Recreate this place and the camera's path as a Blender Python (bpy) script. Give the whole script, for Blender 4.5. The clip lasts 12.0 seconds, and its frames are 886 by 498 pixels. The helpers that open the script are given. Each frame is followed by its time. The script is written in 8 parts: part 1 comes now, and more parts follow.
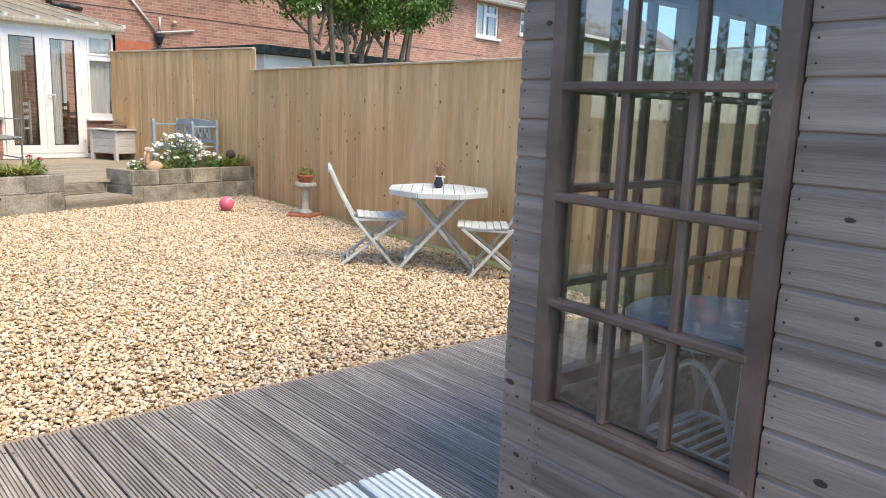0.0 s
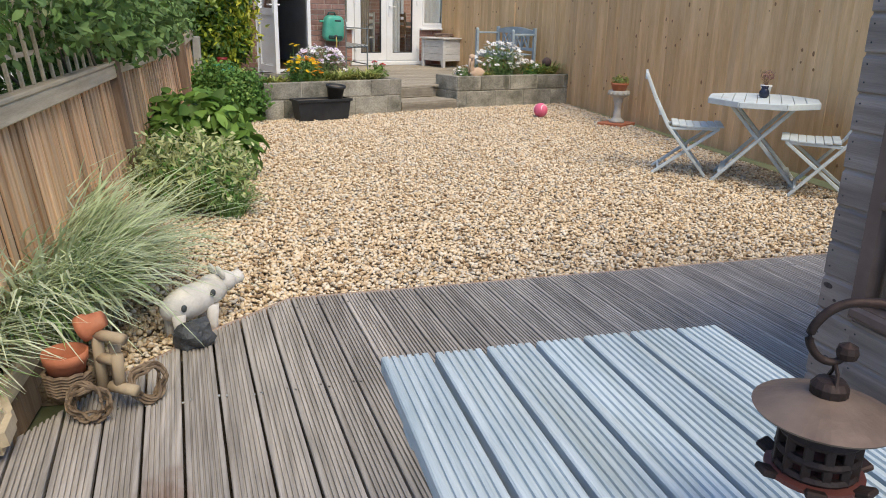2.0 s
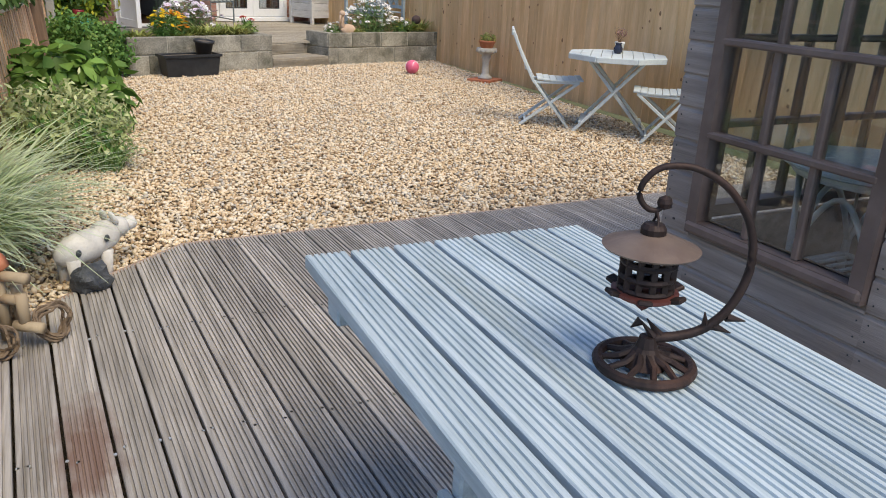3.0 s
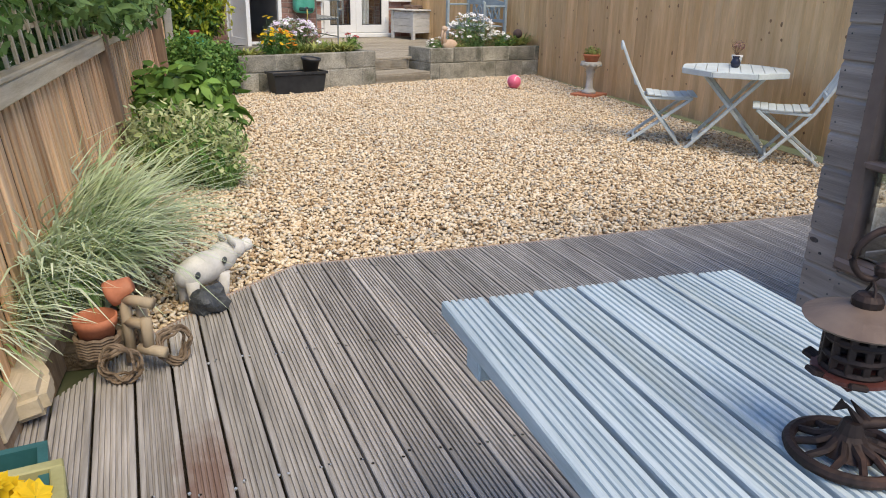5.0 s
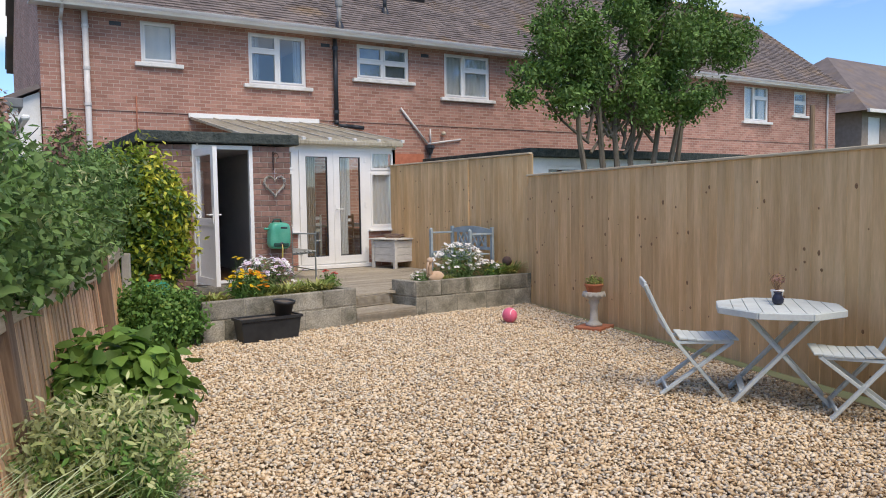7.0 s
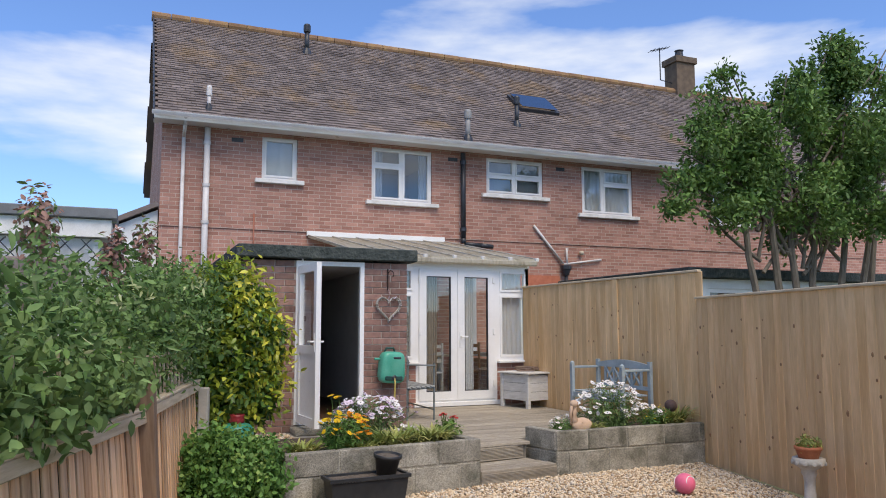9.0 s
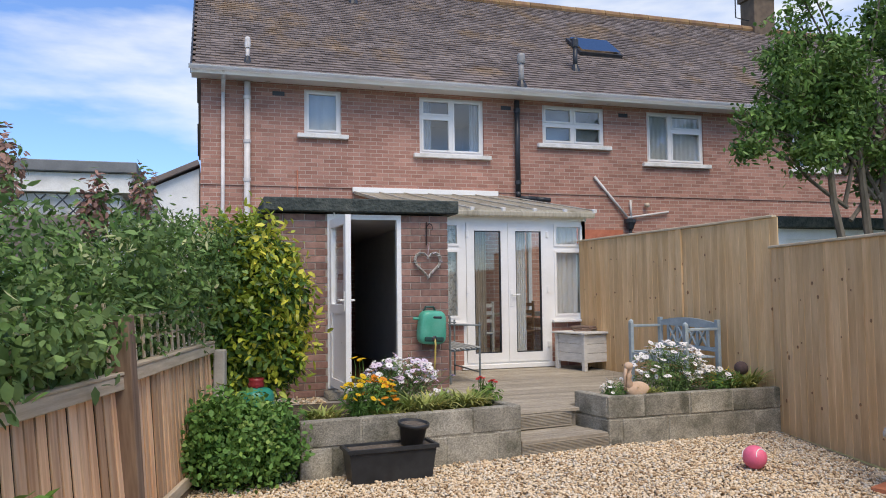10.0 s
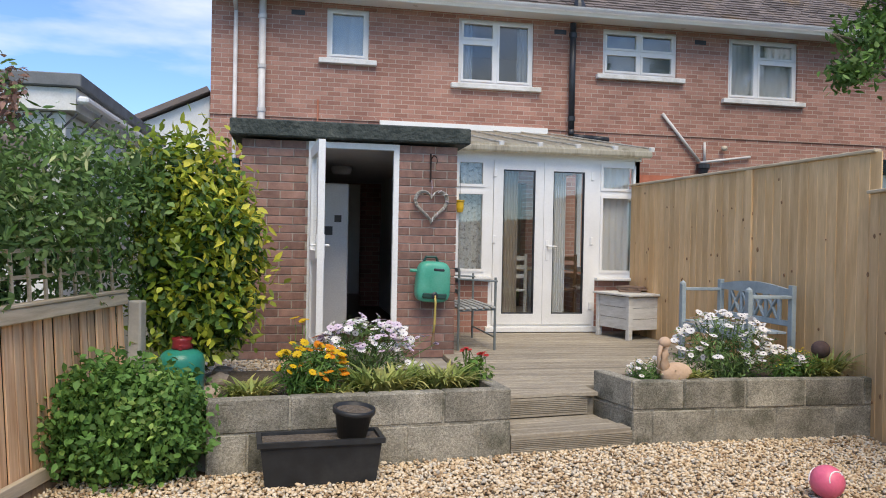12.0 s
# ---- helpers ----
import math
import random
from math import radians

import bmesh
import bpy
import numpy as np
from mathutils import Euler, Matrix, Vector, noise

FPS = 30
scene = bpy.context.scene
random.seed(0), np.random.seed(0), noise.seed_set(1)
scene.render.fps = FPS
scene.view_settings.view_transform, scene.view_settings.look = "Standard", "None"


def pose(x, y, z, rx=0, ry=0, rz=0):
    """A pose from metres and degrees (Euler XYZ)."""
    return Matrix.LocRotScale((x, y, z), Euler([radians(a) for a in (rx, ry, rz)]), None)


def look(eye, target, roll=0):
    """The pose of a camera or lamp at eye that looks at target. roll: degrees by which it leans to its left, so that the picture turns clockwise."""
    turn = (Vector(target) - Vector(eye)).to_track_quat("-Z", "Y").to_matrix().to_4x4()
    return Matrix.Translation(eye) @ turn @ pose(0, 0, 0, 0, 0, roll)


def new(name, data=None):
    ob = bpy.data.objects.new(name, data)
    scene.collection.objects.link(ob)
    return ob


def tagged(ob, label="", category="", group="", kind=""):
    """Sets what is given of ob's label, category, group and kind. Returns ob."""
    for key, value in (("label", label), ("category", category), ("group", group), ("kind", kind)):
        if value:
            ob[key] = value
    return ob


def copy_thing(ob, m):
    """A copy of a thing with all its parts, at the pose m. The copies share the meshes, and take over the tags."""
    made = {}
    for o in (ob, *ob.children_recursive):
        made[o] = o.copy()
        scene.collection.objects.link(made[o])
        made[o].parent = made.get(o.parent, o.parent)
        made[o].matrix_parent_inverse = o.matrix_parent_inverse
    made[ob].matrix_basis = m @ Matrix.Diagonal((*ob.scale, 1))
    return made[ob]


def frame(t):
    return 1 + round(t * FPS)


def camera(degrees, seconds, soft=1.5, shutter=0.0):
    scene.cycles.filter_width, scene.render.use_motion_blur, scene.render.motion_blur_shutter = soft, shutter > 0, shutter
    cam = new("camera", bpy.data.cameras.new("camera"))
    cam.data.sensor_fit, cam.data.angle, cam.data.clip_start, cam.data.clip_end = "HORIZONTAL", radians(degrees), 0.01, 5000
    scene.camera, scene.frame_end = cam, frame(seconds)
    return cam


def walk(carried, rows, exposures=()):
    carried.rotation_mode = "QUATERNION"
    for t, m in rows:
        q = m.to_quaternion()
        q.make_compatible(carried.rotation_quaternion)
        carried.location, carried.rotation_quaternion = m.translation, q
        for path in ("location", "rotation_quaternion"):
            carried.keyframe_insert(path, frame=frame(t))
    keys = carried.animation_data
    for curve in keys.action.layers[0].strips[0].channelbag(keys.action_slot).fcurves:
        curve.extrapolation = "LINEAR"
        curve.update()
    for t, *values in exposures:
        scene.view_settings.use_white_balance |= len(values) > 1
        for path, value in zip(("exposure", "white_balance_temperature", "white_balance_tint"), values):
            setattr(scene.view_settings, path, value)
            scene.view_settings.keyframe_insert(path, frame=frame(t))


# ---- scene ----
cam = camera(60.7, 12.0, 1.0)
PATH = [
    (0, (-0.112, 0.073, 1.427), (1.408, 1.322, 1.065), 2.2),
    (0.5, (-0.23, 0.016, 1.44), (0.901, 1.619, 1.05), 1.4),
    (1, (-0.275, 0.001, 1.454), (0.611, 1.749, 1.057), 1.7),
    (1.5, (-0.308, -0.016, 1.437), (0.522, 1.74, 0.959), 1.8),
    (2, (-0.34, -0.078, 1.389), (0.552, 1.607, 0.785), 1.3),
    (2.5, (-0.425, -0.164, 1.368), (0.648, 1.399, 0.73), 1.9),
    (2.7, (-0.491, -0.218, 1.362), (0.669, 1.277, 0.713), 2.3),
    (4.3, (-0.631, -0.443, 1.362), (0.459, 1.029, 0.558), 2.0),
    (4.5, (-0.621, -0.372, 1.366), (0.411, 1.158, 0.595), 1.7),
    (4.6, (-0.615, -0.322, 1.368), (0.396, 1.231, 0.616), 1.9),
    (5, (-0.574, -0.125, 1.391), (0.392, 1.494, 0.724), 1.3),
    (5.5, (-0.499, 0.094, 1.401), (0.494, 1.737, 0.84), 0.7),
    (6, (-0.337, 0.377, 1.424), (0.7, 2.03, 0.987), 0.3),
    (6.5, (-0.206, 0.673, 1.468), (0.85, 2.35, 1.198), 0.2),
    (7, (-0.029, 1.03, 1.549), (1.035, 2.719, 1.422), -0.8),
    (7.2, (0.046, 1.163, 1.563), (1.104, 2.857, 1.472), -1.2),
    (8.8, (0.702, 2.564, 1.546), (1.523, 4.379, 1.734), -0.8),
    (9, (0.832, 2.754, 1.552), (1.596, 4.59, 1.761), -0.1),
    (9.5, (1.126, 3.08, 1.503), (1.777, 4.96, 1.702), 0.3),
    (10, (1.465, 3.371, 1.488), (2.054, 5.279, 1.599), -0.7),
    (10.5, (1.861, 3.609, 1.486), (2.361, 5.545, 1.506), -1.3),
    (11, (2.115, 3.928, 1.424), (2.548, 5.881, 1.388), -0.1),
    (11.5, (2.389, 4.311, 1.431), (2.812, 6.265, 1.395), 0.7),
    (12, (2.698, 4.763, 1.448), (3.078, 6.727, 1.43), 1.1),
]
walk(cam, [(t, look(eye, target, roll)) for t, eye, target, roll in PATH], [(0, 1.6, 9000, 9), (0.7, 1.22, 8700, 8), (1.5, 1.15, 8500, 7), (5.5, 1.22, 8400, 8), (7, 1.04, 8400, 10), (9, 0.97, 8050, 11), (12, 1.05, 8250, 8)])

# ---------- world, sun ----------
world = bpy.data.worlds.new("sky")
scene.world = world
world.use_nodes = True
wn, wl = world.node_tree.nodes, world.node_tree.links
wn.clear()
SUN_EL, SUN_AZ = radians(57), radians(180)   # azimuth clockwise from +y
sky = wn.new("ShaderNodeTexSky")
sky.sky_type = "NISHITA"
sky.sun_disc = False
sky.sun_elevation, sky.sun_rotation = SUN_EL, SUN_AZ
sky.air_density, sky.dust_density, sky.ozone_density = 1.0, 0.4, 4.0
tc = wn.new("ShaderNodeTexCoord")
mp = wn.new("ShaderNodeMapping")
mp.inputs["Scale"].default_value = (1.3, 1.3, 5.0)
mp.inputs["Location"].default_value = (0.35, 0.1, 0.55)
cn = wn.new("ShaderNodeTexNoise")
cn.inputs["Scale"].default_value = 1.9
cn.inputs["Detail"].default_value = 7
cn.inputs["Roughness"].default_value = 0.52
cr = wn.new("ShaderNodeValToRGB")
cr.color_ramp.elements[0].position, cr.color_ramp.elements[1].position = 0.46, 0.68
cloud = wn.new("ShaderNodeRGB")
cloud.outputs[0].default_value = (3.15, 3.65, 4.45, 1)
mx = wn.new("ShaderNodeMix")
mx.data_type = "RGBA"
bg = wn.new("ShaderNodeBackground")
bg.inputs["Strength"].default_value = 0.145
wo = wn.new("ShaderNodeOutputWorld")
wl.new(tc.outputs["Generated"], mp.inputs["Vector"])
wl.new(mp.outputs["Vector"], cn.inputs["Vector"])
# the cloud lies as a broad bank some way above the horizon, with clear sky under and over it
sepz = wn.new("ShaderNodeSeparateXYZ")
wl.new(tc.outputs["Generated"], sepz.inputs[0])
bank = wn.new("ShaderNodeValToRGB")
be_ = bank.color_ramp.elements
be_[0].position, be_[0].color = 0.0, (0.4, 0.4, 0.4, 1)
be_[1].position, be_[1].color = 1.0, (0.5, 0.5, 0.5, 1)
for pos, v in ((0.15, 0.36), (0.21, 0.6), (0.32, 0.6), (0.385, 0.4), (0.6, 0.42)):
    be_.new(pos).color = (v, v, v, 1)
wl.new(sepz.outputs["Z"], bank.inputs["Fac"])
cadd = wn.new("ShaderNodeMath")
cadd.operation = "ADD"
wl.new(cn.outputs["Fac"], cadd.inputs[0])
wl.new(bank.outputs["Color"], cadd.inputs[1])
csub = wn.new("ShaderNodeMath")
csub.operation = "SUBTRACT"
csub.inputs[1].default_value = 0.5
wl.new(cadd.outputs[0], csub.inputs[0])
wl.new(csub.outputs[0], cr.inputs["Fac"])
wl.new(cr.outputs["Color"], mx.inputs["Factor"])
tint = wn.new("ShaderNodeMix")
tint.data_type, tint.blend_type = "RGBA", "MULTIPLY"
tint.inputs["Factor"].default_value = 1.0
tint.inputs["B"].default_value = (0.43, 0.6, 0.88, 1)
wl.new(sky.outputs["Color"], tint.inputs["A"])
wl.new(tint.outputs["Result"], mx.inputs["A"])
wl.new(cloud.outputs[0], mx.inputs["B"])
wl.new(mx.outputs["Result"], bg.inputs["Color"])
wl.new(bg.outputs[0], wo.inputs["Surface"])

sun_data = bpy.data.lights.new("sun", "SUN")
sun_data.energy, sun_data.angle, sun_data.color = 1.5, radians(40), (1.0, 0.95, 0.87)
sun = new("sun", sun_data)
sun.matrix_world = look((0, 0, 20), (-20 * math.sin(SUN_AZ) / math.tan(SUN_EL), -20 * math.cos(SUN_AZ) / math.tan(SUN_EL), 0))

# ---------- materials ----------
MATS = {}


def mat(name, a, b, rough=0.7, scale=8.0, stretch=(1, 1, 1), bump=0.3, fine=60.0, metal=0.0, island=0.0, objrand=0.0,
        c=None, stain=0.0, spec=0.4, detail=6.0, bump_dist=0.004, translucent=0.0):
    """Base colours a and b mixed by noise, with fine grain, optional patches of c, and variation per piece."""
    if name in MATS:
        return MATS[name]
    m = bpy.data.materials.new(name)
    m.use_nodes = True
    n, l = m.node_tree.nodes, m.node_tree.links
    p = n["Principled BSDF"]
    out = n["Material Output"]
    co = n.new("ShaderNodeTexCoord")
    ma = n.new("ShaderNodeMapping")
    ma.inputs["Scale"].default_value = stretch
    l.new(co.outputs["Object"], ma.inputs["Vector"])
    vec = ma.outputs["Vector"]
    rnd = None
    if island or objrand:
        if island:
            g = n.new("ShaderNodeNewGeometry")
            rnd = g.outputs["Random Per Island"]
        else:
            g = n.new("ShaderNodeObjectInfo")
            rnd = g.outputs["Random"]
            add = n.new("ShaderNodeVectorMath")
            add.operation = "ADD"
            sc = n.new("ShaderNodeMath")
            sc.operation = "MULTIPLY"
            sc.inputs[1].default_value = 37.0
            l.new(rnd, sc.inputs[0])
            l.new(vec, add.inputs[0])
            l.new(sc.outputs[0], add.inputs[1])
            vec = add.outputs[0]
    n1 = n.new("ShaderNodeTexNoise")
    n1.inputs["Scale"].default_value = scale
    n1.inputs["Detail"].default_value = detail
    n2 = n.new("ShaderNodeTexNoise")
    n2.inputs["Scale"].default_value = fine
    n2.inputs["Detail"].default_value = 4
    l.new(vec, n1.inputs["Vector"])
    l.new(vec, n2.inputs["Vector"])
    r1 = n.new("ShaderNodeValToRGB")
    r1.color_ramp.elements[0].position, r1.color_ramp.elements[1].position = 0.32, 0.68
    r1.color_ramp.elements[0].color, r1.color_ramp.elements[1].color = (*a, 1), (*b, 1)
    l.new(n1.outputs["Fac"], r1.inputs["Fac"])
    col = r1.outputs["Color"]
    if c is not None:
        n3 = n.new("ShaderNodeTexNoise")
        n3.inputs["Scale"].default_value = scale * 0.37
        n3.inputs["Detail"].default_value = 8
        n3.inputs["Roughness"].default_value = 0.65
        l.new(vec, n3.inputs["Vector"])
        r3 = n.new("ShaderNodeValToRGB")
        r3.color_ramp.elements[0].position, r3.color_ramp.elements[1].position = 0.52, 0.66
        l.new(n3.outputs["Fac"], r3.inputs["Fac"])
        ml = n.new("ShaderNodeMath")
        ml.operation = "MULTIPLY"
        ml.inputs[1].default_value = stain
        l.new(r3.outputs["Color"], ml.inputs[0])
        m3 = n.new("ShaderNodeMix")
        m3.data_type = "RGBA"
        m3.inputs["B"].default_value = (*c, 1)
        l.new(ml.outputs[0], m3.inputs["Factor"])
        l.new(col, m3.inputs["A"])
        col = m3.outputs["Result"]
    hs = n.new("ShaderNodeHueSaturation")
    l.new(col, hs.inputs["Color"])
    amp = island or objrand
    mr = n.new("ShaderNodeMapRange")
    mr.inputs["To Min"].default_value, mr.inputs["To Max"].default_value = 0.86, 1.14
    l.new(n2.outputs["Fac"], mr.inputs["Value"])
    val = mr.outputs["Result"]
    if amp:
        m2 = n.new("ShaderNodeMapRange")
        m2.inputs["To Min"].default_value, m2.inputs["To Max"].default_value = 1 - amp, 1 + amp
        l.new(rnd, m2.inputs["Value"])
        mu = n.new("ShaderNodeMath")
        mu.operation = "MULTIPLY"
        l.new(val, mu.inputs[0])
        l.new(m2.outputs["Result"], mu.inputs[1])
        val = mu.outputs[0]
    l.new(val, hs.inputs["Value"])
    l.new(hs.outputs["Color"], p.inputs["Base Color"])
    p.inputs["Roughness"].default_value = rough
    p.inputs["Metallic"].default_value = metal
    p.inputs["Specular IOR Level"].default_value = spec
    rr = n.new("ShaderNodeMapRange")
    rr.inputs["To Min"].default_value, rr.inputs["To Max"].default_value = max(0.05, rough - 0.12), min(1, rough + 0.12)
    l.new(n1.outputs["Fac"], rr.inputs["Value"])
    l.new(rr.outputs["Result"], p.inputs["Roughness"])
    if bump:
        bu = n.new("ShaderNodeBump")
        bu.inputs["Strength"].default_value = bump
        bu.inputs["Distance"].default_value = bump_dist
        l.new(n2.outputs["Fac"], bu.inputs["Height"])
        l.new(bu.outputs["Normal"], p.inputs["Normal"])
    if translucent:
        tr = n.new("ShaderNodeBsdfTranslucent")
        l.new(hs.outputs["Color"], tr.inputs["Color"])
        ms = n.new("ShaderNodeMixShader")
        ms.inputs[0].default_value = translucent
        l.new(p.outputs[0], ms.inputs[1])
        l.new(tr.outputs[0], ms.inputs[2])
        l.new(ms.outputs[0], out.inputs["Surface"])
    MATS[name] = m
    return m


def glass_mat(name, tint=(0.95, 0.97, 0.97), rough=0.02, gloss=0.08):
    if name in MATS:
        return MATS[name]
    m = bpy.data.materials.new(name)
    m.use_nodes = True
    n, l = m.node_tree.nodes, m.node_tree.links
    n.remove(n["Principled BSDF"])
    out = n["Material Output"]
    t = n.new("ShaderNodeBsdfTransparent")
    t.inputs["Color"].default_value = (*tint, 1)
    g = n.new("ShaderNodeBsdfGlossy")
    g.inputs["Roughness"].default_value = rough
    f = n.new("ShaderNodeLayerWeight")
    pw = n.new("ShaderNodeMath")
    pw.operation = "POWER"
    pw.inputs[1].default_value = 3.5
    l.new(f.outputs["Facing"], pw.inputs[0])
    ad = n.new("ShaderNodeMapRange")
    ad.inputs["To Min"].default_value, ad.inputs["To Max"].default_value = gloss, 0.85
    l.new(pw.outputs[0], ad.inputs["Value"])
    ms = n.new("ShaderNodeMixShader")
    l.new(ad.outputs["Result"], ms.inputs[0])
    l.new(t.outputs[0], ms.inputs[1])
    l.new(g.outputs[0], ms.inputs[2])
    l.new(ms.outputs[0], out.inputs["Surface"])
    MATS[name] = m
    return m


def brick_mat(name, c1, c2, mortar, w=0.225, h=0.075, gap=0.012, patch=None):
    m = bpy.data.materials.new(name)
    m.use_nodes = True
    n, l = m.node_tree.nodes, m.node_tree.links
    p = n["Principled BSDF"]
    co = n.new("ShaderNodeTexCoord")
    sp = n.new("ShaderNodeSeparateXYZ")
    cb = n.new("ShaderNodeCombineXYZ")
    l.new(co.outputs["Object"], sp.inputs[0])
    ad = n.new("ShaderNodeMath")
    ad.operation = "ADD"
    l.new(sp.outputs["X"], ad.inputs[0])
    l.new(sp.outputs["Y"], ad.inputs[1])
    l.new(ad.outputs[0], cb.inputs["X"])
    l.new(sp.outputs["Z"], cb.inputs["Y"])
    b = n.new("ShaderNodeTexBrick")
    b.inputs["Scale"].default_value = 1.0
    b.inputs["Brick Width"].default_value = w
    b.inputs["Row Height"].default_value = h
    b.inputs["Mortar Size"].default_value = gap * 0.5
    b.inputs["Mortar Smooth"].default_value = 0.25
    b.inputs["Bias"].default_value = 0.0
    b.inputs["Color1"].default_value, b.inputs["Color2"].default_value = (*c1, 1), (*c2, 1)
    b.inputs["Mortar"].default_value = (*mortar, 1)
    l.new(cb.outputs[0], b.inputs["Vector"])
    n1 = n.new("ShaderNodeTexNoise")
    n1.inputs["Scale"].default_value = 0.9
    n1.inputs["Detail"].default_value = 8
    n1.inputs["Roughness"].default_value = 0.6
    l.new(co.outputs["Object"], n1.inputs["Vector"])
    n2 = n.new("ShaderNodeTexNoise")
    n2.inputs["Scale"].default_value = 45
    l.new(co.outputs["Object"], n2.inputs["Vector"])
    hs = n.new("ShaderNodeHueSaturation")
    mr = n.new("ShaderNodeMapRange")
    mr.inputs["From Min"].default_value, mr.inputs["From Max"].default_value = 0.3, 0.7
    mr.inputs["To Min"].default_value, mr.inputs["To Max"].default_value = 0.8, 1.2
    l.new(n1.outputs["Fac"], mr.inputs["Value"])
    m2 = n.new("ShaderNodeMapRange")
    m2.inputs["To Min"].default_value, m2.inputs["To Max"].default_value = 0.75, 1.25
    l.new(n2.outputs["Fac"], m2.inputs["Value"])
    mu = n.new("ShaderNodeMath")
    mu.operation = "MULTIPLY"
    l.new(mr.outputs[0], mu.inputs[0])
    l.new(m2.outputs[0], mu.inputs[1])
    l.new(b.outputs["Color"], hs.inputs["Color"])
    l.new(mu.outputs[0], hs.inputs["Value"])
    l.new(hs.outputs["Color"], p.inputs["Base Color"])
    p.inputs["Roughness"].default_value = 0.88
    bu = n.new("ShaderNodeBump")
    bu.inputs["Strength"].default_value = 0.6
    bu.inputs["Distance"].default_value = 0.008
    bu.invert = True
    l.new(b.outputs["Fac"], bu.inputs["Height"])
    l.new(bu.outputs["Normal"], p.inputs["Normal"])
    return m


M_BRICK = brick_mat("red brick", (0.31, 0.145, 0.11), (0.46, 0.24, 0.185), (0.47, 0.37, 0.315))
M_BRICKP = mat("porch brick", (0.21, 0.115, 0.092), (0.32, 0.18, 0.145), 0.85, 14, bump=0.5, fine=70, objrand=0.3, c=(0.3, 0.22, 0.185), stain=0.4)
M_MORTAR = mat("mortar", (0.34, 0.29, 0.25), (0.46, 0.4, 0.35), 0.9, 12)
M_UPVC = mat("white frame plastic", (0.78, 0.78, 0.77), (0.83, 0.83, 0.82), 0.32, 3, bump=0.03, c=(0.62, 0.63, 0.6), stain=0.25)
M_SILL = mat("white painted sill", (0.68, 0.67, 0.64), (0.8, 0.79, 0.77), 0.55, 6, c=(0.45, 0.42, 0.38), stain=0.5)
M_GLASS = glass_mat("window glass")
M_TILE = mat("weathered roof tile", (0.13, 0.104, 0.097), (0.208, 0.17, 0.157), 0.74, 2.2, bump=0.5, fine=40, island=0.2, spec=0.5, c=(0.3, 0.18, 0.065), stain=0.42)
M_FENCE = mat("new fence pine", (0.61, 0.38, 0.185), (0.79, 0.54, 0.3), 0.75, 3, (3, 3, 0.35), 0.4, 24, objrand=0.11, c=(0.5, 0.29, 0.12), stain=0.4)
M_KNOT = mat("dark pine knot", (0.2, 0.1, 0.05), (0.32, 0.18, 0.09), 0.8, 60)
M_CAP = mat("weathered fence rail", (0.47, 0.37, 0.25), (0.65, 0.54, 0.39), 0.8, 5, (0.6, 6, 6), 0.5, 30, c=(0.34, 0.31, 0.25), stain=0.4)
M_OLDF = mat("reddish fence board", (0.57, 0.305, 0.16), (0.82, 0.535, 0.32), 0.8, 3, (10, 10, 0.6), 0.4, 26, objrand=0.32, c=(0.58, 0.46, 0.34), stain=0.45)
M_OLDP = mat("old fence post", (0.2, 0.125, 0.075), (0.33, 0.225, 0.145), 0.85, 4, (8, 8, 0.7), 0.4, 26, c=(0.36, 0.32, 0.26), stain=0.4)
# near-black colour that paints the shade seen between the low fence boards
M_GAPSHADE = mat("dark fence gap shade", (0.035, 0.024, 0.017), (0.07, 0.05, 0.036), 0.9, 6)
M_POST = mat("dark stained post", (0.16, 0.1, 0.066), (0.28, 0.19, 0.128), 0.85, 4, (8, 8, 0.7), 0.4, 26)
M_DECK = mat("grey weathered decking", (0.25, 0.228, 0.205), (0.46, 0.42, 0.38), 0.8, 4, (12, 0.6, 7), 0.6, 30, objrand=0.16, c=(0.21, 0.175, 0.14), stain=0.35)
M_DECKB = mat("pale upper decking", (0.29, 0.25, 0.195), (0.44, 0.385, 0.305), 0.8, 4, (0.6, 7, 7), 0.4, 30, objrand=0.14, c=(0.14, 0.12, 0.09), stain=0.35)
M_BLUE = mat("worn pale blue paint", (0.35, 0.43, 0.465), (0.5, 0.575, 0.605), 0.6, 5, (10, 0.7, 6), 0.4, 34, objrand=0.08, c=(0.36, 0.41, 0.4), stain=0.7)
M_BLUEL = mat("pale blue chair paint", (0.5, 0.56, 0.57), (0.6, 0.66, 0.66), 0.6, 6, bump=0.25, fine=40, c=(0.42, 0.42, 0.38), stain=0.5)
M_BENCH = mat("grey blue bench paint", (0.27, 0.335, 0.365), (0.38, 0.45, 0.475), 0.6, 8, bump=0.2, c=(0.2, 0.22, 0.24), stain=0.4)
M_SHED = mat("dark stained cladding", (0.25, 0.2, 0.172), (0.4, 0.326, 0.282), 0.66, 3, (7, 0.5, 9), 0.6, 28, objrand=0.12, c=(0.09, 0.068, 0.058), stain=0.5)
M_SHEDF = mat("dark brown window frame", (0.11, 0.075, 0.062), (0.2, 0.142, 0.12), 0.5, 5, bump=0.35, fine=30, c=(0.27, 0.18, 0.14), stain=0.3)
M_BLOCK = mat("weathered concrete block", (0.2, 0.188, 0.15), (0.4, 0.37, 0.305), 0.92, 5, bump=1.0, fine=150, objrand=0.18, c=(0.075, 0.076, 0.052), stain=0.85, detail=10, bump_dist=0.008)


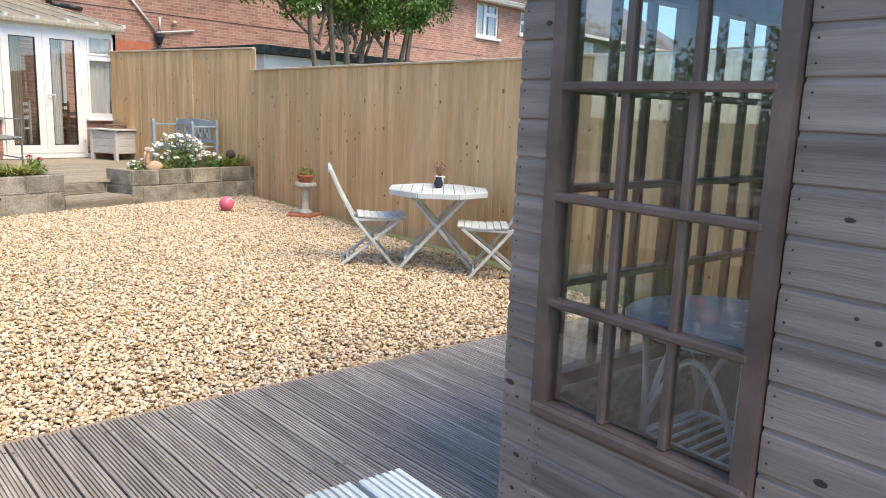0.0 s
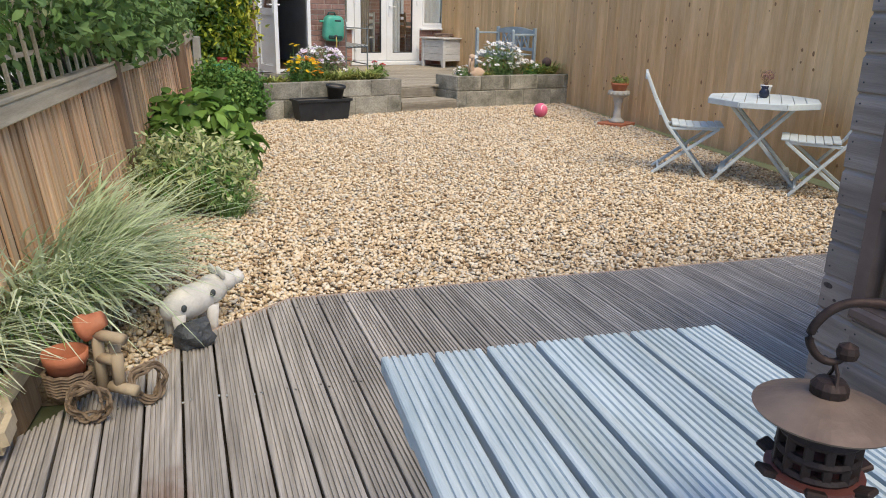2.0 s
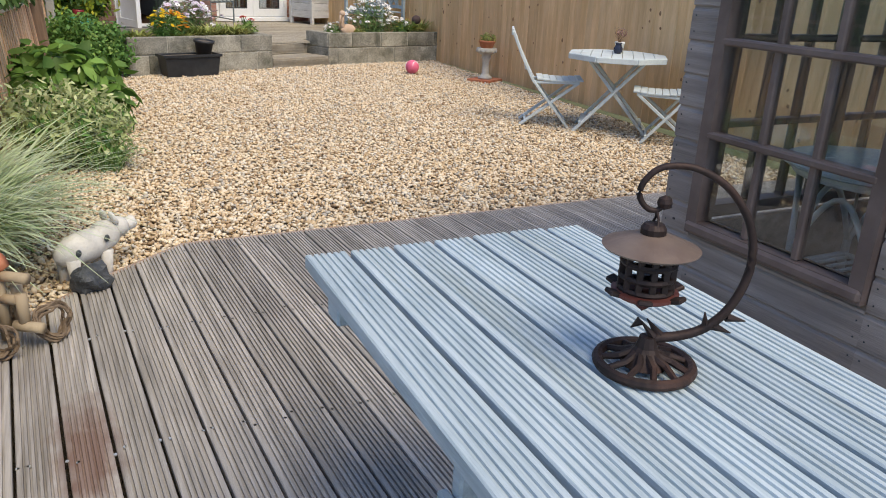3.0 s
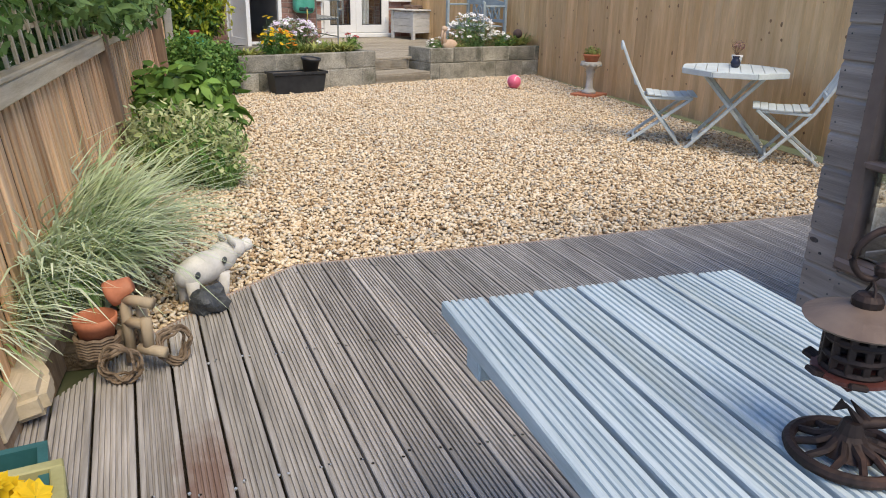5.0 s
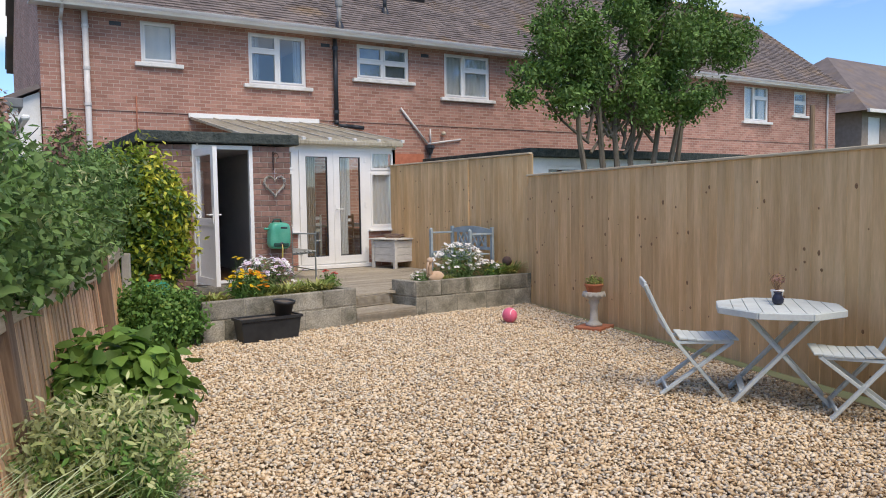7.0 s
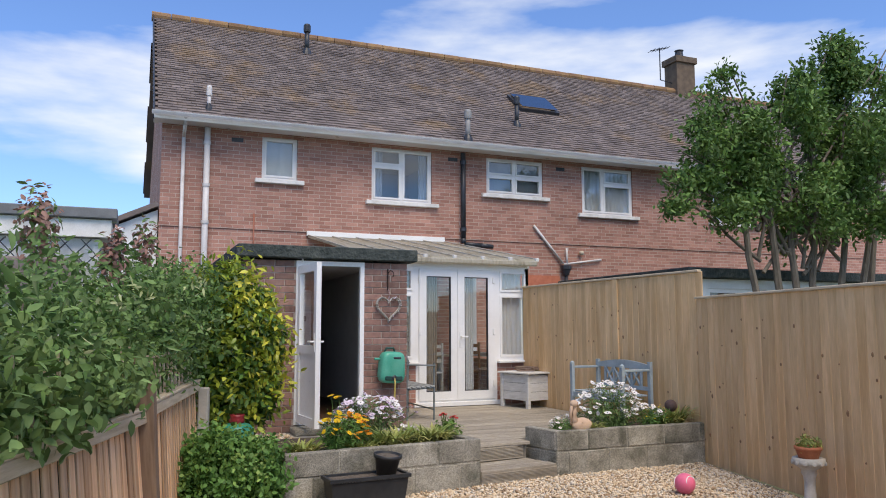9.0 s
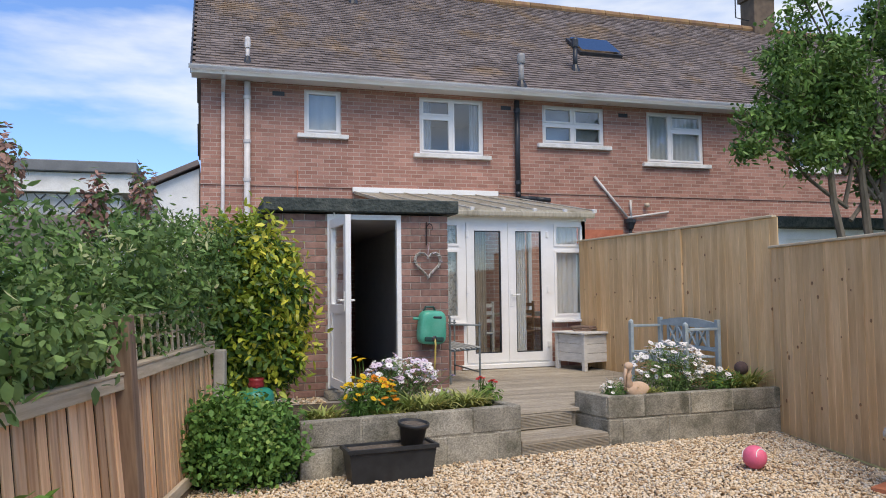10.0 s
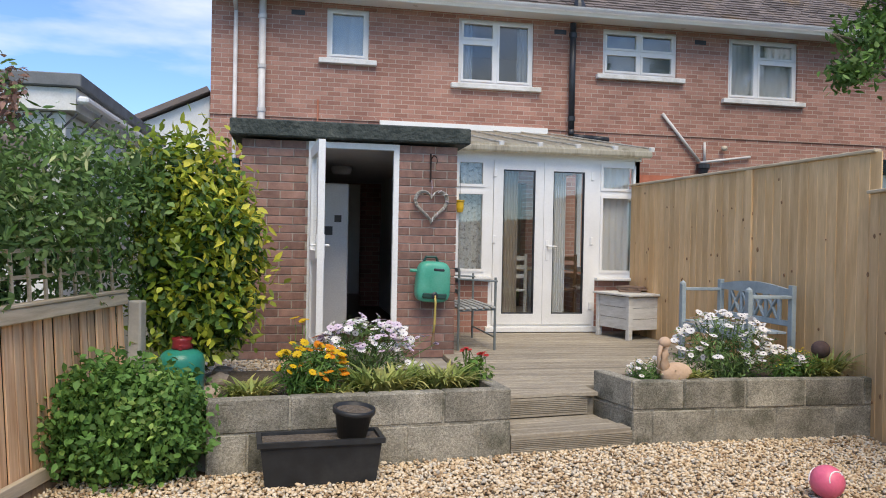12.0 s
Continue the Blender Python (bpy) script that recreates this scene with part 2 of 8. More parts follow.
def speckle(m, scale, lo, hi):
    """Small light and dark aggregate grains over a material's colour."""
    n, l = m.node_tree.nodes, m.node_tree.links
    co = n.new("ShaderNodeTexCoord")
    v = n.new("ShaderNodeTexVoronoi")
    v.inputs["Scale"].default_value = scale
    l.new(co.outputs["Object"], v.inputs["Vector"])
    sp = n.new("ShaderNodeSeparateColor")
    l.new(v.outputs["Color"], sp.inputs[0])
    mr = n.new("ShaderNodeMapRange")
    mr.inputs["To Min"].default_value, mr.inputs["To Max"].default_value = lo, hi
    l.new(sp.outputs[0], mr.inputs["Value"])
    h2_ = n.new("ShaderNodeHueSaturation")
    src = n["Principled BSDF"].inputs["Base Color"].links[0].from_socket
    l.new(src, h2_.inputs["Color"])
    l.new(mr.outputs["Result"], h2_.inputs["Value"])
    l.new(h2_.outputs["Color"], n["Principled BSDF"].inputs["Base Color"])


speckle(M_BLOCK, 110, 0.7, 1.35)
speckle(M_DECKB, 40, 0.9, 1.1)
M_SOIL = mat("bed soil", (0.06, 0.045, 0.03), (0.11, 0.085, 0.06), 0.95, 20, bump=1.0, fine=60, bump_dist=0.02)
def pebble_mat():
    m = mat("buff gravel", (0.94, 0.94, 0.94), (1.05, 1.05, 1.05), 0.8, 2.5, bump=0.25, fine=80, detail=3)
    n, l = m.node_tree.nodes, m.node_tree.links
    g = n.new("ShaderNodeNewGeometry")
    r = n.new("ShaderNodeValToRGB")
    r.color_ramp.interpolation = "LINEAR"
    e = r.color_ramp.elements
    e[0].position, e[0].color = 0.0, (0.28, 0.18, 0.1, 1)
    e[1].position, e[1].color = 1.0, (0.74, 0.66, 0.54, 1)
    for pos, col in ((0.1, (0.45, 0.31, 0.19, 1)), (0.3, (0.67, 0.505, 0.325, 1)), (0.6, (0.77, 0.62, 0.44, 1)), (0.84, (0.8, 0.7, 0.555, 1)), (0.93, (0.4, 0.36, 0.31, 1))):
        q = e.new(pos)
        q.color = col
    l.new(g.outputs["Random Per Island"], r.inputs["Fac"])
    mx_ = n.new("ShaderNodeMix")
    mx_.data_type, mx_.blend_type = "RGBA", "MULTIPLY"
    mx_.inputs["Factor"].default_value = 1.0
    hs = [q for q in n if q.bl_idname == "ShaderNodeHueSaturation"][0]
    l.new(hs.outputs["Color"], mx_.inputs["A"])
    l.new(r.outputs["Color"], mx_.inputs["B"])
    l.new(mx_.outputs["Result"], n["Principled BSDF"].inputs["Base Color"])
    return m


M_STONE = pebble_mat()
M_STONEB = mat("gravel bed", (0.13, 0.09, 0.055), (0.22, 0.165, 0.11), 0.95, 40, bump=1.0, fine=45, bump_dist=0.02)
M_GRASS = mat("rough ground", (0.08, 0.10, 0.04), (0.14, 0.14, 0.07), 0.95, 2, bump=0.5, fine=20)
M_FASCIA = mat("dark green felt edge", (0.022, 0.032, 0.03), (0.06, 0.072, 0.066), 0.8, 14, bump=1.0, fine=26, c=(0.14, 0.15, 0.13), stain=0.4, bump_dist=0.025)
M_POLY = mat("cream polycarbonate roof", (0.6, 0.56, 0.46), (0.76, 0.72, 0.63), 0.45, 6, (5, 0.5, 1), 0.1, c=(0.34, 0.29, 0.2), stain=0.6, translucent=0.6)
M_PLASTER = mat("white render", (0.7, 0.7, 0.68), (0.8, 0.8, 0.78), 0.85, 5, bump=0.3)
M_PIPEW = mat("grey white pipe paint", (0.55, 0.53, 0.52), (0.68, 0.66, 0.65), 0.5, 6, bump=0.1, c=(0.4, 0.36, 0.33), stain=0.4)
M_PIPEB = mat("black pipe plastic", (0.02, 0.024, 0.03), (0.04, 0.045, 0.055), 0.4, 6, bump=0.05)
M_DARK = mat("dark interior wall", (0.09, 0.085, 0.08), (0.13, 0.125, 0.12), 0.8, 5, bump=0.1)
M_PALEIN = mat("pale interior wall", (0.66, 0.65, 0.62), (0.72, 0.71, 0.68), 0.8, 5, bump=0.1)



def deck_stain():
    """A rusty stain left on two boards of the lower deck."""
    n, l = M_DECK.node_tree.nodes, M_DECK.node_tree.links
    co = n.new("ShaderNodeTexCoord")
    sb_ = n.new("ShaderNodeVectorMath")
    sb_.operation = "SUBTRACT"
    sb_.inputs[1].default_value = (-0.52, -1.72, 0)
    l.new(co.outputs["Object"], sb_.inputs[0])
    sc = n.new("ShaderNodeVectorMath")
    sc.operation = "MULTIPLY"
    sc.inputs[1].default_value = (9.5, 2.8, 0)
    l.new(sb_.outputs[0], sc.inputs[0])
    le = n.new("ShaderNodeVectorMath")
    le.operation = "LENGTH"
    l.new(sc.outputs[0], le.inputs[0])
    no = n.new("ShaderNodeTexNoise")
    no.inputs["Scale"].default_value = 14
    no.inputs["Detail"].default_value = 6
    l.new(co.outputs["Object"], no.inputs["Vector"])
    ad = n.new("ShaderNodeMath")
    ad.operation = "ADD"
    l.new(le.outputs["Value"], ad.inputs[0])
    l.new(no.outputs["Fac"], ad.inputs[1])
    mr = n.new("ShaderNodeMapRange")
    mr.inputs["From Min"].default_value, mr.inputs["From Max"].default_value = 0.9, 1.6
    mr.inputs["To Min"].default_value, mr.inputs["To Max"].default_value = 0.75, 0.0
    l.new(ad.outputs[0], mr.inputs["Value"])
    hs = [q for q in n if q.bl_idname == "ShaderNodeHueSaturation"][0]
    mx_ = n.new("ShaderNodeMix")
    mx_.data_type = "RGBA"
    mx_.inputs["B"].default_value = (0.15, 0.065, 0.04, 1)
    l.new(mr.outputs["Result"], mx_.inputs["Factor"])
    l.new(hs.outputs["Color"], mx_.inputs["A"])
    l.new(mx_.outputs["Result"], n["Principled BSDF"].inputs["Base Color"])


deck_stain()

# ---------- helpers of this scene ----------


def link_mesh(name, bm, material, smooth=False):
    me = bpy.data.meshes.new(name)
    bm.to_mesh(me)
    bm.free()
    if material:
        me.materials.append(material)
    if smooth:
        for f in me.polygons:
            f.use_smooth = True
    return me


def thing(name, label, category, m=None, group="", kind=""):
    ob = new(name)
    ob.empty_display_size = 0.1
    if m is not None:
        ob.matrix_world = m
    return tagged(ob, label, category, group, kind)


def part(name, bm, material, parent, label="", smooth=False, m=None):
    me = bm if isinstance(bm, bpy.types.Mesh) else link_mesh(name, bm, material, smooth)
    ob = new(name, me)
    ob.parent = parent
    if m is not None:
        ob.matrix_basis = m
    if label:
        tagged(ob, label)
    return ob


def solo(name, bm, material, label, category, m=None, smooth=False, kind="", group=""):
    ob = new(name, link_mesh(name, bm, material, smooth))
    if m is not None:
        ob.matrix_world = m
    return tagged(ob, label, category, group, kind)


def box(x0, x1, y0, y1, z0, z1, bev=0.0, bm=None, m=None):
    bm = bm or bmesh.new()
    r = bmesh.ops.create_cube(bm, size=1)
    mm = Matrix.Translation(((x0 + x1) / 2, (y0 + y1) / 2, (z0 + z1) / 2)) @ Matrix.Diagonal((abs(x1 - x0), abs(y1 - y0), abs(z1 - z0), 1))
    bmesh.ops.transform(bm, matrix=mm if m is None else m @ mm, verts=r["verts"])
    if bev:
        es = list({e for v in r["verts"] for e in v.link_edges})
        bmesh.ops.bevel(bm, geom=es, offset=bev, segments=1, affect="EDGES")
    return bm


def beam(a, b, w, h, bev=0.004, bm=None, up=(0, 0, 1)):
    """A bar of section w x h from a to b."""
    a, b = Vector(a), Vector(b)
    d = b - a
    z = d.normalized()
    x = Vector(up).cross(z)
    if x.length < 1e-4:
        x = Vector((1, 0, 0))
    x.normalize()
    y = z.cross(x)
    m = Matrix((x, y, z)).transposed().to_4x4()
    m.translation = (a + b) / 2
    return box(-w / 2, w / 2, -h / 2, h / 2, -d.length / 2, d.length / 2, bev, bm, m)


def lathe(profile, n=20, bm=None, m=None):
    """A body of revolution round z from (radius, height) pairs."""
    bm = bm or bmesh.new()
    rings = []
    for r, z in profile:
        rings.append([bm.verts.new(((max(r, 1e-4)) * math.cos(2 * math.pi * i / n), max(r, 1e-4) * math.sin(2 * math.pi * i / n), z)) for i in range(n)])
    if m is not None:
        for ring in rings:
            for v in ring:
                v.co = m @ v.co
    for q, s in zip(rings, rings[1:]):
        for i in range(n):
            bm.faces.new((q[i], q[(i + 1) % n], s[(i + 1) % n], s[i]))
    bm.faces.new(list(reversed(rings[0])))
    bm.faces.new(rings[-1])
    return bm


def tube(points, r, n=8, bm=None, taper=None, closed=False):
    """A round bar along points."""
    bm = bm or bmesh.new()
    pts = [Vector(p) for p in points]
    rings = []
    k = len(pts)
    for i, p in enumerate(pts):
        a, b = pts[max(0, i - 1)], pts[min(k - 1, i + 1)]
        if closed:
            a, b = pts[(i - 1) % k], pts[(i + 1) % k]
        d = (b - a).normalized()
        u = d.cross(Vector((0, 0, 1)))
        if u.length < 0.05:
            u = d.cross(Vector((0, 1, 0)))
        u.normalize()
        w = u.cross(d)
        rr = r if taper is None else r + (taper - r) * i / max(1, k - 1)
        rings.append([bm.verts.new(p + rr * (math.cos(2 * math.pi * j / n) * u + math.sin(2 * math.pi * j / n) * w)) for j in range(n)])
    pairs = list(zip(rings, rings[1:])) + ([(rings[-1], rings[0])] if closed else [])
    for q, s in pairs:
        for j in range(n):
            bm.faces.new((q[j], q[(j + 1) % n], s[(j + 1) % n], s[j]))
    if not closed:
        bm.faces.new(list(reversed(rings[0])))
        bm.faces.new(rings[-1])
    return bm


def prism(poly, z0, z1, bm=None):
    """An upright prism over a plan."""
    bm = bm or bmesh.new()
    lo = [bm.verts.new((x, y, z0)) for x, y in poly]
    hi = [bm.verts.new((x, y, z1)) for x, y in poly]
    bm.faces.new(list(reversed(lo)))
    bm.faces.new(hi)
    k = len(poly)
    for i in range(k):
        bm.faces.new((lo[i], lo[(i + 1) % k], hi[(i + 1) % k], hi[i]))
    bmesh.ops.recalc_face_normals(bm, faces=bm.faces)
    return bm


def wall_grid(x0, x1, z0, z1, y0, y1, holes, bm=None):
    """A wall along x with rectangular openings (x0, x1, z0, z1) through it, as one closed skin."""
    bm = bm or bmesh.new()
    xs = sorted({x0, x1, *[h[0] for h in holes], *[h[1] for h in holes]})
    zs = sorted({z0, z1, *[h[2] for h in holes], *[h[3] for h in holes]})
    nx, nz = len(xs) - 1, len(zs) - 1
    full = {}
    for i in range(nx):
        for k in range(nz):
            cx_, cz_ = (xs[i] + xs[i + 1]) / 2, (zs[k] + zs[k + 1]) / 2
            full[i, k] = not any(h[0] < cx_ < h[1] and h[2] < cz_ < h[3] for h in holes)
    vv = {}

    def vert(i, k, y):
        if (i, k, y) not in vv:
            vv[i, k, y] = bm.verts.new((xs[i], y, zs[k]))
        return vv[i, k, y]

    for (i, k), on in full.items():
        if not on:
            continue
        bm.faces.new((vert(i, k, y0), vert(i + 1, k, y0), vert(i + 1, k + 1, y0), vert(i, k + 1, y0)))
        bm.faces.new((vert(i, k, y1), vert(i, k + 1, y1), vert(i + 1, k + 1, y1), vert(i + 1, k, y1)))
        if not full.get((i - 1, k)):
            bm.faces.new((vert(i, k, y0), vert(i, k + 1, y0), vert(i, k + 1, y1), vert(i, k, y1)))
        if not full.get((i + 1, k)):
            bm.faces.new((vert(i + 1, k, y0), vert(i + 1, k, y1), vert(i + 1, k + 1, y1), vert(i + 1, k + 1, y0)))
        if not full.get((i, k - 1)):
            bm.faces.new((vert(i, k, y0), vert(i, k, y1), vert(i + 1, k, y1), vert(i + 1, k, y0)))
        if not full.get((i, k + 1)):
            bm.faces.new((vert(i, k + 1, y0), vert(i + 1, k + 1, y0), vert(i + 1, k + 1, y1), vert(i, k + 1, y1)))
    return bm


# garden frame: x along the front edge of the deck, y towards the house
GA = -11.0
GM = pose(0.636, 3.383, 0, 0, 0, GA)

# ---------- ground ----------
bm = bmesh.new()
bmesh.ops.create_grid(bm, x_segments=2, y_segments=2, size=400)
solo("ground", bm, M_GRASS, "rough earth and grass ground around the garden", "ground", pose(0, 0, -0.12), kind="structure")
FR0, FR1 = Vector((5.03, 0.72)), Vector((7.2, 10.07))       # right fence line
FL0, FL1 = Vector((-0.89, 2.2)), Vector((1.45, 10.55))       # left fence line
bm = prism([(-0.7, 3.0), (-0.1, 2.85), (0.26, 3.12), (0.636, 3.39), (5.25, 2.5), (7.25, 10.1), (7.2, 10.2), (5.2, 10.0), (4.2, 9.85), (2.2, 9.7), (1.2, 10.4)], -0.115, -0.035)
solo("gravel_bed", bm, M_STONEB, "buff gravel base of the garden", "gravel", kind="structure")

# ---------- house ----------
YF = 17.41
WIN = [(3.13, 3.82, 4.44, 5.29), (5.35, 6.68, 4.16, 5.29), (7.96, 9.38, 4.47, 5.29), (10.40, 11.82, 4.17, 5.29),
       (14.2, 15.6, 4.17, 5.29), (17.4, 18.4, 4.47, 5.29), (22.4, 23.75, 4.11, 5.35), (25.2, 26.0, 4.43, 5.28)]
GDOOR = [(2.95, 3.75, 0.3, 2.4), (4.9, 6.6, 0.3, 2.5), (8.3, 9.4, 0.9, 2.35)]
house = thing("terraced_house", "red brick terraced house with a brown tiled roof", "house", pose(0, YF, 0))


bm = wall_grid(1.3, 27.8, -0.1, 5.5, 0, 0.3, WIN + GDOOR)
part("wall", bm, M_BRICK, house)
part("wall", box(1.3, 1.6, 0.3, 8.0, -0.1, 5.5), M_BRICK, house)
part("wall", box(27.5, 27.8, 0.3, 8.0, -0.1, 5.5), M_BRICK, house)
part("wall", box(1.3, 27.8, 8.0, 8.3, -0.1, 5.5), M_BRICK, house)
part("floor_slab", box(1.6, 27.5, 0.3, 8.0, 2.75, 2.95), M_PALEIN, house)
part("ceiling_slab", box(1.6, 27.5, 0.3, 8.0, 5.42, 5.5), M_PALEIN, house)
part("partition", box(1.6, 27.5, 3.2, 3.3, -0.1, 5.42), M_PALEIN, house)
for x in (4.5, 7.3, 9.8, 13.0, 16.5, 20.0, 24.4):
    part("partition", box(x, x + 0.1, 0.3, 3.2, 2.95, 5.42), M_PALEIN, house)
for gx in (1.3, 27.5):
    bm = bmesh.new()
    lo = [bm.verts.new((gx + dx, y, z)) for dx in (0, 0.3) for y, z in ((0, 5.5), (8.3, 5.5), (4.15, 8.75))]
    bm.faces.new(lo[:3])
    bm.faces.new(lo[3:])
    for i in range(3):
        bm.faces.new((lo[i], lo[(i + 1) % 3], lo[3 + (i + 1) % 3], lo[3 + i]))
    bmesh.ops.recalc_face_normals(bm, faces=bm.faces)
    part("gable", bm, M_BRICK, house)
# a raised string course under the upper windows
part("string_course", box(1.29, 27.81, -0.022, -0.002, 3.44, 3.5), M_BRICK, house)
part("soldier_course", box(1.295, 27.805, -0.012, -0.002, 5.27, 5.38), M_BRICK, house)

# roof: overlapping courses of tiles
RUN, RISE = 4.55, 3.55
EY, EZ = -0.42, 5.45
SL = math.hypot(RUN, RISE)


def tile_roof(x0, x1, courses, w, seed):
    rng = np.random.default_rng(seed)
    verts, faces = [], []
    n = int((x1 - x0) / w)
    for side in (0, 1):
        cs = courses if side == 0 else 6
        for i in range(cs):
            s0, s1 = i / cs, (i + 1.25) / cs
            for k in range(n if side == 0 else 8):
                ww = w if side == 0 else (x1 - x0) / 8
                xa = x0 + (k + (0.5 if i % 2 else 0)) * ww
                xb = min(x1, xa + ww - 0.006)
                if xb - xa < 0.02:
                    continue
                lift = 0.028 + rng.uniform(-0.006, 0.008)
                j = rng.uniform(-0.008, 0.008)
                base = len(verts)
                for (s, up) in ((s0, lift), (min(s1, 1.0), 0.006)):
                    for dz in (up, up - 0.022):
                        yy = EY + RUN * s - RISE / SL * dz + (j if s == s0 else 0)
                        zz = EZ + RISE * s + RUN / SL * dz + (j * RISE / RUN if s == s0 else 0)
                        if side:
                            yy = 2 * (EY + RUN) - yy
                        verts += [(xa, yy, zz), (xb, yy, zz)]
                faces += [(base, base + 1, base + 5, base + 4), (base, base + 2, base + 3, base + 1), (base, base + 4, base + 6, base + 2),
                          (base + 1, base + 3, base + 7, base + 5)]
    me = bpy.data.meshes.new("roof_tiles")
    me.from_pydata(verts, [], faces)
    me.materials.append(M_TILE)
    return me


tiles = part("roof_tiles", tile_roof(1.12, 28.0, 46, 0.17, 5), M_TILE, house, "weathered brown plain tiles with yellow lichen")
tagged(tiles, kind="stuff")
for sgn in (0, 1):
    bm = bmesh.new()
    ys = (EY, EY + RUN) if sgn == 0 else (EY + 2 * RUN, EY + RUN)
    vs = [bm.verts.new(c) for c in ((1.15, ys[0], EZ - 0.02), (27.95, ys[0], EZ - 0.02), (27.95, ys[1], EZ + RISE - 0.02), (1.15, ys[1], EZ + RISE - 0.02))]
    f = bm.faces.new(vs)
    r = bmesh.ops.extrude_face_region(bm, geom=[f])
    bmesh.ops.translate(bm, vec=(0, 0, -0.09), verts=[v for v in r["geom"] if isinstance(v, bmesh.types.BMVert)])
    bmesh.ops.recalc_face_normals(bm, faces=bm.faces)
    part("roof_deck", bm, M_TILE, house)
bm = bmesh.new()
x = 1.1
rng = random.Random(3)
while x < 28:
    tube([(x, EY + RUN, EZ + RISE + 0.01), (x + 0.43, EY + RUN, EZ + RISE + 0.01 + rng.uniform(-0.006, 0.006))], 0.12, 10, bm)
    x += 0.445
part("ridge_tiles", bm, mat("ridge tile", (0.2, 0.11, 0.07), (0.3, 0.19, 0.09), 0.9, 4, island=0.2), house)
part("bargeboard", beam((1.14, EY, EZ - 0.05), (1.14, EY + RUN, EZ + RISE - 0.05), 0.03, 0.18), M_PIPEB, house)
part("soffit", box(1.14, 27.95, EY + 0.018, -0.002, EZ - 0.1, EZ - 0.07), M_UPVC, house)
part("fascia_board", box(1.14, 27.95, EY - 0.03, EY + 0.014, EZ - 0.125, EZ - 0.012, 0.004), M_UPVC, house)
bm = bmesh.new()
half = [(0.065 * math.cos(a), 0.065 * math.sin(a)) for a in [math.pi + math.pi * i / 8 for i in range(9)]]
ra = [bm.verts.new((1.1, EY - 0.07 + y, EZ - 0.02 + z)) for y, z in half]
rb = [bm.verts.new((28.0, EY - 0.07 + y, EZ - 0.02 + z)) for y, z in half]
for i in range(8):
    bm.faces.new((ra[i], ra[i + 1], rb[i + 1], rb[i]))
bmesh.ops.solidify(bm, geom=bm.faces[:], thickness=0.006)
part("gutter", bm, M_UPVC, house, m=pose(0, -0.03, 0.01))


def window(parent, x0, x1, z0, z1, panes, yi=0.05, fr=0.055, sill=True):
    """A frame in an opening, with its sashes: panes are fractions (x0, x1, z0, z1) of the opening, z up."""
    w = part("window", wall_grid(x0, x1, z0, z1, yi, yi + 0.07,
             [(x0 + (x1 - x0) * a + fr * (0.5 if a > 0 else 1), x0 + (x1 - x0) * b - fr * (0.5 if b < 1 else 1),
               z0 + (z1 - z0) * c + fr * (0.5 if c > 0 else 1), z0 + (z1 - z0) * d - fr * (0.5 if d < 1 else 1)) for a, b, c, d in panes]), M_UPVC, parent)
    for a, b, c, d in panes:
        xa, xb = x0 + (x1 - x0) * a + fr * (0.5 if a > 0 else 1), x0 + (x1 - x0) * b - fr * (0.5 if b < 1 else 1)
        za, zb = z0 + (z1 - z0) * c + fr * (0.5 if c > 0 else 1), z0 + (z1 - z0) * d - fr * (0.5 if d < 1 else 1)
        part("sash", wall_grid(xa, xb, za, zb, yi - 0.015, yi + 0.05, [(xa + 0.035, xb - 0.035, za + 0.035, zb - 0.035)]), M_UPVC, w)
        g = part("pane", box(xa + 0.03, xb - 0.03, yi + 0.02, yi + 0.026, za + 0.03, zb - 0.03), M_GLASS, w)
        g.visible_shadow = False
    if sill:
        part("sill", box(x0 - 0.13, x1 + 0.13, -0.09, yi, z0 - 0.085, z0 - 0.002, 0.008), M_SILL, w)
    return w


T4 = [(0, 0.5, 0, 0.66), (0, 0.5, 0.66, 1), (0.5, 1, 0, 1)]
X4 = [(0, 0.5, 0, 0.52), (0, 0.5, 0.52, 1), (0.5, 1, 0, 0.52), (0.5, 1, 0.52, 1)]
R4 = [(0, 0.42, 0, 1), (0.42, 1, 0, 0.66), (0.42, 1, 0.66, 1)]
for w, panes in zip(WIN, ([(0, 1, 0, 1)], T4, X4, R4, T4, X4, R4, [(0, 1, 0, 0.55), (0, 1, 0.55, 1)])):
    window(house, *w, panes)
M_CURT = mat("pale curtain", (0.84, 0.85, 0.86), (0.9, 0.91, 0.92), 0.85, 6, bump=0.1)
M_CURTB = mat("blue grey curtain", (0.36, 0.43, 0.52), (0.46, 0.52, 0.6), 0.85, 6, bump=0.1)
M_BLIND = mat("frosted blind", (0.74, 0.8, 0.84), (0.82, 0.86, 0.89), 0.6, 6, bump=0.05)


def curtain(x0, x1, z0, z1, y, folds, material, label):
    bm = bmesh.new()
    n = folds * 8
    lo, hi = [], []
    for i in range(n + 1):
        t = i / n
        yy = y + 0.009 * math.sin(t * folds * 2 * math.pi) + 0.003 * math.sin(t * 31)
        lo.append(bm.verts.new((x0 + (x1 - x0) * t, yy, z0)))
        hi.append(bm.verts.new((x0 + (x1 - x0) * t, yy, z1)))
    for i in range(n):
        bm.faces.new((lo[i], lo[i + 1], hi[i + 1], hi[i]))
    bmesh.ops.solidify(bm, geom=bm.faces[:], thickness=0.004)
    return solo("curtain", bm, material, label, "curtain")


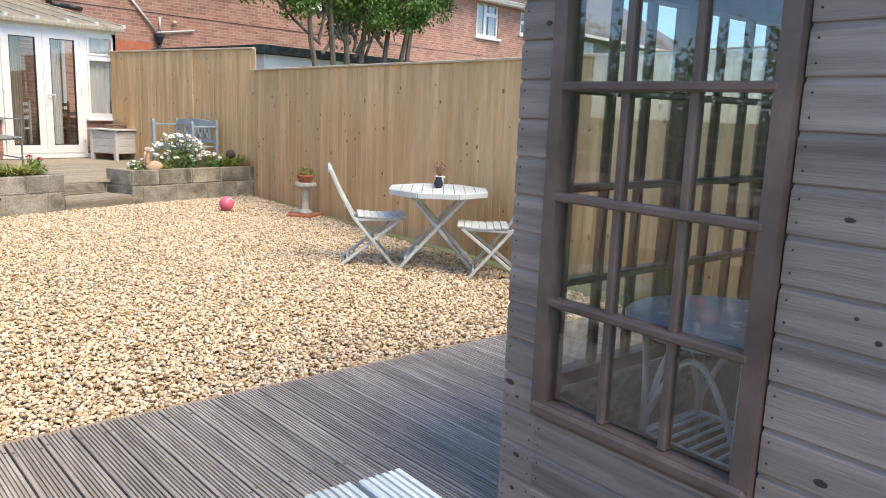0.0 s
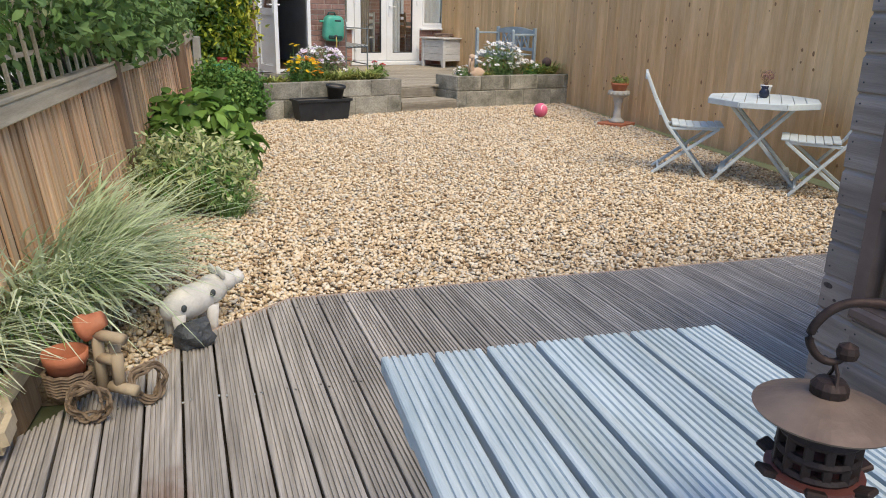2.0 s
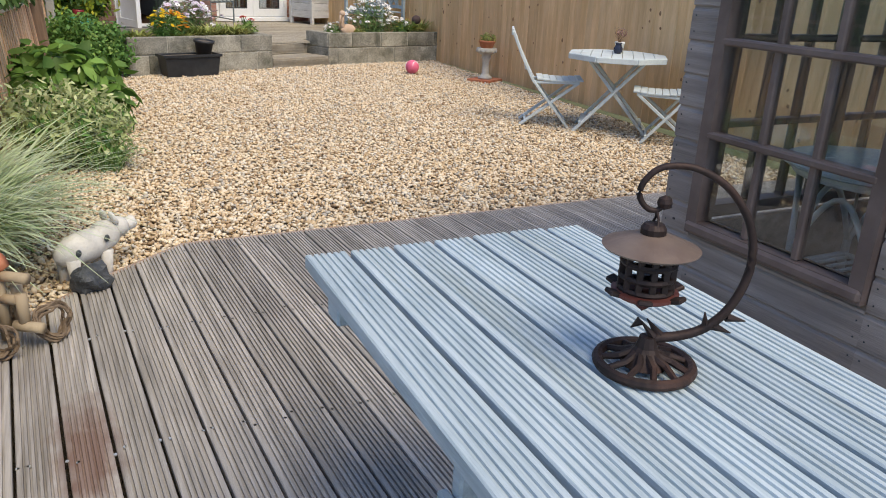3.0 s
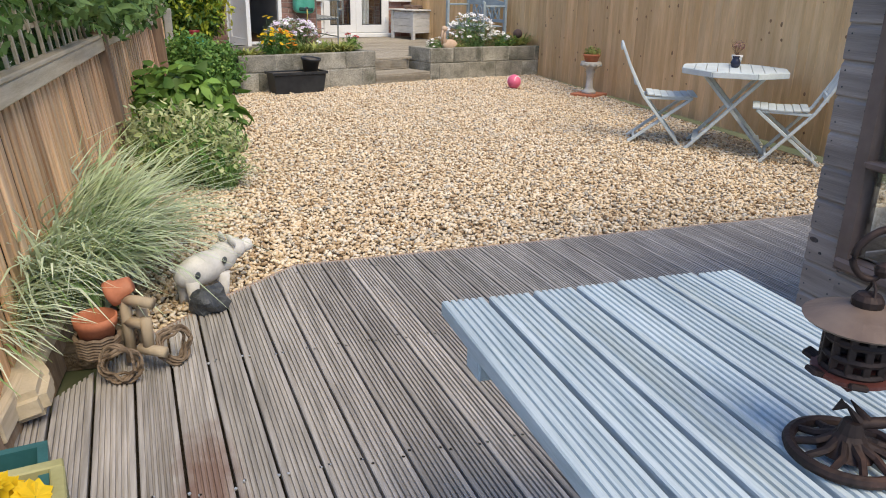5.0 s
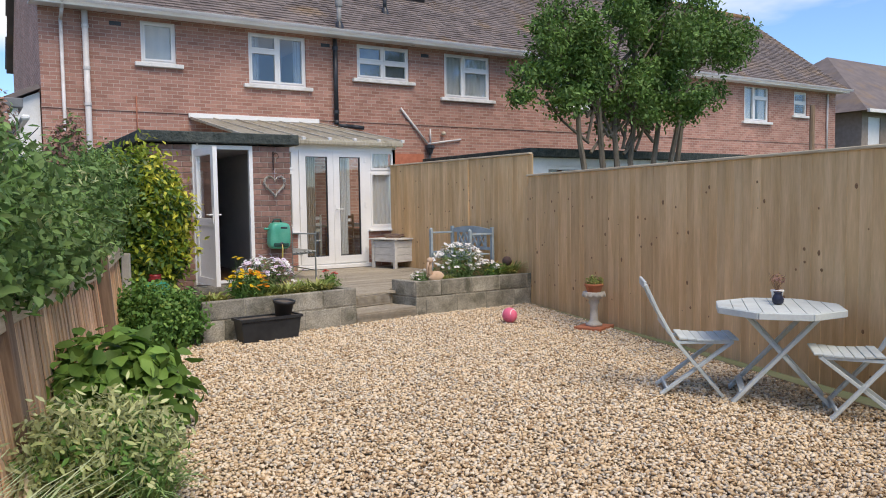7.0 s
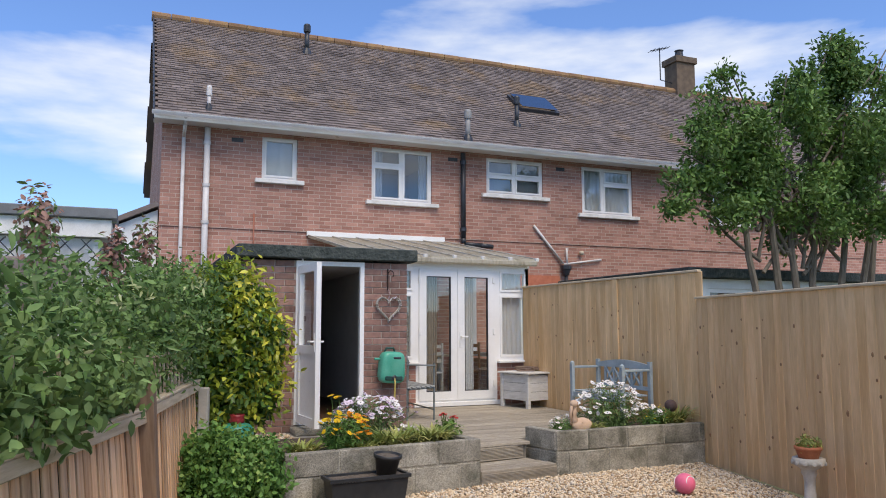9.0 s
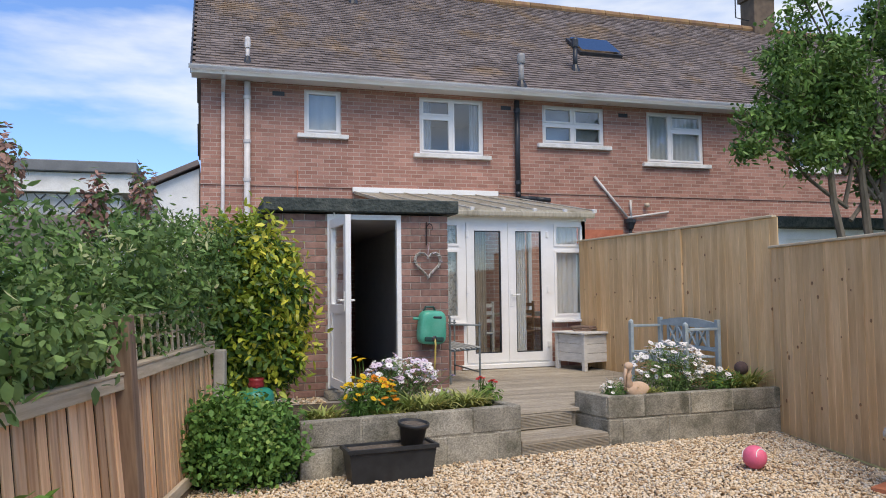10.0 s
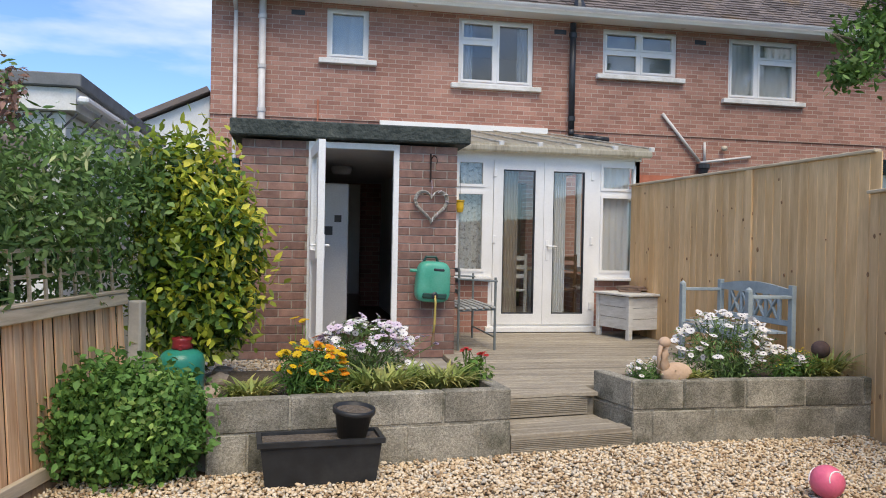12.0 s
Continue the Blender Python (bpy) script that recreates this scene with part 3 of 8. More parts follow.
Y2 = YF + 0.134
curtain(3.15, 3.8, 4.46, 5.27, Y2, 3, M_BLIND, "pale frosted blind filling a small window")
curtain(5.37, 5.62, 4.2, 5.27, Y2, 4, M_CURTB, "blue grey curtain drawn to the window side")
curtain(6.42, 6.66, 4.2, 5.27, Y2, 4, M_CURTB, "blue grey curtain drawn to the window side")
curtain(7.98, 9.36, 4.4, 5.27, Y2, 3, mat("grey blind", (0.3, 0.35, 0.39), (0.37, 0.42, 0.46), 0.8, 5), "blue grey blind in a bathroom window")
curtain(10.42, 11.8, 4.2, 5.27, Y2, 12, M_CURT, "white net curtain across a window")
curtain(22.45, 22.9, 4.15, 5.3, Y2, 4, M_CURT, "white net curtain across a window")
curtain(23.3, 23.7, 4.15, 5.3, Y2, 4, M_CURT, "white net curtain across a window")

# pipes on the facade
def pipe(name, pts, r, material, label="", parent=house):
    bm = bmesh.new()
    for p, q in zip(pts, pts[1:]):
        tube([p, q], r, 10, bm)
    return part(name, bm, material, parent, label, smooth=True)


pipe("rainwater_pipe", [(1.68, -0.44, 5.4), (1.68, -0.36, 5.27), (1.68, -0.06, 5.12), (1.68, -0.06, 0.1)], 0.034, M_PIPEW, "grey white rainwater pipe")
pipe("soil_pipe", [(2.1, -0.09, 5.32), (2.1, -0.09, 0.1)], 0.057, M_PIPEW, "thick grey white soil pipe")
for z in (5.0, 3.5, 4.2):
    part("pipe_collar", tube([(2.1, -0.09, z), (2.1, -0.09, z + 0.06)], 0.068, 12), M_PIPEW, house)
pipe("soil_pipe", [(7.36, -0.1, 5.3), (7.36, -0.1, 3.45), (7.36, -0.1, 3.35)], 0.055, M_PIPEB, "thick black soil pipe")
for z in (5.05, 3.6):
    part("pipe_collar", tube([(7.36, -0.1, z), (7.36, -0.1, z + 0.08)], 0.068, 12), M_PIPEB, house)
pipe("waste_pipe", [(7.4, -0.1, 3.33), (7.75, -0.1, 3.32), (8.05, -0.1, 3.3)], 0.05, M_PIPEB, "black waste pipe across the brick")
pipe("waste_pipe", [(9.1, -0.04, 3.83), (9.83, -0.05, 3.0)], 0.028, M_PIPEW, "white waste pipe running down at a slant")
pipe("waste_pipe", [(9.85, -0.06, 2.98), (10.85, -0.05, 3.12)], 0.024, M_PIPEW, "white waste pipe running nearly level")
pipe("waste_pipe", [(9.93, -0.06, 3.0), (9.93, -0.05, 3.35)], 0.022, M_PIPEW)
part("hopper", lathe([(0.06, -0.12), (0.1, 0.0), (0.12, 0.02), (0.12, 0.1), (0.1, 0.1)], 12), M_PIPEB, house, "black plastic hopper", m=pose(9.88, -0.1, 2.85))
pipe("downpipe", [(9.88, -0.1, 2.8), (9.88, -0.1, 0.0)], 0.034, M_PIPEB, "black rainwater downpipe")
pipe("gas_pipe", [(3.0, -0.03, 3.75), (3.0, -0.03, 2.55)], 0.014, mat("copper red pipe", (0.3, 0.1, 0.06), (0.38, 0.14, 0.09), 0.5), "thin red painted gas pipe")
pipe("waste_pipe", [(27.2, -0.05, 5.3), (27.2, -0.05, 3.0)], 0.035, M_PIPEW)
pipe("waste_pipe", [(10.3, -0.05, 3.25), (10.3, -0.12, 3.25)], 0.05, mat("beige vent", (0.5, 0.42, 0.33), (0.56, 0.48, 0.38), 0.6))
for x in (2.55, 7.05, 9.72, 13.2):
    a = part("air_brick", box(x, x + 0.22, -0.008, -0.002, 5.12, 5.2), M_PIPEB, house, "dark air brick under the eaves")
# red lintels over the ground floor openings
part("lintel", box(8.05, 9.75, -0.03, -0.002, 2.42, 2.72), mat("orange brick lintel", (0.42, 0.13, 0.075), (0.52, 0.18, 0.11), 0.85, 10), house, "orange red brick lintel")
window(house, 8.3, 9.4, 0.9, 2.35, [(0, 0.5, 0, 1), (0.5, 1, 0, 1)])


def on_roof(x, s, h=0.03):
    return Vector((x, YF + EY + RUN * s - RISE / SL * h, EZ + RISE * s + RUN / SL * h))


def roof_vent(x, s, hgt, r, material, label, cap):
    p = on_roof(x, s, -0.03)
    t = thing("roof_vent_pipe", label, "vent pipe", Matrix.Translation(p))
    part("pipe", tube([(0, 0, 0), (0, 0, hgt)], r, 10), material, t, smooth=True)
    part("flashing", lathe([(r * 2.2, -0.02), (r * 1.9, 0.06), (r * 1.05, 0.16)], 12), M_PIPEB, t)
    if cap:
        part("cap", lathe([(r * 1.4, 0), (r * 1.5, 0.04), (r * 1.5, 0.16), (r * 1.1, 0.2)], 12, m=pose(0, 0, hgt - 0.05)), material, t)


roof_vent(4.65, 0.79, 0.62, 0.06, M_PIPEB, "black flue pipe standing on the tiled roof", True)
roof_vent(2.1, 0.05, 0.36, 0.035, M_PIPEW, "grey white vent pipe above the eaves", True)
roof_vent(7.38, 0.02, 0.55, 0.055, mat("lead grey pipe", (0.2, 0.2, 0.2), (0.3, 0.3, 0.3), 0.5), "grey vent pipe above the eaves", True)
roof_vent(9.05, 0.22, 0.6, 0.05, M_PIPEB, "black vent pipe with a hooked cowl", True)

sk = thing("roof_window", "dark framed roof window propped open on the tiles", "skylight", Matrix.Translation(on_roof(10.1, 0.47, 0.02)) @ pose(0, 0, 0, math.degrees(math.atan2(RISE, RUN))))
part("frame", wall_grid(-0.55, 0.55, -0.45, 0.45, 0, 0.08, [(-0.48, 0.48, -0.38, 0.38)]), M_PIPEB, sk, m=pose(0, 0, 0, -90, 0, 0) @ pose(0, -0.08, 0))
gl = part("pane", box(-0.5, 0.5, -0.4, 0.4, 0.05, 0.06), glass_mat("sky glass", (0.15, 0.2, 0.25), 0.02, 0.5), sk, m=pose(0, 0, 0.07))
gl.visible_shadow = False
sk2 = copy_thing(sk, Matrix.Translation(on_roof(23.3, 0.42, 0.02)) @ pose(0, 0, 0, math.degrees(math.atan2(RISE, RUN))))

ch = thing("chimney", "brown brick chimney stack with a clay pot", "chimney", pose(16.95, YF + EY + RUN + 0.1, 9.05))
part("stack", box(-0.36, 0.36, -0.3, 0.3, -1.2, 1.05, 0.01), mat("sooty brick", (0.11, 0.08, 0.06), (0.17, 0.125, 0.09), 0.9, 6), ch)
part("corbel", box(-0.42, 0.42, -0.36, 0.36, 0.9, 1.1, 0.01), mat("sooty brick", (0, 0, 0), (0, 0, 0)), ch)
part("pot", lathe([(0.14, 1.1), (0.15, 1.15), (0.12, 1.35), (0.15, 1.4), (0.11, 1.4)], 12), M_PIPEB, ch)
ae = thing("tv_aerial", "thin grey television aerial on the chimney", "aerial", pose(16.1, YF + EY + RUN, 9.2))
part("mast", tube([(0.45, 0, 0.1), (0, 0, 0.15), (0, 0, 1.2)], 0.02, 6), M_PIPEB, ae)
part("boom", tube([(-0.35, 0, 1.05), (0.35, 0, 1.25)], 0.015, 6), M_PIPEB, ae)
for i in range(5):
    xx = -0.3 + 0.14 * i
    part("rod", tube([(xx, -0.2, 1.06 + 0.04 * i), (xx, 0.2, 1.06 + 0.04 * i)], 0.008, 5), M_PIPEB, ae)

# ---------- porch ----------
DZ = 0.3
PX0, PX1, PY = 2.16, 4.3, 12.35
DOOR = (2.80, 3.70)
porch = thing("porch", "flat roofed red brick porch built onto the house", "porch", pose(0, 0, 0))
part("core", wall_grid(PX0 + 0.012, PX1 - 0.012, -0.1, 2.42, PY + 0.012, PY + 0.2, [(DOOR[0], DOOR[1], DZ + 0.06, 2.42)]), M_MORTAR, porch)
part("core", box(PX0 + 0.012, PX0 + 0.2, PY + 0.2, YF, -0.1, 2.42), M_MORTAR, porch)
part("core", box(PX1 - 0.2, PX1 - 0.012, PY + 0.2, YF, -0.1, 2.42), M_MORTAR, porch)
part("flat_roof", box(PX0 - 0.11, PX1 + 0.11, PY - 0.12, YF - 0.01, 2.44, 2.6, 0.012), M_FASCIA, porch, "dark green felted roof edge")
part("inner_ceiling", box(PX0 + 0.2, PX1 - 0.2, PY + 0.2, YF, 2.40, 2.435), M_PALEIN, porch)
part("inner_floor", box(PX0 + 0.2, PX1 - 0.2, PY + 0.2, YF + 3, DZ - 0.06, DZ + 0.055), mat("dark wooden floor", (0.09, 0.045, 0.025), (0.15, 0.08, 0.045), 0.4, 5, (6, 0.7, 6)), porch)
part("lining", box(PX0 + 0.2, PX0 + 0.23, PY + 0.2, YF, DZ + 0.055, 2.4), M_PALEIN, porch)
part("lining", box(PX1 - 0.23, PX1 - 0.2, PY + 0.2, YF, DZ + 0.055, 2.4), M_PALEIN, porch)
df = part("door_frame", wall_grid(DOOR[0], DOOR[1], DZ + 0.06, 2.42, PY - 0.01, PY + 0.07, [(DOOR[0] + 0.055, DOOR[1] - 0.055, DZ + 0.1, 2.36)]), M_UPVC, porch, "white plastic door frame")
# the door leaf stands open, hinged on its left
leaf = thing("porch_door", "white glazed back door standing wide open", "door", pose(DOOR[0] + 0.05, PY - 0.012, DZ + 0.1, 0, 0, -86))
LW, LH = 0.80, 1.94
part("leaf_frame", wall_grid(0, LW, 0, LH, -0.03, 0.03, [(0.1, LW - 0.1, 0.1, 0.85), (0.1, LW - 0.1, 0.95, LH - 0.1)]), M_UPVC, leaf)
part("lower_panel", box(0.095, LW - 0.095, -0.012, 0.012, 0.095, 0.855), M_UPVC, leaf)
g = part("pane", box(0.095, LW - 0.095, -0.006, 0.006, 0.945, LH - 0.095), M_GLASS, leaf)
g.visible_shadow = False
for s in (-1, 1):
    part("handle", tube([(LW - 0.05, s * 0.03, 1.0), (LW - 0.05, s * 0.075, 1.0), (LW - 0.17, s * 0.075, 1.0)], 0.011, 8), M_UPVC, leaf)
    part("handle_plate", box(LW - 0.07, LW - 0.03, s * 0.03, s * 0.04, 0.88, 1.1, 0.003), M_UPVC, leaf)
for z in (0.2, 1.1, 2.0):
    part("hinge", tube([(0, 0.03, z), (0, 0.03, z + 0.1)], 0.012, 8), M_UPVC, leaf)

# ---------- conservatory ----------
CY, CX0, CX1 = 14.2, 4.31, 7.18
cons = thing("conservatory", "white framed lean-to conservatory with a cream roof", "conservatory", pose(0, 0, 0))
part("dwarf_wall", box(CX0, 5.12, CY, CY + 0.12, DZ - 0.3, 0.98), M_BRICK, cons)
part("dwarf_wall", box(6.57, CX1, CY, CY + 0.12, DZ - 0.3, 0.98), M_BRICK, cons)
part("dwarf_wall", box(CX1 - 0.12, CX1, CY + 0.12, YF, DZ - 0.3, 0.98), M_BRICK, cons)
part("inner_floor", box(CX0, CX1 - 0.12, CY + 0.12, YF, DZ - 0.1, DZ + 0.06), mat("beige floor", (0.3, 0.24, 0.18), (0.36, 0.3, 0.23), 0.5, 6), cons)
part("head_beam", box(CX0, CX1 + 0.02, CY - 0.01, CY + 0.08, 2.57, 2.7), M_UPVC, cons)
lw = window(cons, CX0, 5.12, 1.02, 2.57, [(0, 0.42, 0, 0.72), (0, 0.42, 0.72, 1), (0.42, 1, 0, 0.72), (0.42, 1, 0.72, 1)], CY, 0.06, False)
rw = window(cons, 6.57, CX1, 1.02, 2.57, [(0, 1, 0, 0.72), (0, 1, 0.72, 1)], CY, 0.06, False)
for a, b in ((CX0, 5.12), (6.57, CX1)):
    part("sill", box(a, b + 0.03, CY - 0.09, CY + 0.1, 0.982, 1.018, 0.006), M_UPVC, cons)
side = part("side_window", wall_grid(0, YF - CY, 1.02, 2.7, 0, 0.07, [(0.08 + i * 1.05, 1.05 + i * 1.05, 1.1, 2.6) for i in range(3)]), M_UPVC, cons, m=pose(CX1, CY, 0, 0, 0, 90))
part("threshold", box(5.08, 6.62, CY - 0.06, CY + 0.1, DZ + 0.005, DZ + 0.075, 0.006), M_UPVC, cons)
part("door_frame", wall_grid(5.12, 6.57, DZ + 0.075, 2.57, CY, CY + 0.075, [(5.17, 6.52, DZ + 0.1, 2.52)]), M_UPVC, cons)
for i, (a, b) in enumerate(((5.172, 5.843), (5.847, 6.518))):
    d = part("french_door", wall_grid(a, b, DZ + 0.103, 2.517, CY - 0.02, CY + 0.045, [(a + 0.125, b - 0.115, DZ + 0.24, 2.40)]), M_UPVC, cons, "white glazed french door")
    part("gasket", wall_grid(a + 0.12, b - 0.11, DZ + 0.235, 2.405, CY - 0.012, CY + 0.03, [(a + 0.14, b - 0.13, DZ + 0.255, 2.385)]), M_PIPEB, d)
    g = part("pane", box(a + 0.13, b - 0.12, CY + 0.005, CY + 0.011, DZ + 0.245, 2.395), M_GLASS, d)
    g.visible_shadow = False
    if i:
        part("handle", tube([(a + 0.05, CY - 0.02, 1.42), (a + 0.05, CY - 0.07, 1.42), (a + 0.17, CY - 0.07, 1.42)], 0.011, 8), M_UPVC, d)
        part("handle_plate", box(a + 0.03, a + 0.07, CY - 0.03, CY - 0.02, 1.24, 1.5, 0.003), M_UPVC, d)
    for z in (0.6, 1.45, 2.3):
        xx = a + 0.012 if i == 0 else b - 0.012
        part("hinge", box(xx - 0.02, xx + 0.02, CY - 0.035, CY - 0.018, z, z + 0.1, 0.004), M_UPVC, d)
# lean-to roof: sheets between glazing bars
M_BARS = mat("dirty glazing bar", (0.34, 0.31, 0.26), (0.58, 0.55, 0.49), 0.6, 9, bump=0.2, c=(0.2, 0.17, 0.12), stain=0.6)
RX = [4.05, 6.95]
EX = [4.20, 7.27]
NB = 6
bm = bmesh.new()
def roof_pt(t, s):
    xr, xe = RX[0] + (RX[1] - RX[0]) * t, EX[0] + (EX[1] - EX[0]) * t
    return Vector((xr + (xe - xr) * s, YF - 0.03 + (CY - 0.14 - YF + 0.03) * s, 3.36 + (2.72 - 3.36) * s))
vs = [bm.verts.new(roof_pt(t, s)) for t, s in ((0, 1), (1, 1), (1, 0), (0, 0))]
f = bm.faces.new(vs)
r = bmesh.ops.extrude_face_region(bm, geom=[f])
bmesh.ops.translate(bm, vec=(0, 0, -0.03), verts=[v for v in r["geom"] if isinstance(v, bmesh.types.BMVert)])
bmesh.ops.recalc_face_normals(bm, faces=bm.faces)
part("roof_sheet", bm, M_POLY, cons, "cream polycarbonate roof sheet")
for i in range(NB + 1):
    t = i / NB
    part("glazing_bar", beam(roof_pt(t, 0) + Vector((0, 0, 0.02)), roof_pt(t, 1) + Vector((0, 0, 0.012)), 0.026, 0.02), M_BARS, cons)
    part("bar_end", beam(roof_pt(t, 0.995), roof_pt(t, 1.012), 0.06, 0.06), M_SILL, cons)
part("wall_flashing", beam(roof_pt(-0.01, 0) + Vector((0, 0, 0.05)), roof_pt(1.0, 0) + Vector((0, 0, 0.05)), 0.06, 0.1), M_UPVC, cons)
part("eaves_gutter", beam(roof_pt(0, 1.0) + Vector((0, -0.01, -0.07)), roof_pt(1.0, 1.0) + Vector((0, -0.01, -0.07)), 0.09, 0.09, 0.02), M_POLY, cons)
curtain(4.62, 5.08, 1.08, 2.5, CY + 0.095, 5, mat("lace panel", (0.62, 0.65, 0.68), (0.8, 0.82, 0.84), 0.8, 62, bump=0.2, c=(0.1, 0.12, 0.13), stain=0.92, detail=1), "patterned lace panel behind a window")
curtain(6.62, 7.08, 1.08, 2.5, CY + 0.095, 5, M_CURT, "white net curtain across a window")
curtain(5.3, 5.54, 0.4, 2.5, CY + 0.14, 6, mat("beige curtain", (0.42, 0.36, 0.3), (0.5, 0.43, 0.37), 0.85, 6), "beige curtain hanging behind the glass doors")
curtain(6.0, 6.2, 0.4, 2.5, CY + 0.14, 6, M_CURT, "white net curtain behind the glass doors")

# ---------- raised beds, steps, upper deck ----------
def block_wall(name, a, b, label, z1=0.443, L=0.44, H=0.215, off=0.0, th=0.1):
    a, b = Vector(a), Vector(b)
    d = b - a
    m = Matrix.Translation((a.x, a.y, 0)) @ Matrix.Rotation(math.atan2(d.y, d.x), 4, "Z")
    t = thing(name, label, "wall", m, kind="structure")
    ln = d.length
    part("mortar_core", box(0.004, ln - 0.004, 0.008, th - 0.008, -0.1, z1 - 0.006), M_BLOCK, t)
    rng = random.Random(len(name) + int(ln * 100))
    for row in range(2):
        z0 = z1 - 0.218 * (2 - row) + 0.005 if row else -0.08
        zt = z1 if row else z1 - 0.223
        x = -(L + 0.01) * (0.5 if row == 0 else 0) + off
        while x < ln:
            xa, xb = max(0, x), min(ln, x + L)
            if xb - xa > 0.03:
                j = rng.uniform(-0.004, 0.004)
                part("block", box(xa, xb, j, th + j, z0, zt + rng.uniform(-0.004, 0.003), 0.009), M_BLOCK, t)
            x += L + 0.01
    return t


block_wall("garden_wall", (2.17, 9.6), (4.17, 9.79), "low grey concrete block wall of the raised bed", L=0.5)
block_wall("garden_wall", (4.17, 9.80), (4.12, 10.35), "short return of the grey concrete block wall", L=0.5)
block_wall("garden_wall", (5.17, 9.99), (7.26, 9.97), "low grey concrete block wall of the raised bed", L=0.5, off=-0.1)
block_wall("garden_wall", (5.06, 10.5), (5.165, 10.0), "short return of the grey concrete block wall", L=0.5)
solo("bed_soil", prism([(2.2, 9.69), (4.06, 9.86), (4.05, 11.0), (2.2, 11.0)], -0.1, 0.385), M_SOIL, "dark soil of the raised flower bed", "soil", kind="structure")
solo("bed_soil", prism([(5.14, 10.6), (5.26, 10.08), (7.22, 10.07), (7.19, 10.75)], -0.1, 0.385), M_SOIL, "dark soil of the raised flower bed", "soil", kind="structure")
solo("paving", prism([(1.4, 10.0), (2.195, 9.75), (2.195, 11.005), (4.17, 11.005), (4.17, 12.349), (1.5, 12.349)], -0.1, 0.26), mat("concrete paving", (0.28, 0.25, 0.21), (0.38, 0.35, 0.3), 0.9, 5, bump=0.5), "grey concrete paving before the porch", "paving", kind="structure")
solo("doorstep", box(2.75, 3.75, 12.0, 12.345, 0.262, 0.34, 0.01), M_BLOCK, "grey concrete step below the porch door", "step")

updeck = thing("upper_deck", "pale weathered timber deck before the conservatory", "deck", pose(0, 0, 0), kind="structure")
part("joist_frame", prism([(4.185, 10.31), (5.03, 10.42), (5.06, 10.62), (7.17, 10.78), (7.05, 14.0), (4.32, 14.15), (4.185, 12.3)], -0.1, DZ - 0.03), M_DECKB, updeck)


def deck_board(x0, x1, y0, y1, z0, z1, n, along, m=None, gd=0.009):
    """A reeded board: n grooves along it."""
    bm = bmesh.new()
    w = (x1 - x0) if along == "y" else (y1 - y0)
    ln = (y1 - y0) if along == "y" else (x1 - x0)
    prof = []
    mg = w * 0.1
    pw = (w - 2 * mg) / n
    for i in range(n):
        c = mg + (i + 0.5) * pw
        prof += [(c - 0.24 * pw, z1), (c - 0.17 * pw, z1 - gd), (c + 0.17 * pw, z1 - gd), (c + 0.24 * pw, z1)]
    prof = [(0, z0), (0, z1 - 0.003), (0.003, z1)] + prof + [(w - 0.003, z1), (w, z1 - 0.003), (w, z0)]
    rings = []
    for t in (0, ln):
        rings.append([bm.verts.new((u, t, z)) for u, z in prof])
    k = len(prof)
    for i in range(k - 1):
        bm.faces.new((rings[0][i], rings[0][i + 1], rings[1][i + 1], rings[1][i]))
    bm.faces.new(rings[0])
    bm.faces.new(list(reversed(rings[1])))
    bmesh.ops.recalc_face_normals(bm, faces=bm.faces)
    mm = Matrix.Translation((x0, y0, 0)) if along == "y" else Matrix.Translation((x0, y1, 0)) @ Matrix.Rotation(-math.pi / 2, 4, "Z")
    bm.transform(mm if m is None else m @ mm)
    return bm


y = 10.33
while y < 14.1:
    xl = 4.19 if y < 12.3 else 4.32
    xr = 5.0 + (0.03 if y > 10.3 else 0) if y < 10.58 else 7.16 - (y - 10.6) * 0.034
    part("board", deck_board(xl, xr, y, min(y + 0.142, 14.13), DZ - 0.028, DZ, 8, "x"), M_DECKB, updeck)
    y += 0.147
step = thing("deck_steps", "pale reeded timber steps up to the deck", "steps", pose(4.18, 9.80, 0, 0, 0, 7.5), kind="structure")
part("riser", deck_board(0, 0.96, 0.0, 0.115, 0, 0.025, 7, "x", pose(0, 0.025, -0.02, 90, 0, 0)), M_DECKB, step)
for k in range(3):
    part("tread", deck_board(0, 0.95 - 0.03 * k, 0.148 * k, 0.148 * k + 0.143, 0.095, 0.12, 7, "x"), M_DECKB, step)
part("riser", deck_board(0, 0.84, 0.0, 0.145, 0, 0.025, 8, "x", pose(0, 0.47, 0.125, 90, 0, 0)), M_DECKB, step)
part("tread", deck_board(0, 0.84, 0.442, 0.53, 0.276, 0.301, 4, "x"), M_DECKB, step)

# ---------- lower deck ----------
deck = thing("lower_deck", "grey weathered reeded timber deck", "deck", GM.copy(), kind="structure")
part("joist_frame", prism([(0.0, -0.06), (4.7, -0.06), (4.7, -6), (-3.0, -6), (-3.0, -1.6), (-0.98, -1.0)], -0.119, -0.085), M_SOIL, deck)
def deck_front(u):
    """Front edge of the deck at u in its own frame: straight, then a chamfer on its left."""
    if u >= 0:
        return 0.0
    if u > -0.37:
        return 0.86 * u
    if u > -0.72:
        return -0.318 + 1.02 * (u + 0.37)
    return -0.675 + 1.4 * (u + 0.72)


u = -2.6
while u < 4.7:
    u1 = u + 0.1165
    bm = deck_board(u, u1, -6.0, 0, -0.028, 0.0, 6, "y")
    for v in bm.verts:
        v.co.x -= 0.039 * (v.co.y + 1.0)      # the boards lie slightly askew to the front edge
        if v.co.y > -1:
            v.co.y = min(0.0, max(-3.5, deck_front(v.co.x)))
    part("board", bm, M_DECK, deck)
    u += 0.126
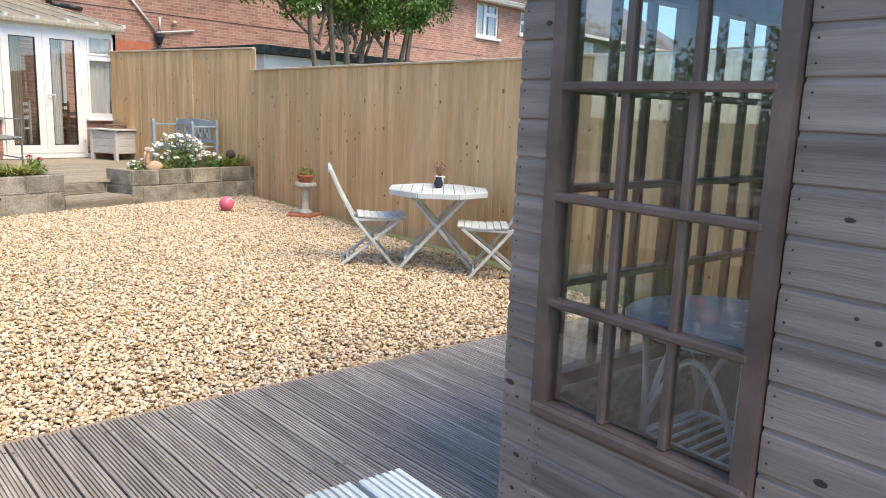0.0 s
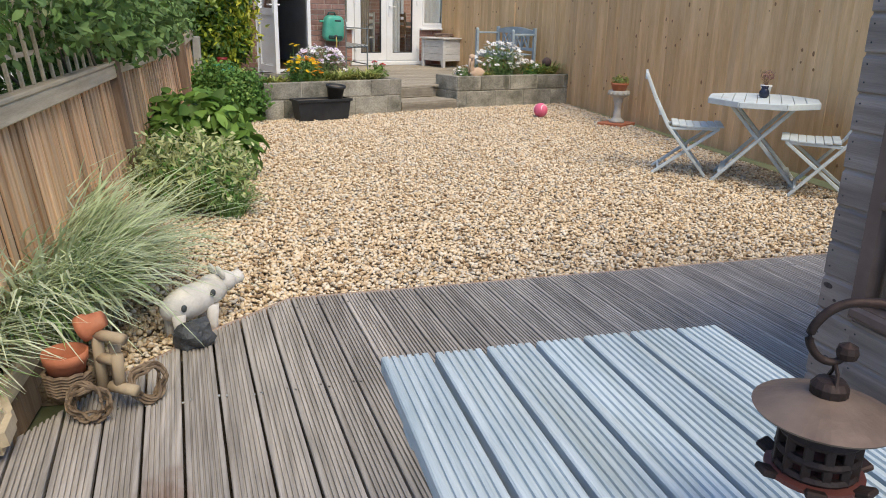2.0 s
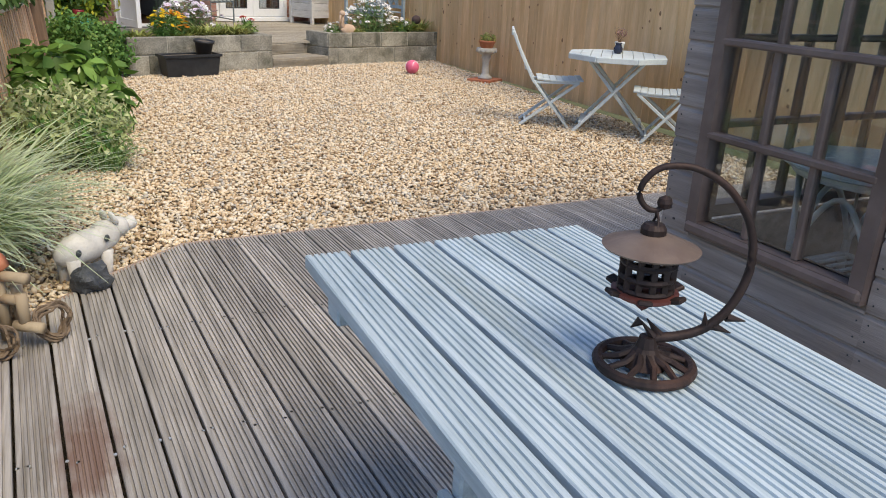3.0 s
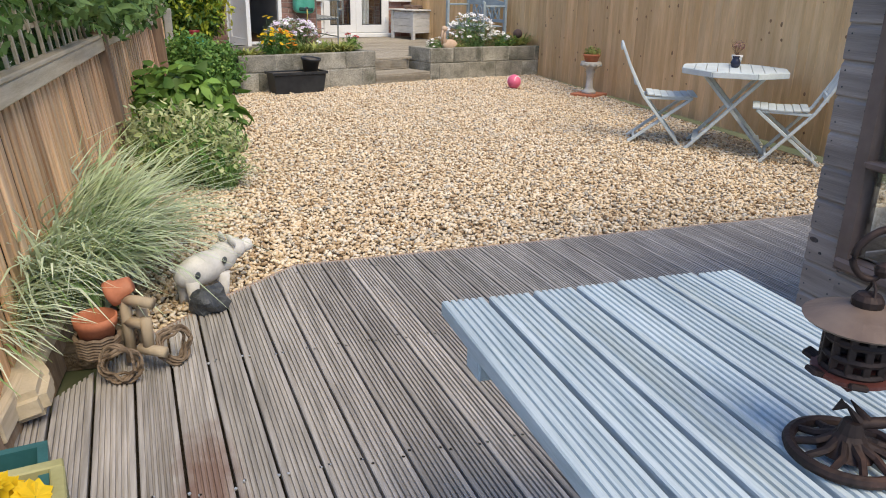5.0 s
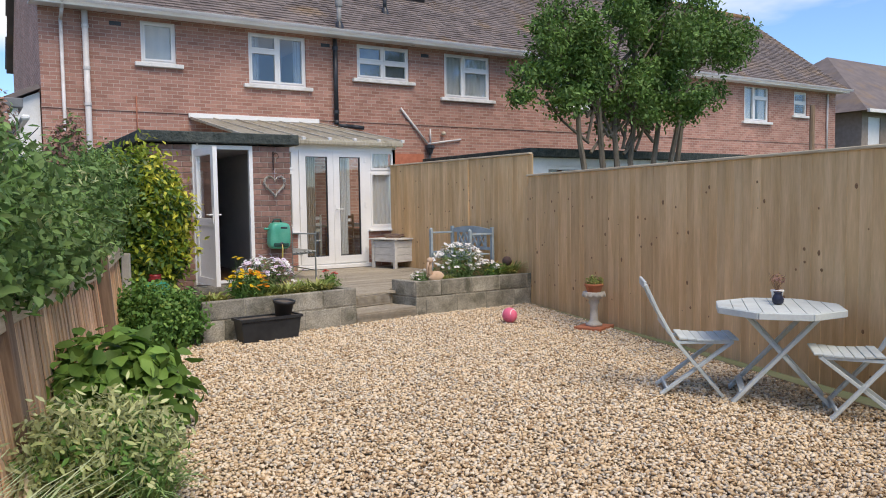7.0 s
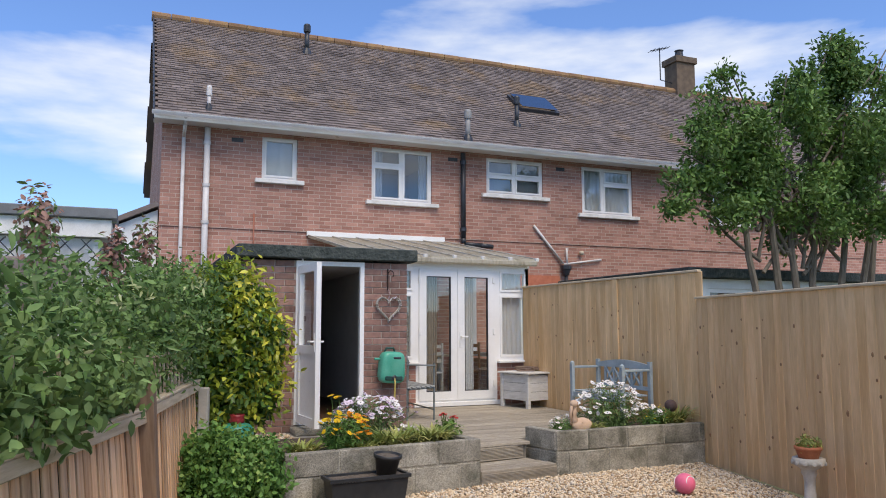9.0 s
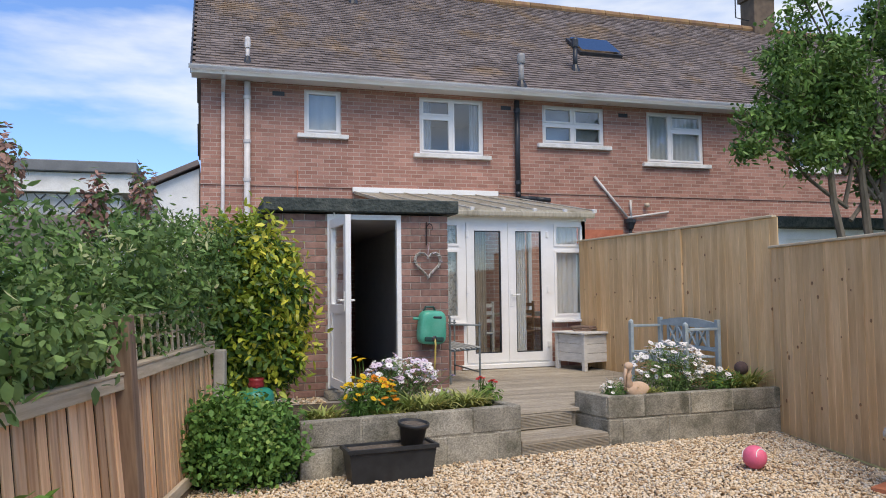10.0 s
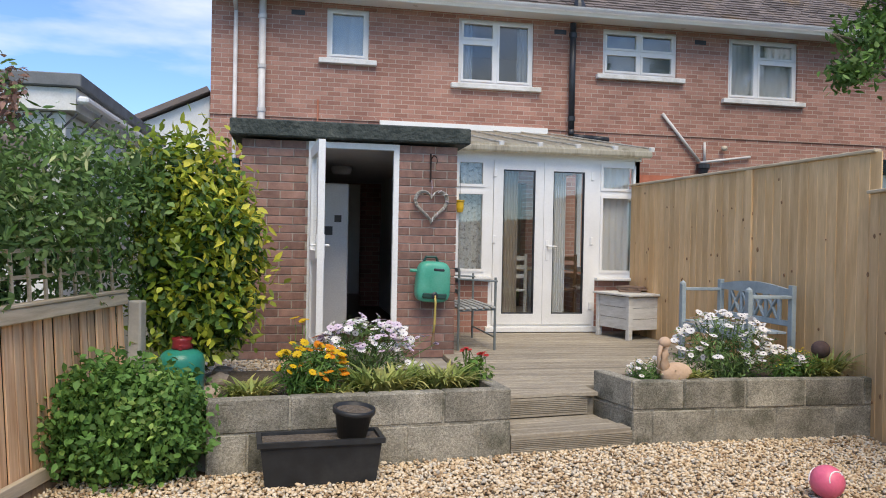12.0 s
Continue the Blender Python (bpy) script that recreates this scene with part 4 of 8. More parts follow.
# thin edging strip and screws along the joists
E1 = [(4.6, 0.012), (0.0, 0.012), (-0.37, -0.306), (-0.74, -0.69)]
for p, q in zip(E1, E1[1:]):
    part("edging_strip", beam((*p, -0.03), (*q, -0.03), 0.02, 0.055, 0.003), mat("edging timber", (0.3, 0.21, 0.16), (0.4, 0.3, 0.24), 0.85, 8), deck)
bm = bmesh.new()
u = -2.6
while u < 4.6:
    for v in (-0.12, -0.95, -1.75, -2.55, -3.35):
        for du in (0.009, 0.107):
            if v < deck_front(u) - 0.05:
                bmesh.ops.create_cone(bm, cap_ends=True, segments=6, radius1=0.006, radius2=0.006, depth=0.004, matrix=Matrix.Translation((u + du - 0.039 * (v + 1.0), v + random.uniform(-0.02, 0.02), -0.002)))
    u += 0.126
sc_ = part("screws", bm, mat("pale screw head", (0.5, 0.5, 0.47), (0.65, 0.65, 0.62), 0.4, metal=0.6), deck)
tagged(sc_, kind="stuff")

# ---------- right fence ----------
def close_board(name, a, b, h, label, pitch, bw, material, posts, knots, z0=-0.02):
    a, b = Vector(a), Vector(b)
    d = b - a
    t = thing(name, label, "fence", Matrix.Translation((a.x, a.y, 0)) @ Matrix.Rotation(math.atan2(d.y, d.x), 4, "Z"), kind="structure")
    ln = d.length
    rng = random.Random(int(ln * 1000))
    meshes = []
    for k in range(6):
        bm = box(0, bw, -0.006, 0.006, z0, h + rng.uniform(-0.006, 0.004), 0.002)
        for v in bm.verts:
            if v.co.x > bw / 2:
                v.co.y -= 0.0045
        meshes.append(link_mesh("board", bm, material))
    x = 0.0
    kb = bmesh.new()
    while x < ln - 0.03:
        part("board", meshes[rng.randrange(6)], None, t, m=pose(x, rng.uniform(-0.001, 0.001), 0))
        for _ in range(knots):
            if rng.random() < 0.5:
                r = rng.uniform(0.006, 0.017)
                bmesh.ops.create_cone(kb, cap_ends=True, segments=8, radius1=r, radius2=r * 0.7, depth=0.006,
                                      matrix=Matrix.Translation((x + rng.uniform(0.02, bw - 0.02), -0.0135, rng.uniform(0.1, h - 0.1))) @ pose(0, 0, 0, 90, 0, 0) @ Matrix.Diagonal((1, rng.uniform(1.0, 1.8), 1, 1)))
        x += pitch
    q = part("knots", kb, M_KNOT, t)
    tagged(q, kind="stuff")
    for p in posts:
        part("post", box(p - 0.05, p + 0.05, -0.03, 0.05, -0.1, h + 0.02, 0.005), M_FENCE, t)
    part("cap_rail", box(-0.02, ln + 0.02, -0.035, 0.035, h, h + 0.028, 0.006), M_CAP, t)
    for z in (0.35, h * 0.55, h - 0.2):
        part("back_rail", box(0, ln, 0.012, 0.06, z, z + 0.08), material, t)
    return t


# built with the face to the garden on the local -y side
close_board("fence_right", (7.2, 10.05), (5.03, 0.72), 1.9, "tall new pine closeboard fence with dark knots", 0.118, 0.14, M_FENCE, [], 3)
close_board("fence_right_upper", (7.05, 14.15), (7.25, 10.07), 2.235, "taller new pine closeboard fence beside the deck", 0.118, 0.14, M_FENCE, [2.5], 3)


def old_bay(name, a, b, h, label, pitch, bw, trellis, post_h, lean):
    """A bay of the low fence: lapped boards between a top and a bottom rail, its post at the start, the garden on the local -y side."""
    a, b = Vector(a), Vector(b)
    d = b - a
    ln = d.length
    m = Matrix.Translation((a.x, a.y, h)) @ Matrix.Rotation(math.atan2(d.y, d.x), 4, "Z") @ pose(0, 0, 0, -lean) @ pose(0, 0, -h)
    t = thing(name, label, "fence", m, kind="structure")
    rng = random.Random(int(ln * 1000))
    meshes = []
    for k in range(5):
        bm = box(0, bw, -0.007, 0.005, -0.02, h - 0.012, 0.002)
        for v in bm.verts:
            if v.co.x < bw / 2:
                v.co.y -= 0.006
        meshes.append(link_mesh("board", bm, M_OLDF))
    x = 0.11
    while x < ln - bw * 0.5:
        part("board", meshes[rng.randrange(5)], None, t, m=pose(x, rng.uniform(-0.003, 0.003), 0, 0, rng.uniform(-0.4, 0.4), rng.uniform(-1.5, 1.5)))
        x += pitch
    # added dark sheet behind the boards, so their gaps look shaded
    part("backing_board", box(0.052, ln, 0.032, 0.038, -0.02, h - 0.03), M_GAPSHADE, t)
    part("post", box(-0.06, 0.05, -0.075, 0.05, -0.12, post_h, 0.006), M_POST, t, "dark brown weathered fence post")
    part("post_batten", box(0.054, 0.1, -0.05, -0.012, -0.1, h - 0.1, 0.004), M_CAP, t, "pale batten beside the post")
    part("top_rail", box(0.052, ln, -0.062, -0.018, h - 0.085, h - 0.002, 0.006), M_CAP, t, "pale grey weathered top rail")
    part("rail_cap", box(0.052, ln, -0.07, 0.03, h, h + 0.022, 0.005), M_CAP, t)
    part("bottom_rail", box(0.104, ln, -0.06, -0.02, 0.035, 0.115, 0.006), M_CAP, t, "pale weathered bottom rail")
    part("gravel_board", box(0.052, ln, -0.045, -0.02, -0.12, 0.03, 0.004), M_OLDP, t)
    for z in (0.3, h - 0.25):
        part("back_rail", box(0, ln, 0.04, 0.085, z, z + 0.07), M_OLDP, t)
    if trellis:
        tr = thing("trellis", "pale weathered timber trellis above the low fence", "trellis", m @ pose(0, 0.012, h + 0.022))
        x = 0.12
        while x < ln:
            part("upright", box(x - 0.012, x + 0.012, -0.012, 0.004, 0.0, trellis, 0.002), M_CAP, tr)
            x += 0.17
        z = 0.13
        while z < trellis:
            part("lath", box(0.055, ln, 0.005, 0.02, z, z + 0.024, 0.002), M_CAP, tr)
            z += 0.15
    return t


old_bay("fence_left_far", (0.96, 8.36), (1.45, 10.55), 1.04, "low reddish timber fence with a grey top rail", 0.103, 0.092, 0.3, 1.36, 4)
old_bay("fence_left_middle", (0.07, 5.58), (0.92, 8.33), 1.0, "low reddish timber fence with a grey top rail", 0.103, 0.092, 0.42, 1.03, 6)
old_bay("fence_left_near", (-0.89, 2.15), (0.06, 5.54), 0.985, "low reddish slatted fence with a grey top rail", 0.09, 0.077, 0.42, 1.02, 7)

# ---------- summerhouse ----------
SU, SV = 1.645, -1.65        # its near wall faces -x, its front faces the house, in the garden frame
shed = thing("summerhouse", "dark brown stained timber summerhouse with many small panes", "shed", GM.copy())
WZ0, WZ1 = 0.53, 1.834
WV1, WV0 = -1.86, -2.50      # window of the near wall
SB, SR = -4.1, 4.0           # back and right extents
part("floor", box(SU, SR, SB, SV - 0.02, -0.001, 0.06), M_SHEDF, shed)
part("back_wall", box(SU, SR, SB - 0.04, SB, 0.0, 1.96), M_SHED, shed)
part("roof", box(SU - 0.12, SR + 0.12, SB - 0.15, SV + 0.12, 1.99, 2.05), M_SHEDF, shed)
part("ceiling", box(SU + 0.03, SR, SB, SV - 0.03, 1.965, 1.985), M_SHEDF, shed)


def boards(p0, p1, z0, z1, axis, fixed, out, pitch=0.1192):
    """Lapped horizontal boards on a wall; axis is the way they run."""
    z = z0
    while z < z1 - 0.01:
        zt = min(z + pitch + 0.012, z1)
        bm = bmesh.new()
        zb = max(z, 0.003)
        prof = [(0.0, zb), (-0.018, zb), (-0.021, zb + 0.004), (-0.021, zt - 0.03), (-0.014, zt - 0.022), (-0.011, zt - 0.01), (-0.01, zt), (0, zt)]
        ra_ = [bm.verts.new((p0, o * out, zz) if axis == "x" else (o * out, p0, zz)) for o, zz in prof]
        rb_ = [bm.verts.new((p1, o * out, zz) if axis == "x" else (o * out, p1, zz)) for o, zz in prof]
        n = len(prof)
        for i in range(n):
            bm.faces.new((ra_[i], ra_[(i + 1) % n], rb_[(i + 1) % n], rb_[i]))
        bm.faces.new(ra_)
        bm.faces.new(list(reversed(rb_)))
        bmesh.ops.recalc_face_normals(bm, faces=bm.faces)
        part("board", bm, M_SHED, shed, m=pose(0, fixed, 0) if axis == "x" else pose(fixed, 0, 0))
        for pp in (p0, p1):
            s = 0.02 if pp == min(p0, p1) else -0.02
            for dz in (0.03, 0.085):
                nails.append((pp + s, z + dz, axis, fixed, out))
        z += pitch


nails = []
boards(SV - 0.005, WV1 + 0.055, -0.0197, 1.96, "y", SU, 1)
boards(WV1 + 0.055, WV0 - 0.055, -0.0197, WZ0 - 0.05, "y", SU, 1)
boards(WV0 - 0.055, SB, -0.0197, 1.96, "y", SU, 1)
part("lining", wall_grid(SB, SV - 0.02, 0.06, 1.962, 0, 0.03, [(WV0, WV1, WZ0, WZ1)]), M_SHEDF, shed, m=pose(SU + 0.03, 0, 0, 0, 0, 90))
bm = bmesh.new()
for p, z, ax, fx, out in nails:
    bmesh.ops.create_icosphere(bm, subdivisions=1, radius=0.0035, matrix=Matrix.Translation((fx - 0.0205, p, z)))
q = part("nails", bm, M_PIPEB, shed)
tagged(q, kind="stuff")


def small_paned(parent, w, z0, z1, cols, rows, m, rail=0.022, depth=0.05, jamb=0.05):
    """A window of small panes in the local x-z plane."""
    wf = part("window", wall_grid(-jamb, w + jamb, z0 - jamb, z1 + jamb, -depth, 0.02, [(0.0, w, z0, z1)]), M_SHEDF, parent, m=m)
    for i in range(1, cols):
        part("muntin", box(w * i / cols - rail / 2, w * i / cols + rail / 2, -depth + 0.012, 0.0, z0, z1, 0.005), M_SHEDF, wf)
    for j in range(1, rows):
        z = z0 + (z1 - z0) * j / rows
        part("glazing_rail", box(-0.012, w + 0.012, -depth - 0.004, 0.0, z - rail / 2, z + rail / 2, 0.006), M_SHEDF, wf)
    for i in range(cols):
        for j in range(rows):
            g = part("pane", box(w * i / cols + rail / 2, w * (i + 1) / cols - rail / 2, -0.022, -0.019, z0 + (z1 - z0) * j / rows + rail / 2, z0 + (z1 - z0) * (j + 1) / rows - rail / 2), M_GLASS, wf)
            g.visible_shadow = False
    return wf


nw = small_paned(shed, WV1 - WV0, WZ0, WZ1, 3, 4, pose(SU, WV1, 0, 0, 0, -90), 0.026)
rng = random.Random(12)
for _ in range(26):
    v_, z_ = rng.choice((rng.uniform(SB + 0.5, WV0 - 0.1), rng.uniform(WV0 - 0.6, WV0 - 0.08), rng.uniform(WV1 + 0.08, SV - 0.03))), rng.uniform(0.1, 1.9)
    r_ = rng.uniform(0.006, 0.013)
    dz = ((z_ + 0.0197) % 0.1192)
    bm = bmesh.new()
    bmesh.ops.create_cone(bm, cap_ends=True, segments=10, radius1=r_, radius2=r_ * 0.6, depth=0.004, matrix=pose(SU - 0.021, v_, z_ - dz + 0.02 + 0.55 * dz, 0, -90, 0) @ Matrix.Diagonal((1, rng.uniform(1.2, 2.2), 1, 1)))
    part("knot", bm, mat("dark cladding knot", (0.045, 0.033, 0.03), (0.085, 0.065, 0.06), 0.6, 50), shed)
part("window_sill", box(-0.048, WV1 - WV0 + 0.048, -0.062, 0.0, WZ0 - 0.045, WZ0 - 0.004, 0.01), M_SHEDF, nw, "worn brown sill with chipped paint")
part("front_panel", box(SU + 0.03, SR, SV - 0.045, SV - 0.01, 0.06, 0.45), M_SHED, shed)
fw = SR - SU - 0.35
for i in range(3):
    small_paned(shed, fw / 3 - 0.07, 0.53, 1.834, 3, 4, pose(SU + 0.2 + i * fw / 3, SV - 0.01, 0), 0.026)
part("corner_post", box(SU + 0.005, SU + 0.14, SV - 0.06, SV - 0.001, 0.0, 1.96), M_SHED, shed)
part("corner_post", box(SR - 0.17, SR, SV - 0.06, SV - 0.001, 0.0, 1.96), M_SHED, shed)
part("head", box(SU + 0.03, SR, SV - 0.05, SV - 0.005, 1.885, 1.96), M_SHED, shed)
part("right_wall", wall_grid(SB, SV - 0.06, 0.06, 1.96, 0, 0.04, [(-3.4, -2.0, 0.6, 1.83)]), M_SHED, shed, m=pose(SR, 0, 0, 0, 0, 90))

# ---------- gravel pebbles ----------
def inside(px, py, poly):
    x, y = px, py
    r = np.zeros(len(x), bool)
    j = len(poly) - 1
    for i in range(len(poly)):
        xi, yi = poly[i]
        xj, yj = poly[j]
        r ^= ((yi > y) != (yj > y)) & (x < (xj - xi) * (y - yi) / (yj - yi + 1e-12) + xi)
        j = i
    return r


def mesh_np(name, verts, tris, material, smooth=False):
    me = bpy.data.meshes.new(name)
    me.vertices.add(len(verts))
    me.vertices.foreach_set("co", np.asarray(verts, np.float32).ravel())
    me.loops.add(tris.size)
    me.loops.foreach_set("vertex_index", tris.astype(np.int32).ravel())
    me.polygons.add(len(tris))
    me.polygons.foreach_set("loop_start", np.arange(0, tris.size, 3, dtype=np.int32))
    if smooth:
        me.polygons.foreach_set("use_smooth", np.ones(len(tris), bool))
    me.update(calc_edges=True)
    me.materials.append(material)
    return me


def rand_rot(rng, n):
    q = rng.normal(size=(n, 4))
    q /= np.linalg.norm(q, axis=1)[:, None]
    w, x, y, z = q.T
    return np.stack([1 - 2 * (y * y + z * z), 2 * (x * y - z * w), 2 * (x * z + y * w), 2 * (x * y + z * w), 1 - 2 * (x * x + z * z), 2 * (y * z - x * w),
                     2 * (x * z - y * w), 2 * (y * z + x * w), 1 - 2 * (x * x + y * y)], 1).reshape(n, 3, 3)


def pebbles(name, poly, step, size, z, seed, material, clear=()):
    rng = np.random.default_rng(seed)
    P = np.array(poly)
    xs = np.arange(P[:, 0].min(), P[:, 0].max(), step)
    ys = np.arange(P[:, 1].min(), P[:, 1].max(), step)
    gx, gy = [g.ravel() for g in np.meshgrid(xs, ys)]
    gx = gx + rng.uniform(-0.5, 0.5, len(gx)) * step
    gy = gy + rng.uniform(-0.5, 0.5, len(gy)) * step
    k = inside(gx, gy, poly)
    gx, gy = gx[k], gy[k]
    n = len(gx)
    t = bmesh.new()
    bmesh.ops.create_icosphere(t, subdivisions=1, radius=1)
    base = np.array([v.co[:] for v in t.verts])
    tri = np.array([[v.index for v in f.verts] for f in t.faces])
    t.free()
    nv = len(base)
    s = rng.uniform(0.65, 1.35, n) ** 1.2 * size
    sc = np.stack([s * 1.12, s * rng.uniform(0.5, 0.85, n), s * rng.uniform(0.35, 0.6, n)], 1)
    v = base[None] * rng.uniform(0.64, 1.24, (n, nv, 1)) * sc[:, None, :]
    R = rand_rot(rng, n)
    yaw = rng.uniform(0, 2 * np.pi, n)
    c, d = np.cos(yaw), np.sin(yaw)
    Rz = np.zeros((n, 3, 3))
    Rz[:, 0, 0], Rz[:, 0, 1], Rz[:, 1, 0], Rz[:, 1, 1], Rz[:, 2, 2] = c, -d, d, c, 1
    tilt = rng.random(n) < 0.45
    Rz[tilt] = R[tilt]
    v = np.einsum("nij,nkj->nki", Rz, v)
    v += np.stack([gx, gy, z + rng.uniform(-0.014, 0.012, n)], 1)[:, None, :]
    T = (tri[None] + (np.arange(n) * nv)[:, None, None]).reshape(-1, 3)
    return tagged(new(name, mesh_np(name, v.reshape(-1, 3), T, material)), "loose buff and cream gravel pebbles", "gravel", kind="stuff")


gv = lambda u, v: tuple((GM @ Vector((u, v, 0)))[:2])
pebbles("gravel", [gv(-0.75, -0.7), gv(-0.37, -0.29), gv(0.0, 0.02), gv(4.6, 0.02), (7.13, 9.98), (5.15, 9.96), (4.2, 9.8), (2.2, 9.6), (1.15, 9.6), (1.2, 10.2), (0.7, 8.3), (-0.2, 5.1)],
        0.0205, 0.0158, -0.02, 7, M_STONE)

# ---------- foliage ----------
def leaf_mat(name, a, b, amp=0.35, rough=0.62, tr=0.25, c=None, stain=0.0):
    return mat(name, a, b, rough, 3, bump=0.0, island=amp, translucent=tr, c=c, stain=stain, spec=0.35)


ML_TREE = leaf_mat("tree leaf", (0.07, 0.155, 0.035), (0.155, 0.27, 0.065), 0.4)
ML_HEDGE = leaf_mat("climber leaf", (0.085, 0.17, 0.05), (0.2, 0.31, 0.105), 0.4)
ML_HYD = leaf_mat("broad leaf", (0.075, 0.175, 0.03), (0.17, 0.29, 0.06), 0.4)
ML_VAR = leaf_mat("variegated leaf", (0.27, 0.35, 0.12), (0.58, 0.6, 0.34), 0.4)
ML_MINT = leaf_mat("mint leaf", (0.075, 0.18, 0.04), (0.15, 0.30, 0.075))
ML_GOLD = leaf_mat("golden leaf", (0.13, 0.235, 0.03), (0.46, 0.5, 0.07), 0.35, 0.4)
ML_DEEP = leaf_mat("deep green glossy leaf", (0.05, 0.12, 0.028), (0.12, 0.215, 0.05), 0.35, 0.35)
ML_YEL = leaf_mat("yellow leaf", (0.4, 0.42, 0.05), (0.72, 0.64, 0.1), 0.25, 0.4)
ML_RED = leaf_mat("purple leaf", (0.26, 0.13, 0.11), (0.4, 0.24, 0.19), 0.3)
ML_GRASS = leaf_mat("striped grass blade", (0.4, 0.5, 0.27), (0.76, 0.82, 0.62), 0.3)
ML_STRAP = leaf_mat("strap leaf", (0.13, 0.23, 0.05), (0.5, 0.46, 0.16), 0.35)
M_BARK = mat("grey bark", (0.10, 0.085, 0.065), (0.19, 0.16, 0.125), 0.9, 12, (1, 1, 0.3), 0.8, 50, bump_dist=0.01)


def behind_fence(c):
    """Keeps growth behind the low fence, or spilling over its top rail."""
    xf = np.interp(c[:, 1], (2.15, 5.56, 8.35, 10.5), (-0.89, 0.07, 0.94, 1.44))
    d = c[:, 0] - xf
    low = np.where(c[:, 1] < 5.0, 0.22, 0.0)
    return (d < -0.06 - low) | ((c[:, 2] - low > 0.98 + 0.1 * np.sin(c[:, 1] * 5.3) + 0.4 * np.maximum(d, 0)) & (d < 0.34))


def leaves(blobs, count, ln, wd, seed, material, droop=0.3, shell=0.62, clump=0, keep=None):
    """Folded leaves spread through a union of uneven ellipsoids (x, y, z, rx, ry, rz)."""
    rng = np.random.default_rng(seed)
    B = np.array(blobs, float)
    vol = (B[:, 3] * B[:, 4] * B[:, 5]) ** (2 / 3)
    pick = rng.choice(len(B), count, p=vol / vol.sum())
    d = rng.normal(size=(count, 3))
    d /= np.linalg.norm(d, axis=1)[:, None]
    lump = 1 + 0.16 * np.sin(d[:, 0] * 7 + pick) * np.cos(d[:, 1] * 6 + pick * 2) + 0.12 * np.sin(d[:, 2] * 11 + d[:, 0] * 5 + pick)
    r = (shell + (1 - shell) * rng.random(count) ** 0.6) * lump
    far = rng.random(count) < 0.025
    r[far] *= rng.uniform(1.02, 1.2, far.sum())
    c = B[pick, :3] + d * r[:, None] * B[pick, 3:6]
    if clump:
        # sprays: several leaves share a place
        seeds = c[: max(1, count // clump)]
        c = seeds[rng.integers(0, len(seeds), count)] + rng.normal(size=(count, 3)) * ln * 0.75
    if keep:
        k_ = keep(c)
        c, d = c[k_], d[k_]
        count = len(c)
    nrm = d + rng.normal(size=(count, 3)) * 0.55 + np.array([0, 0, 0.45])
    nrm /= np.linalg.norm(nrm, axis=1)[:, None]
    fw = d * 0.7 + rng.normal(size=(count, 3)) * 0.7 - np.array([0, 0, droop])
    fw -= nrm * (fw * nrm).sum(1)[:, None]
    fw /= np.linalg.norm(fw, axis=1)[:, None] + 1e-9
    sd = np.cross(fw, nrm)
    L = ln * rng.uniform(0.6, 1.25, count)
    W = wd * rng.uniform(0.7, 1.2, count)
    o = c[:, None, :]
    f3, s3, n3 = fw[:, None, :], sd[:, None, :], nrm[:, None, :]
    shape = np.array([[0, 0, 0], [0.35, 0.5, 0.12], [0.72, 0.36, 0.08], [1.0, 0, -0.12], [0.72, -0.36, 0.08], [0.35, -0.5, 0.12], [0.5, 0, 0.0]])
    v = o + f3 * (shape[None, :, 0:1] * L[:, None, None]) + s3 * (shape[None, :, 1:2] * W[:, None, None]) + n3 * (shape[None, :, 2:3] * W[:, None, None])
    tri = np.array([[0, 1, 6], [1, 2, 6], [2, 3, 6], [3, 4, 6], [4, 5, 6], [5, 0, 6]])
    T = (tri[None] + (np.arange(count) * 7)[:, None, None]).reshape(-1, 3)
    return mesh_np("leaves", v.reshape(-1, 3), T, material)


def stems(a_list, r0, r1, seed, bm=None, wob=0.08):
    bm = bm or bmesh.new()
    rng = random.Random(seed)
    for a, b in a_list:
        a, b = Vector(a), Vector(b)
        n = 6
        pts = [a.lerp(b, i / n) + Vector((rng.uniform(-wob, wob), rng.uniform(-wob, wob), 0)) * (1 if 0 < i < n else 0) for i in range(n + 1)]
        tube(pts, r0, 7, bm, r1)
    return bm


def shrub(name, label, category, blobs, sets, stem_from, r=0.012, m=None, n_stems=10, seed=1):
    t = thing(name, label, category)
    for k, (cnt, ln, wd, material, kw) in enumerate(sets):
        q = part("foliage", leaves(kw.pop("blobs", blobs), cnt, ln, wd, seed * 17 + k, material, **kw), None, t)
        tagged(q, kind="stuff")
    rng = random.Random(seed)
    sl = []
    for _ in range(n_stems):
        b = rng.choice(blobs)
        sl.append((Vector(stem_from) + Vector((rng.uniform(-0.12, 0.12), rng.uniform(-0.12, 0.12), 0)), (b[0] + rng.uniform(-0.6, 0.6) * b[3], b[1] + rng.uniform(-0.6, 0.6) * b[4], b[2] + rng.uniform(0, 0.7) * b[5])))
    part("stems", stems(sl, r, r * 0.3, seed), M_BARK, t)
    return t


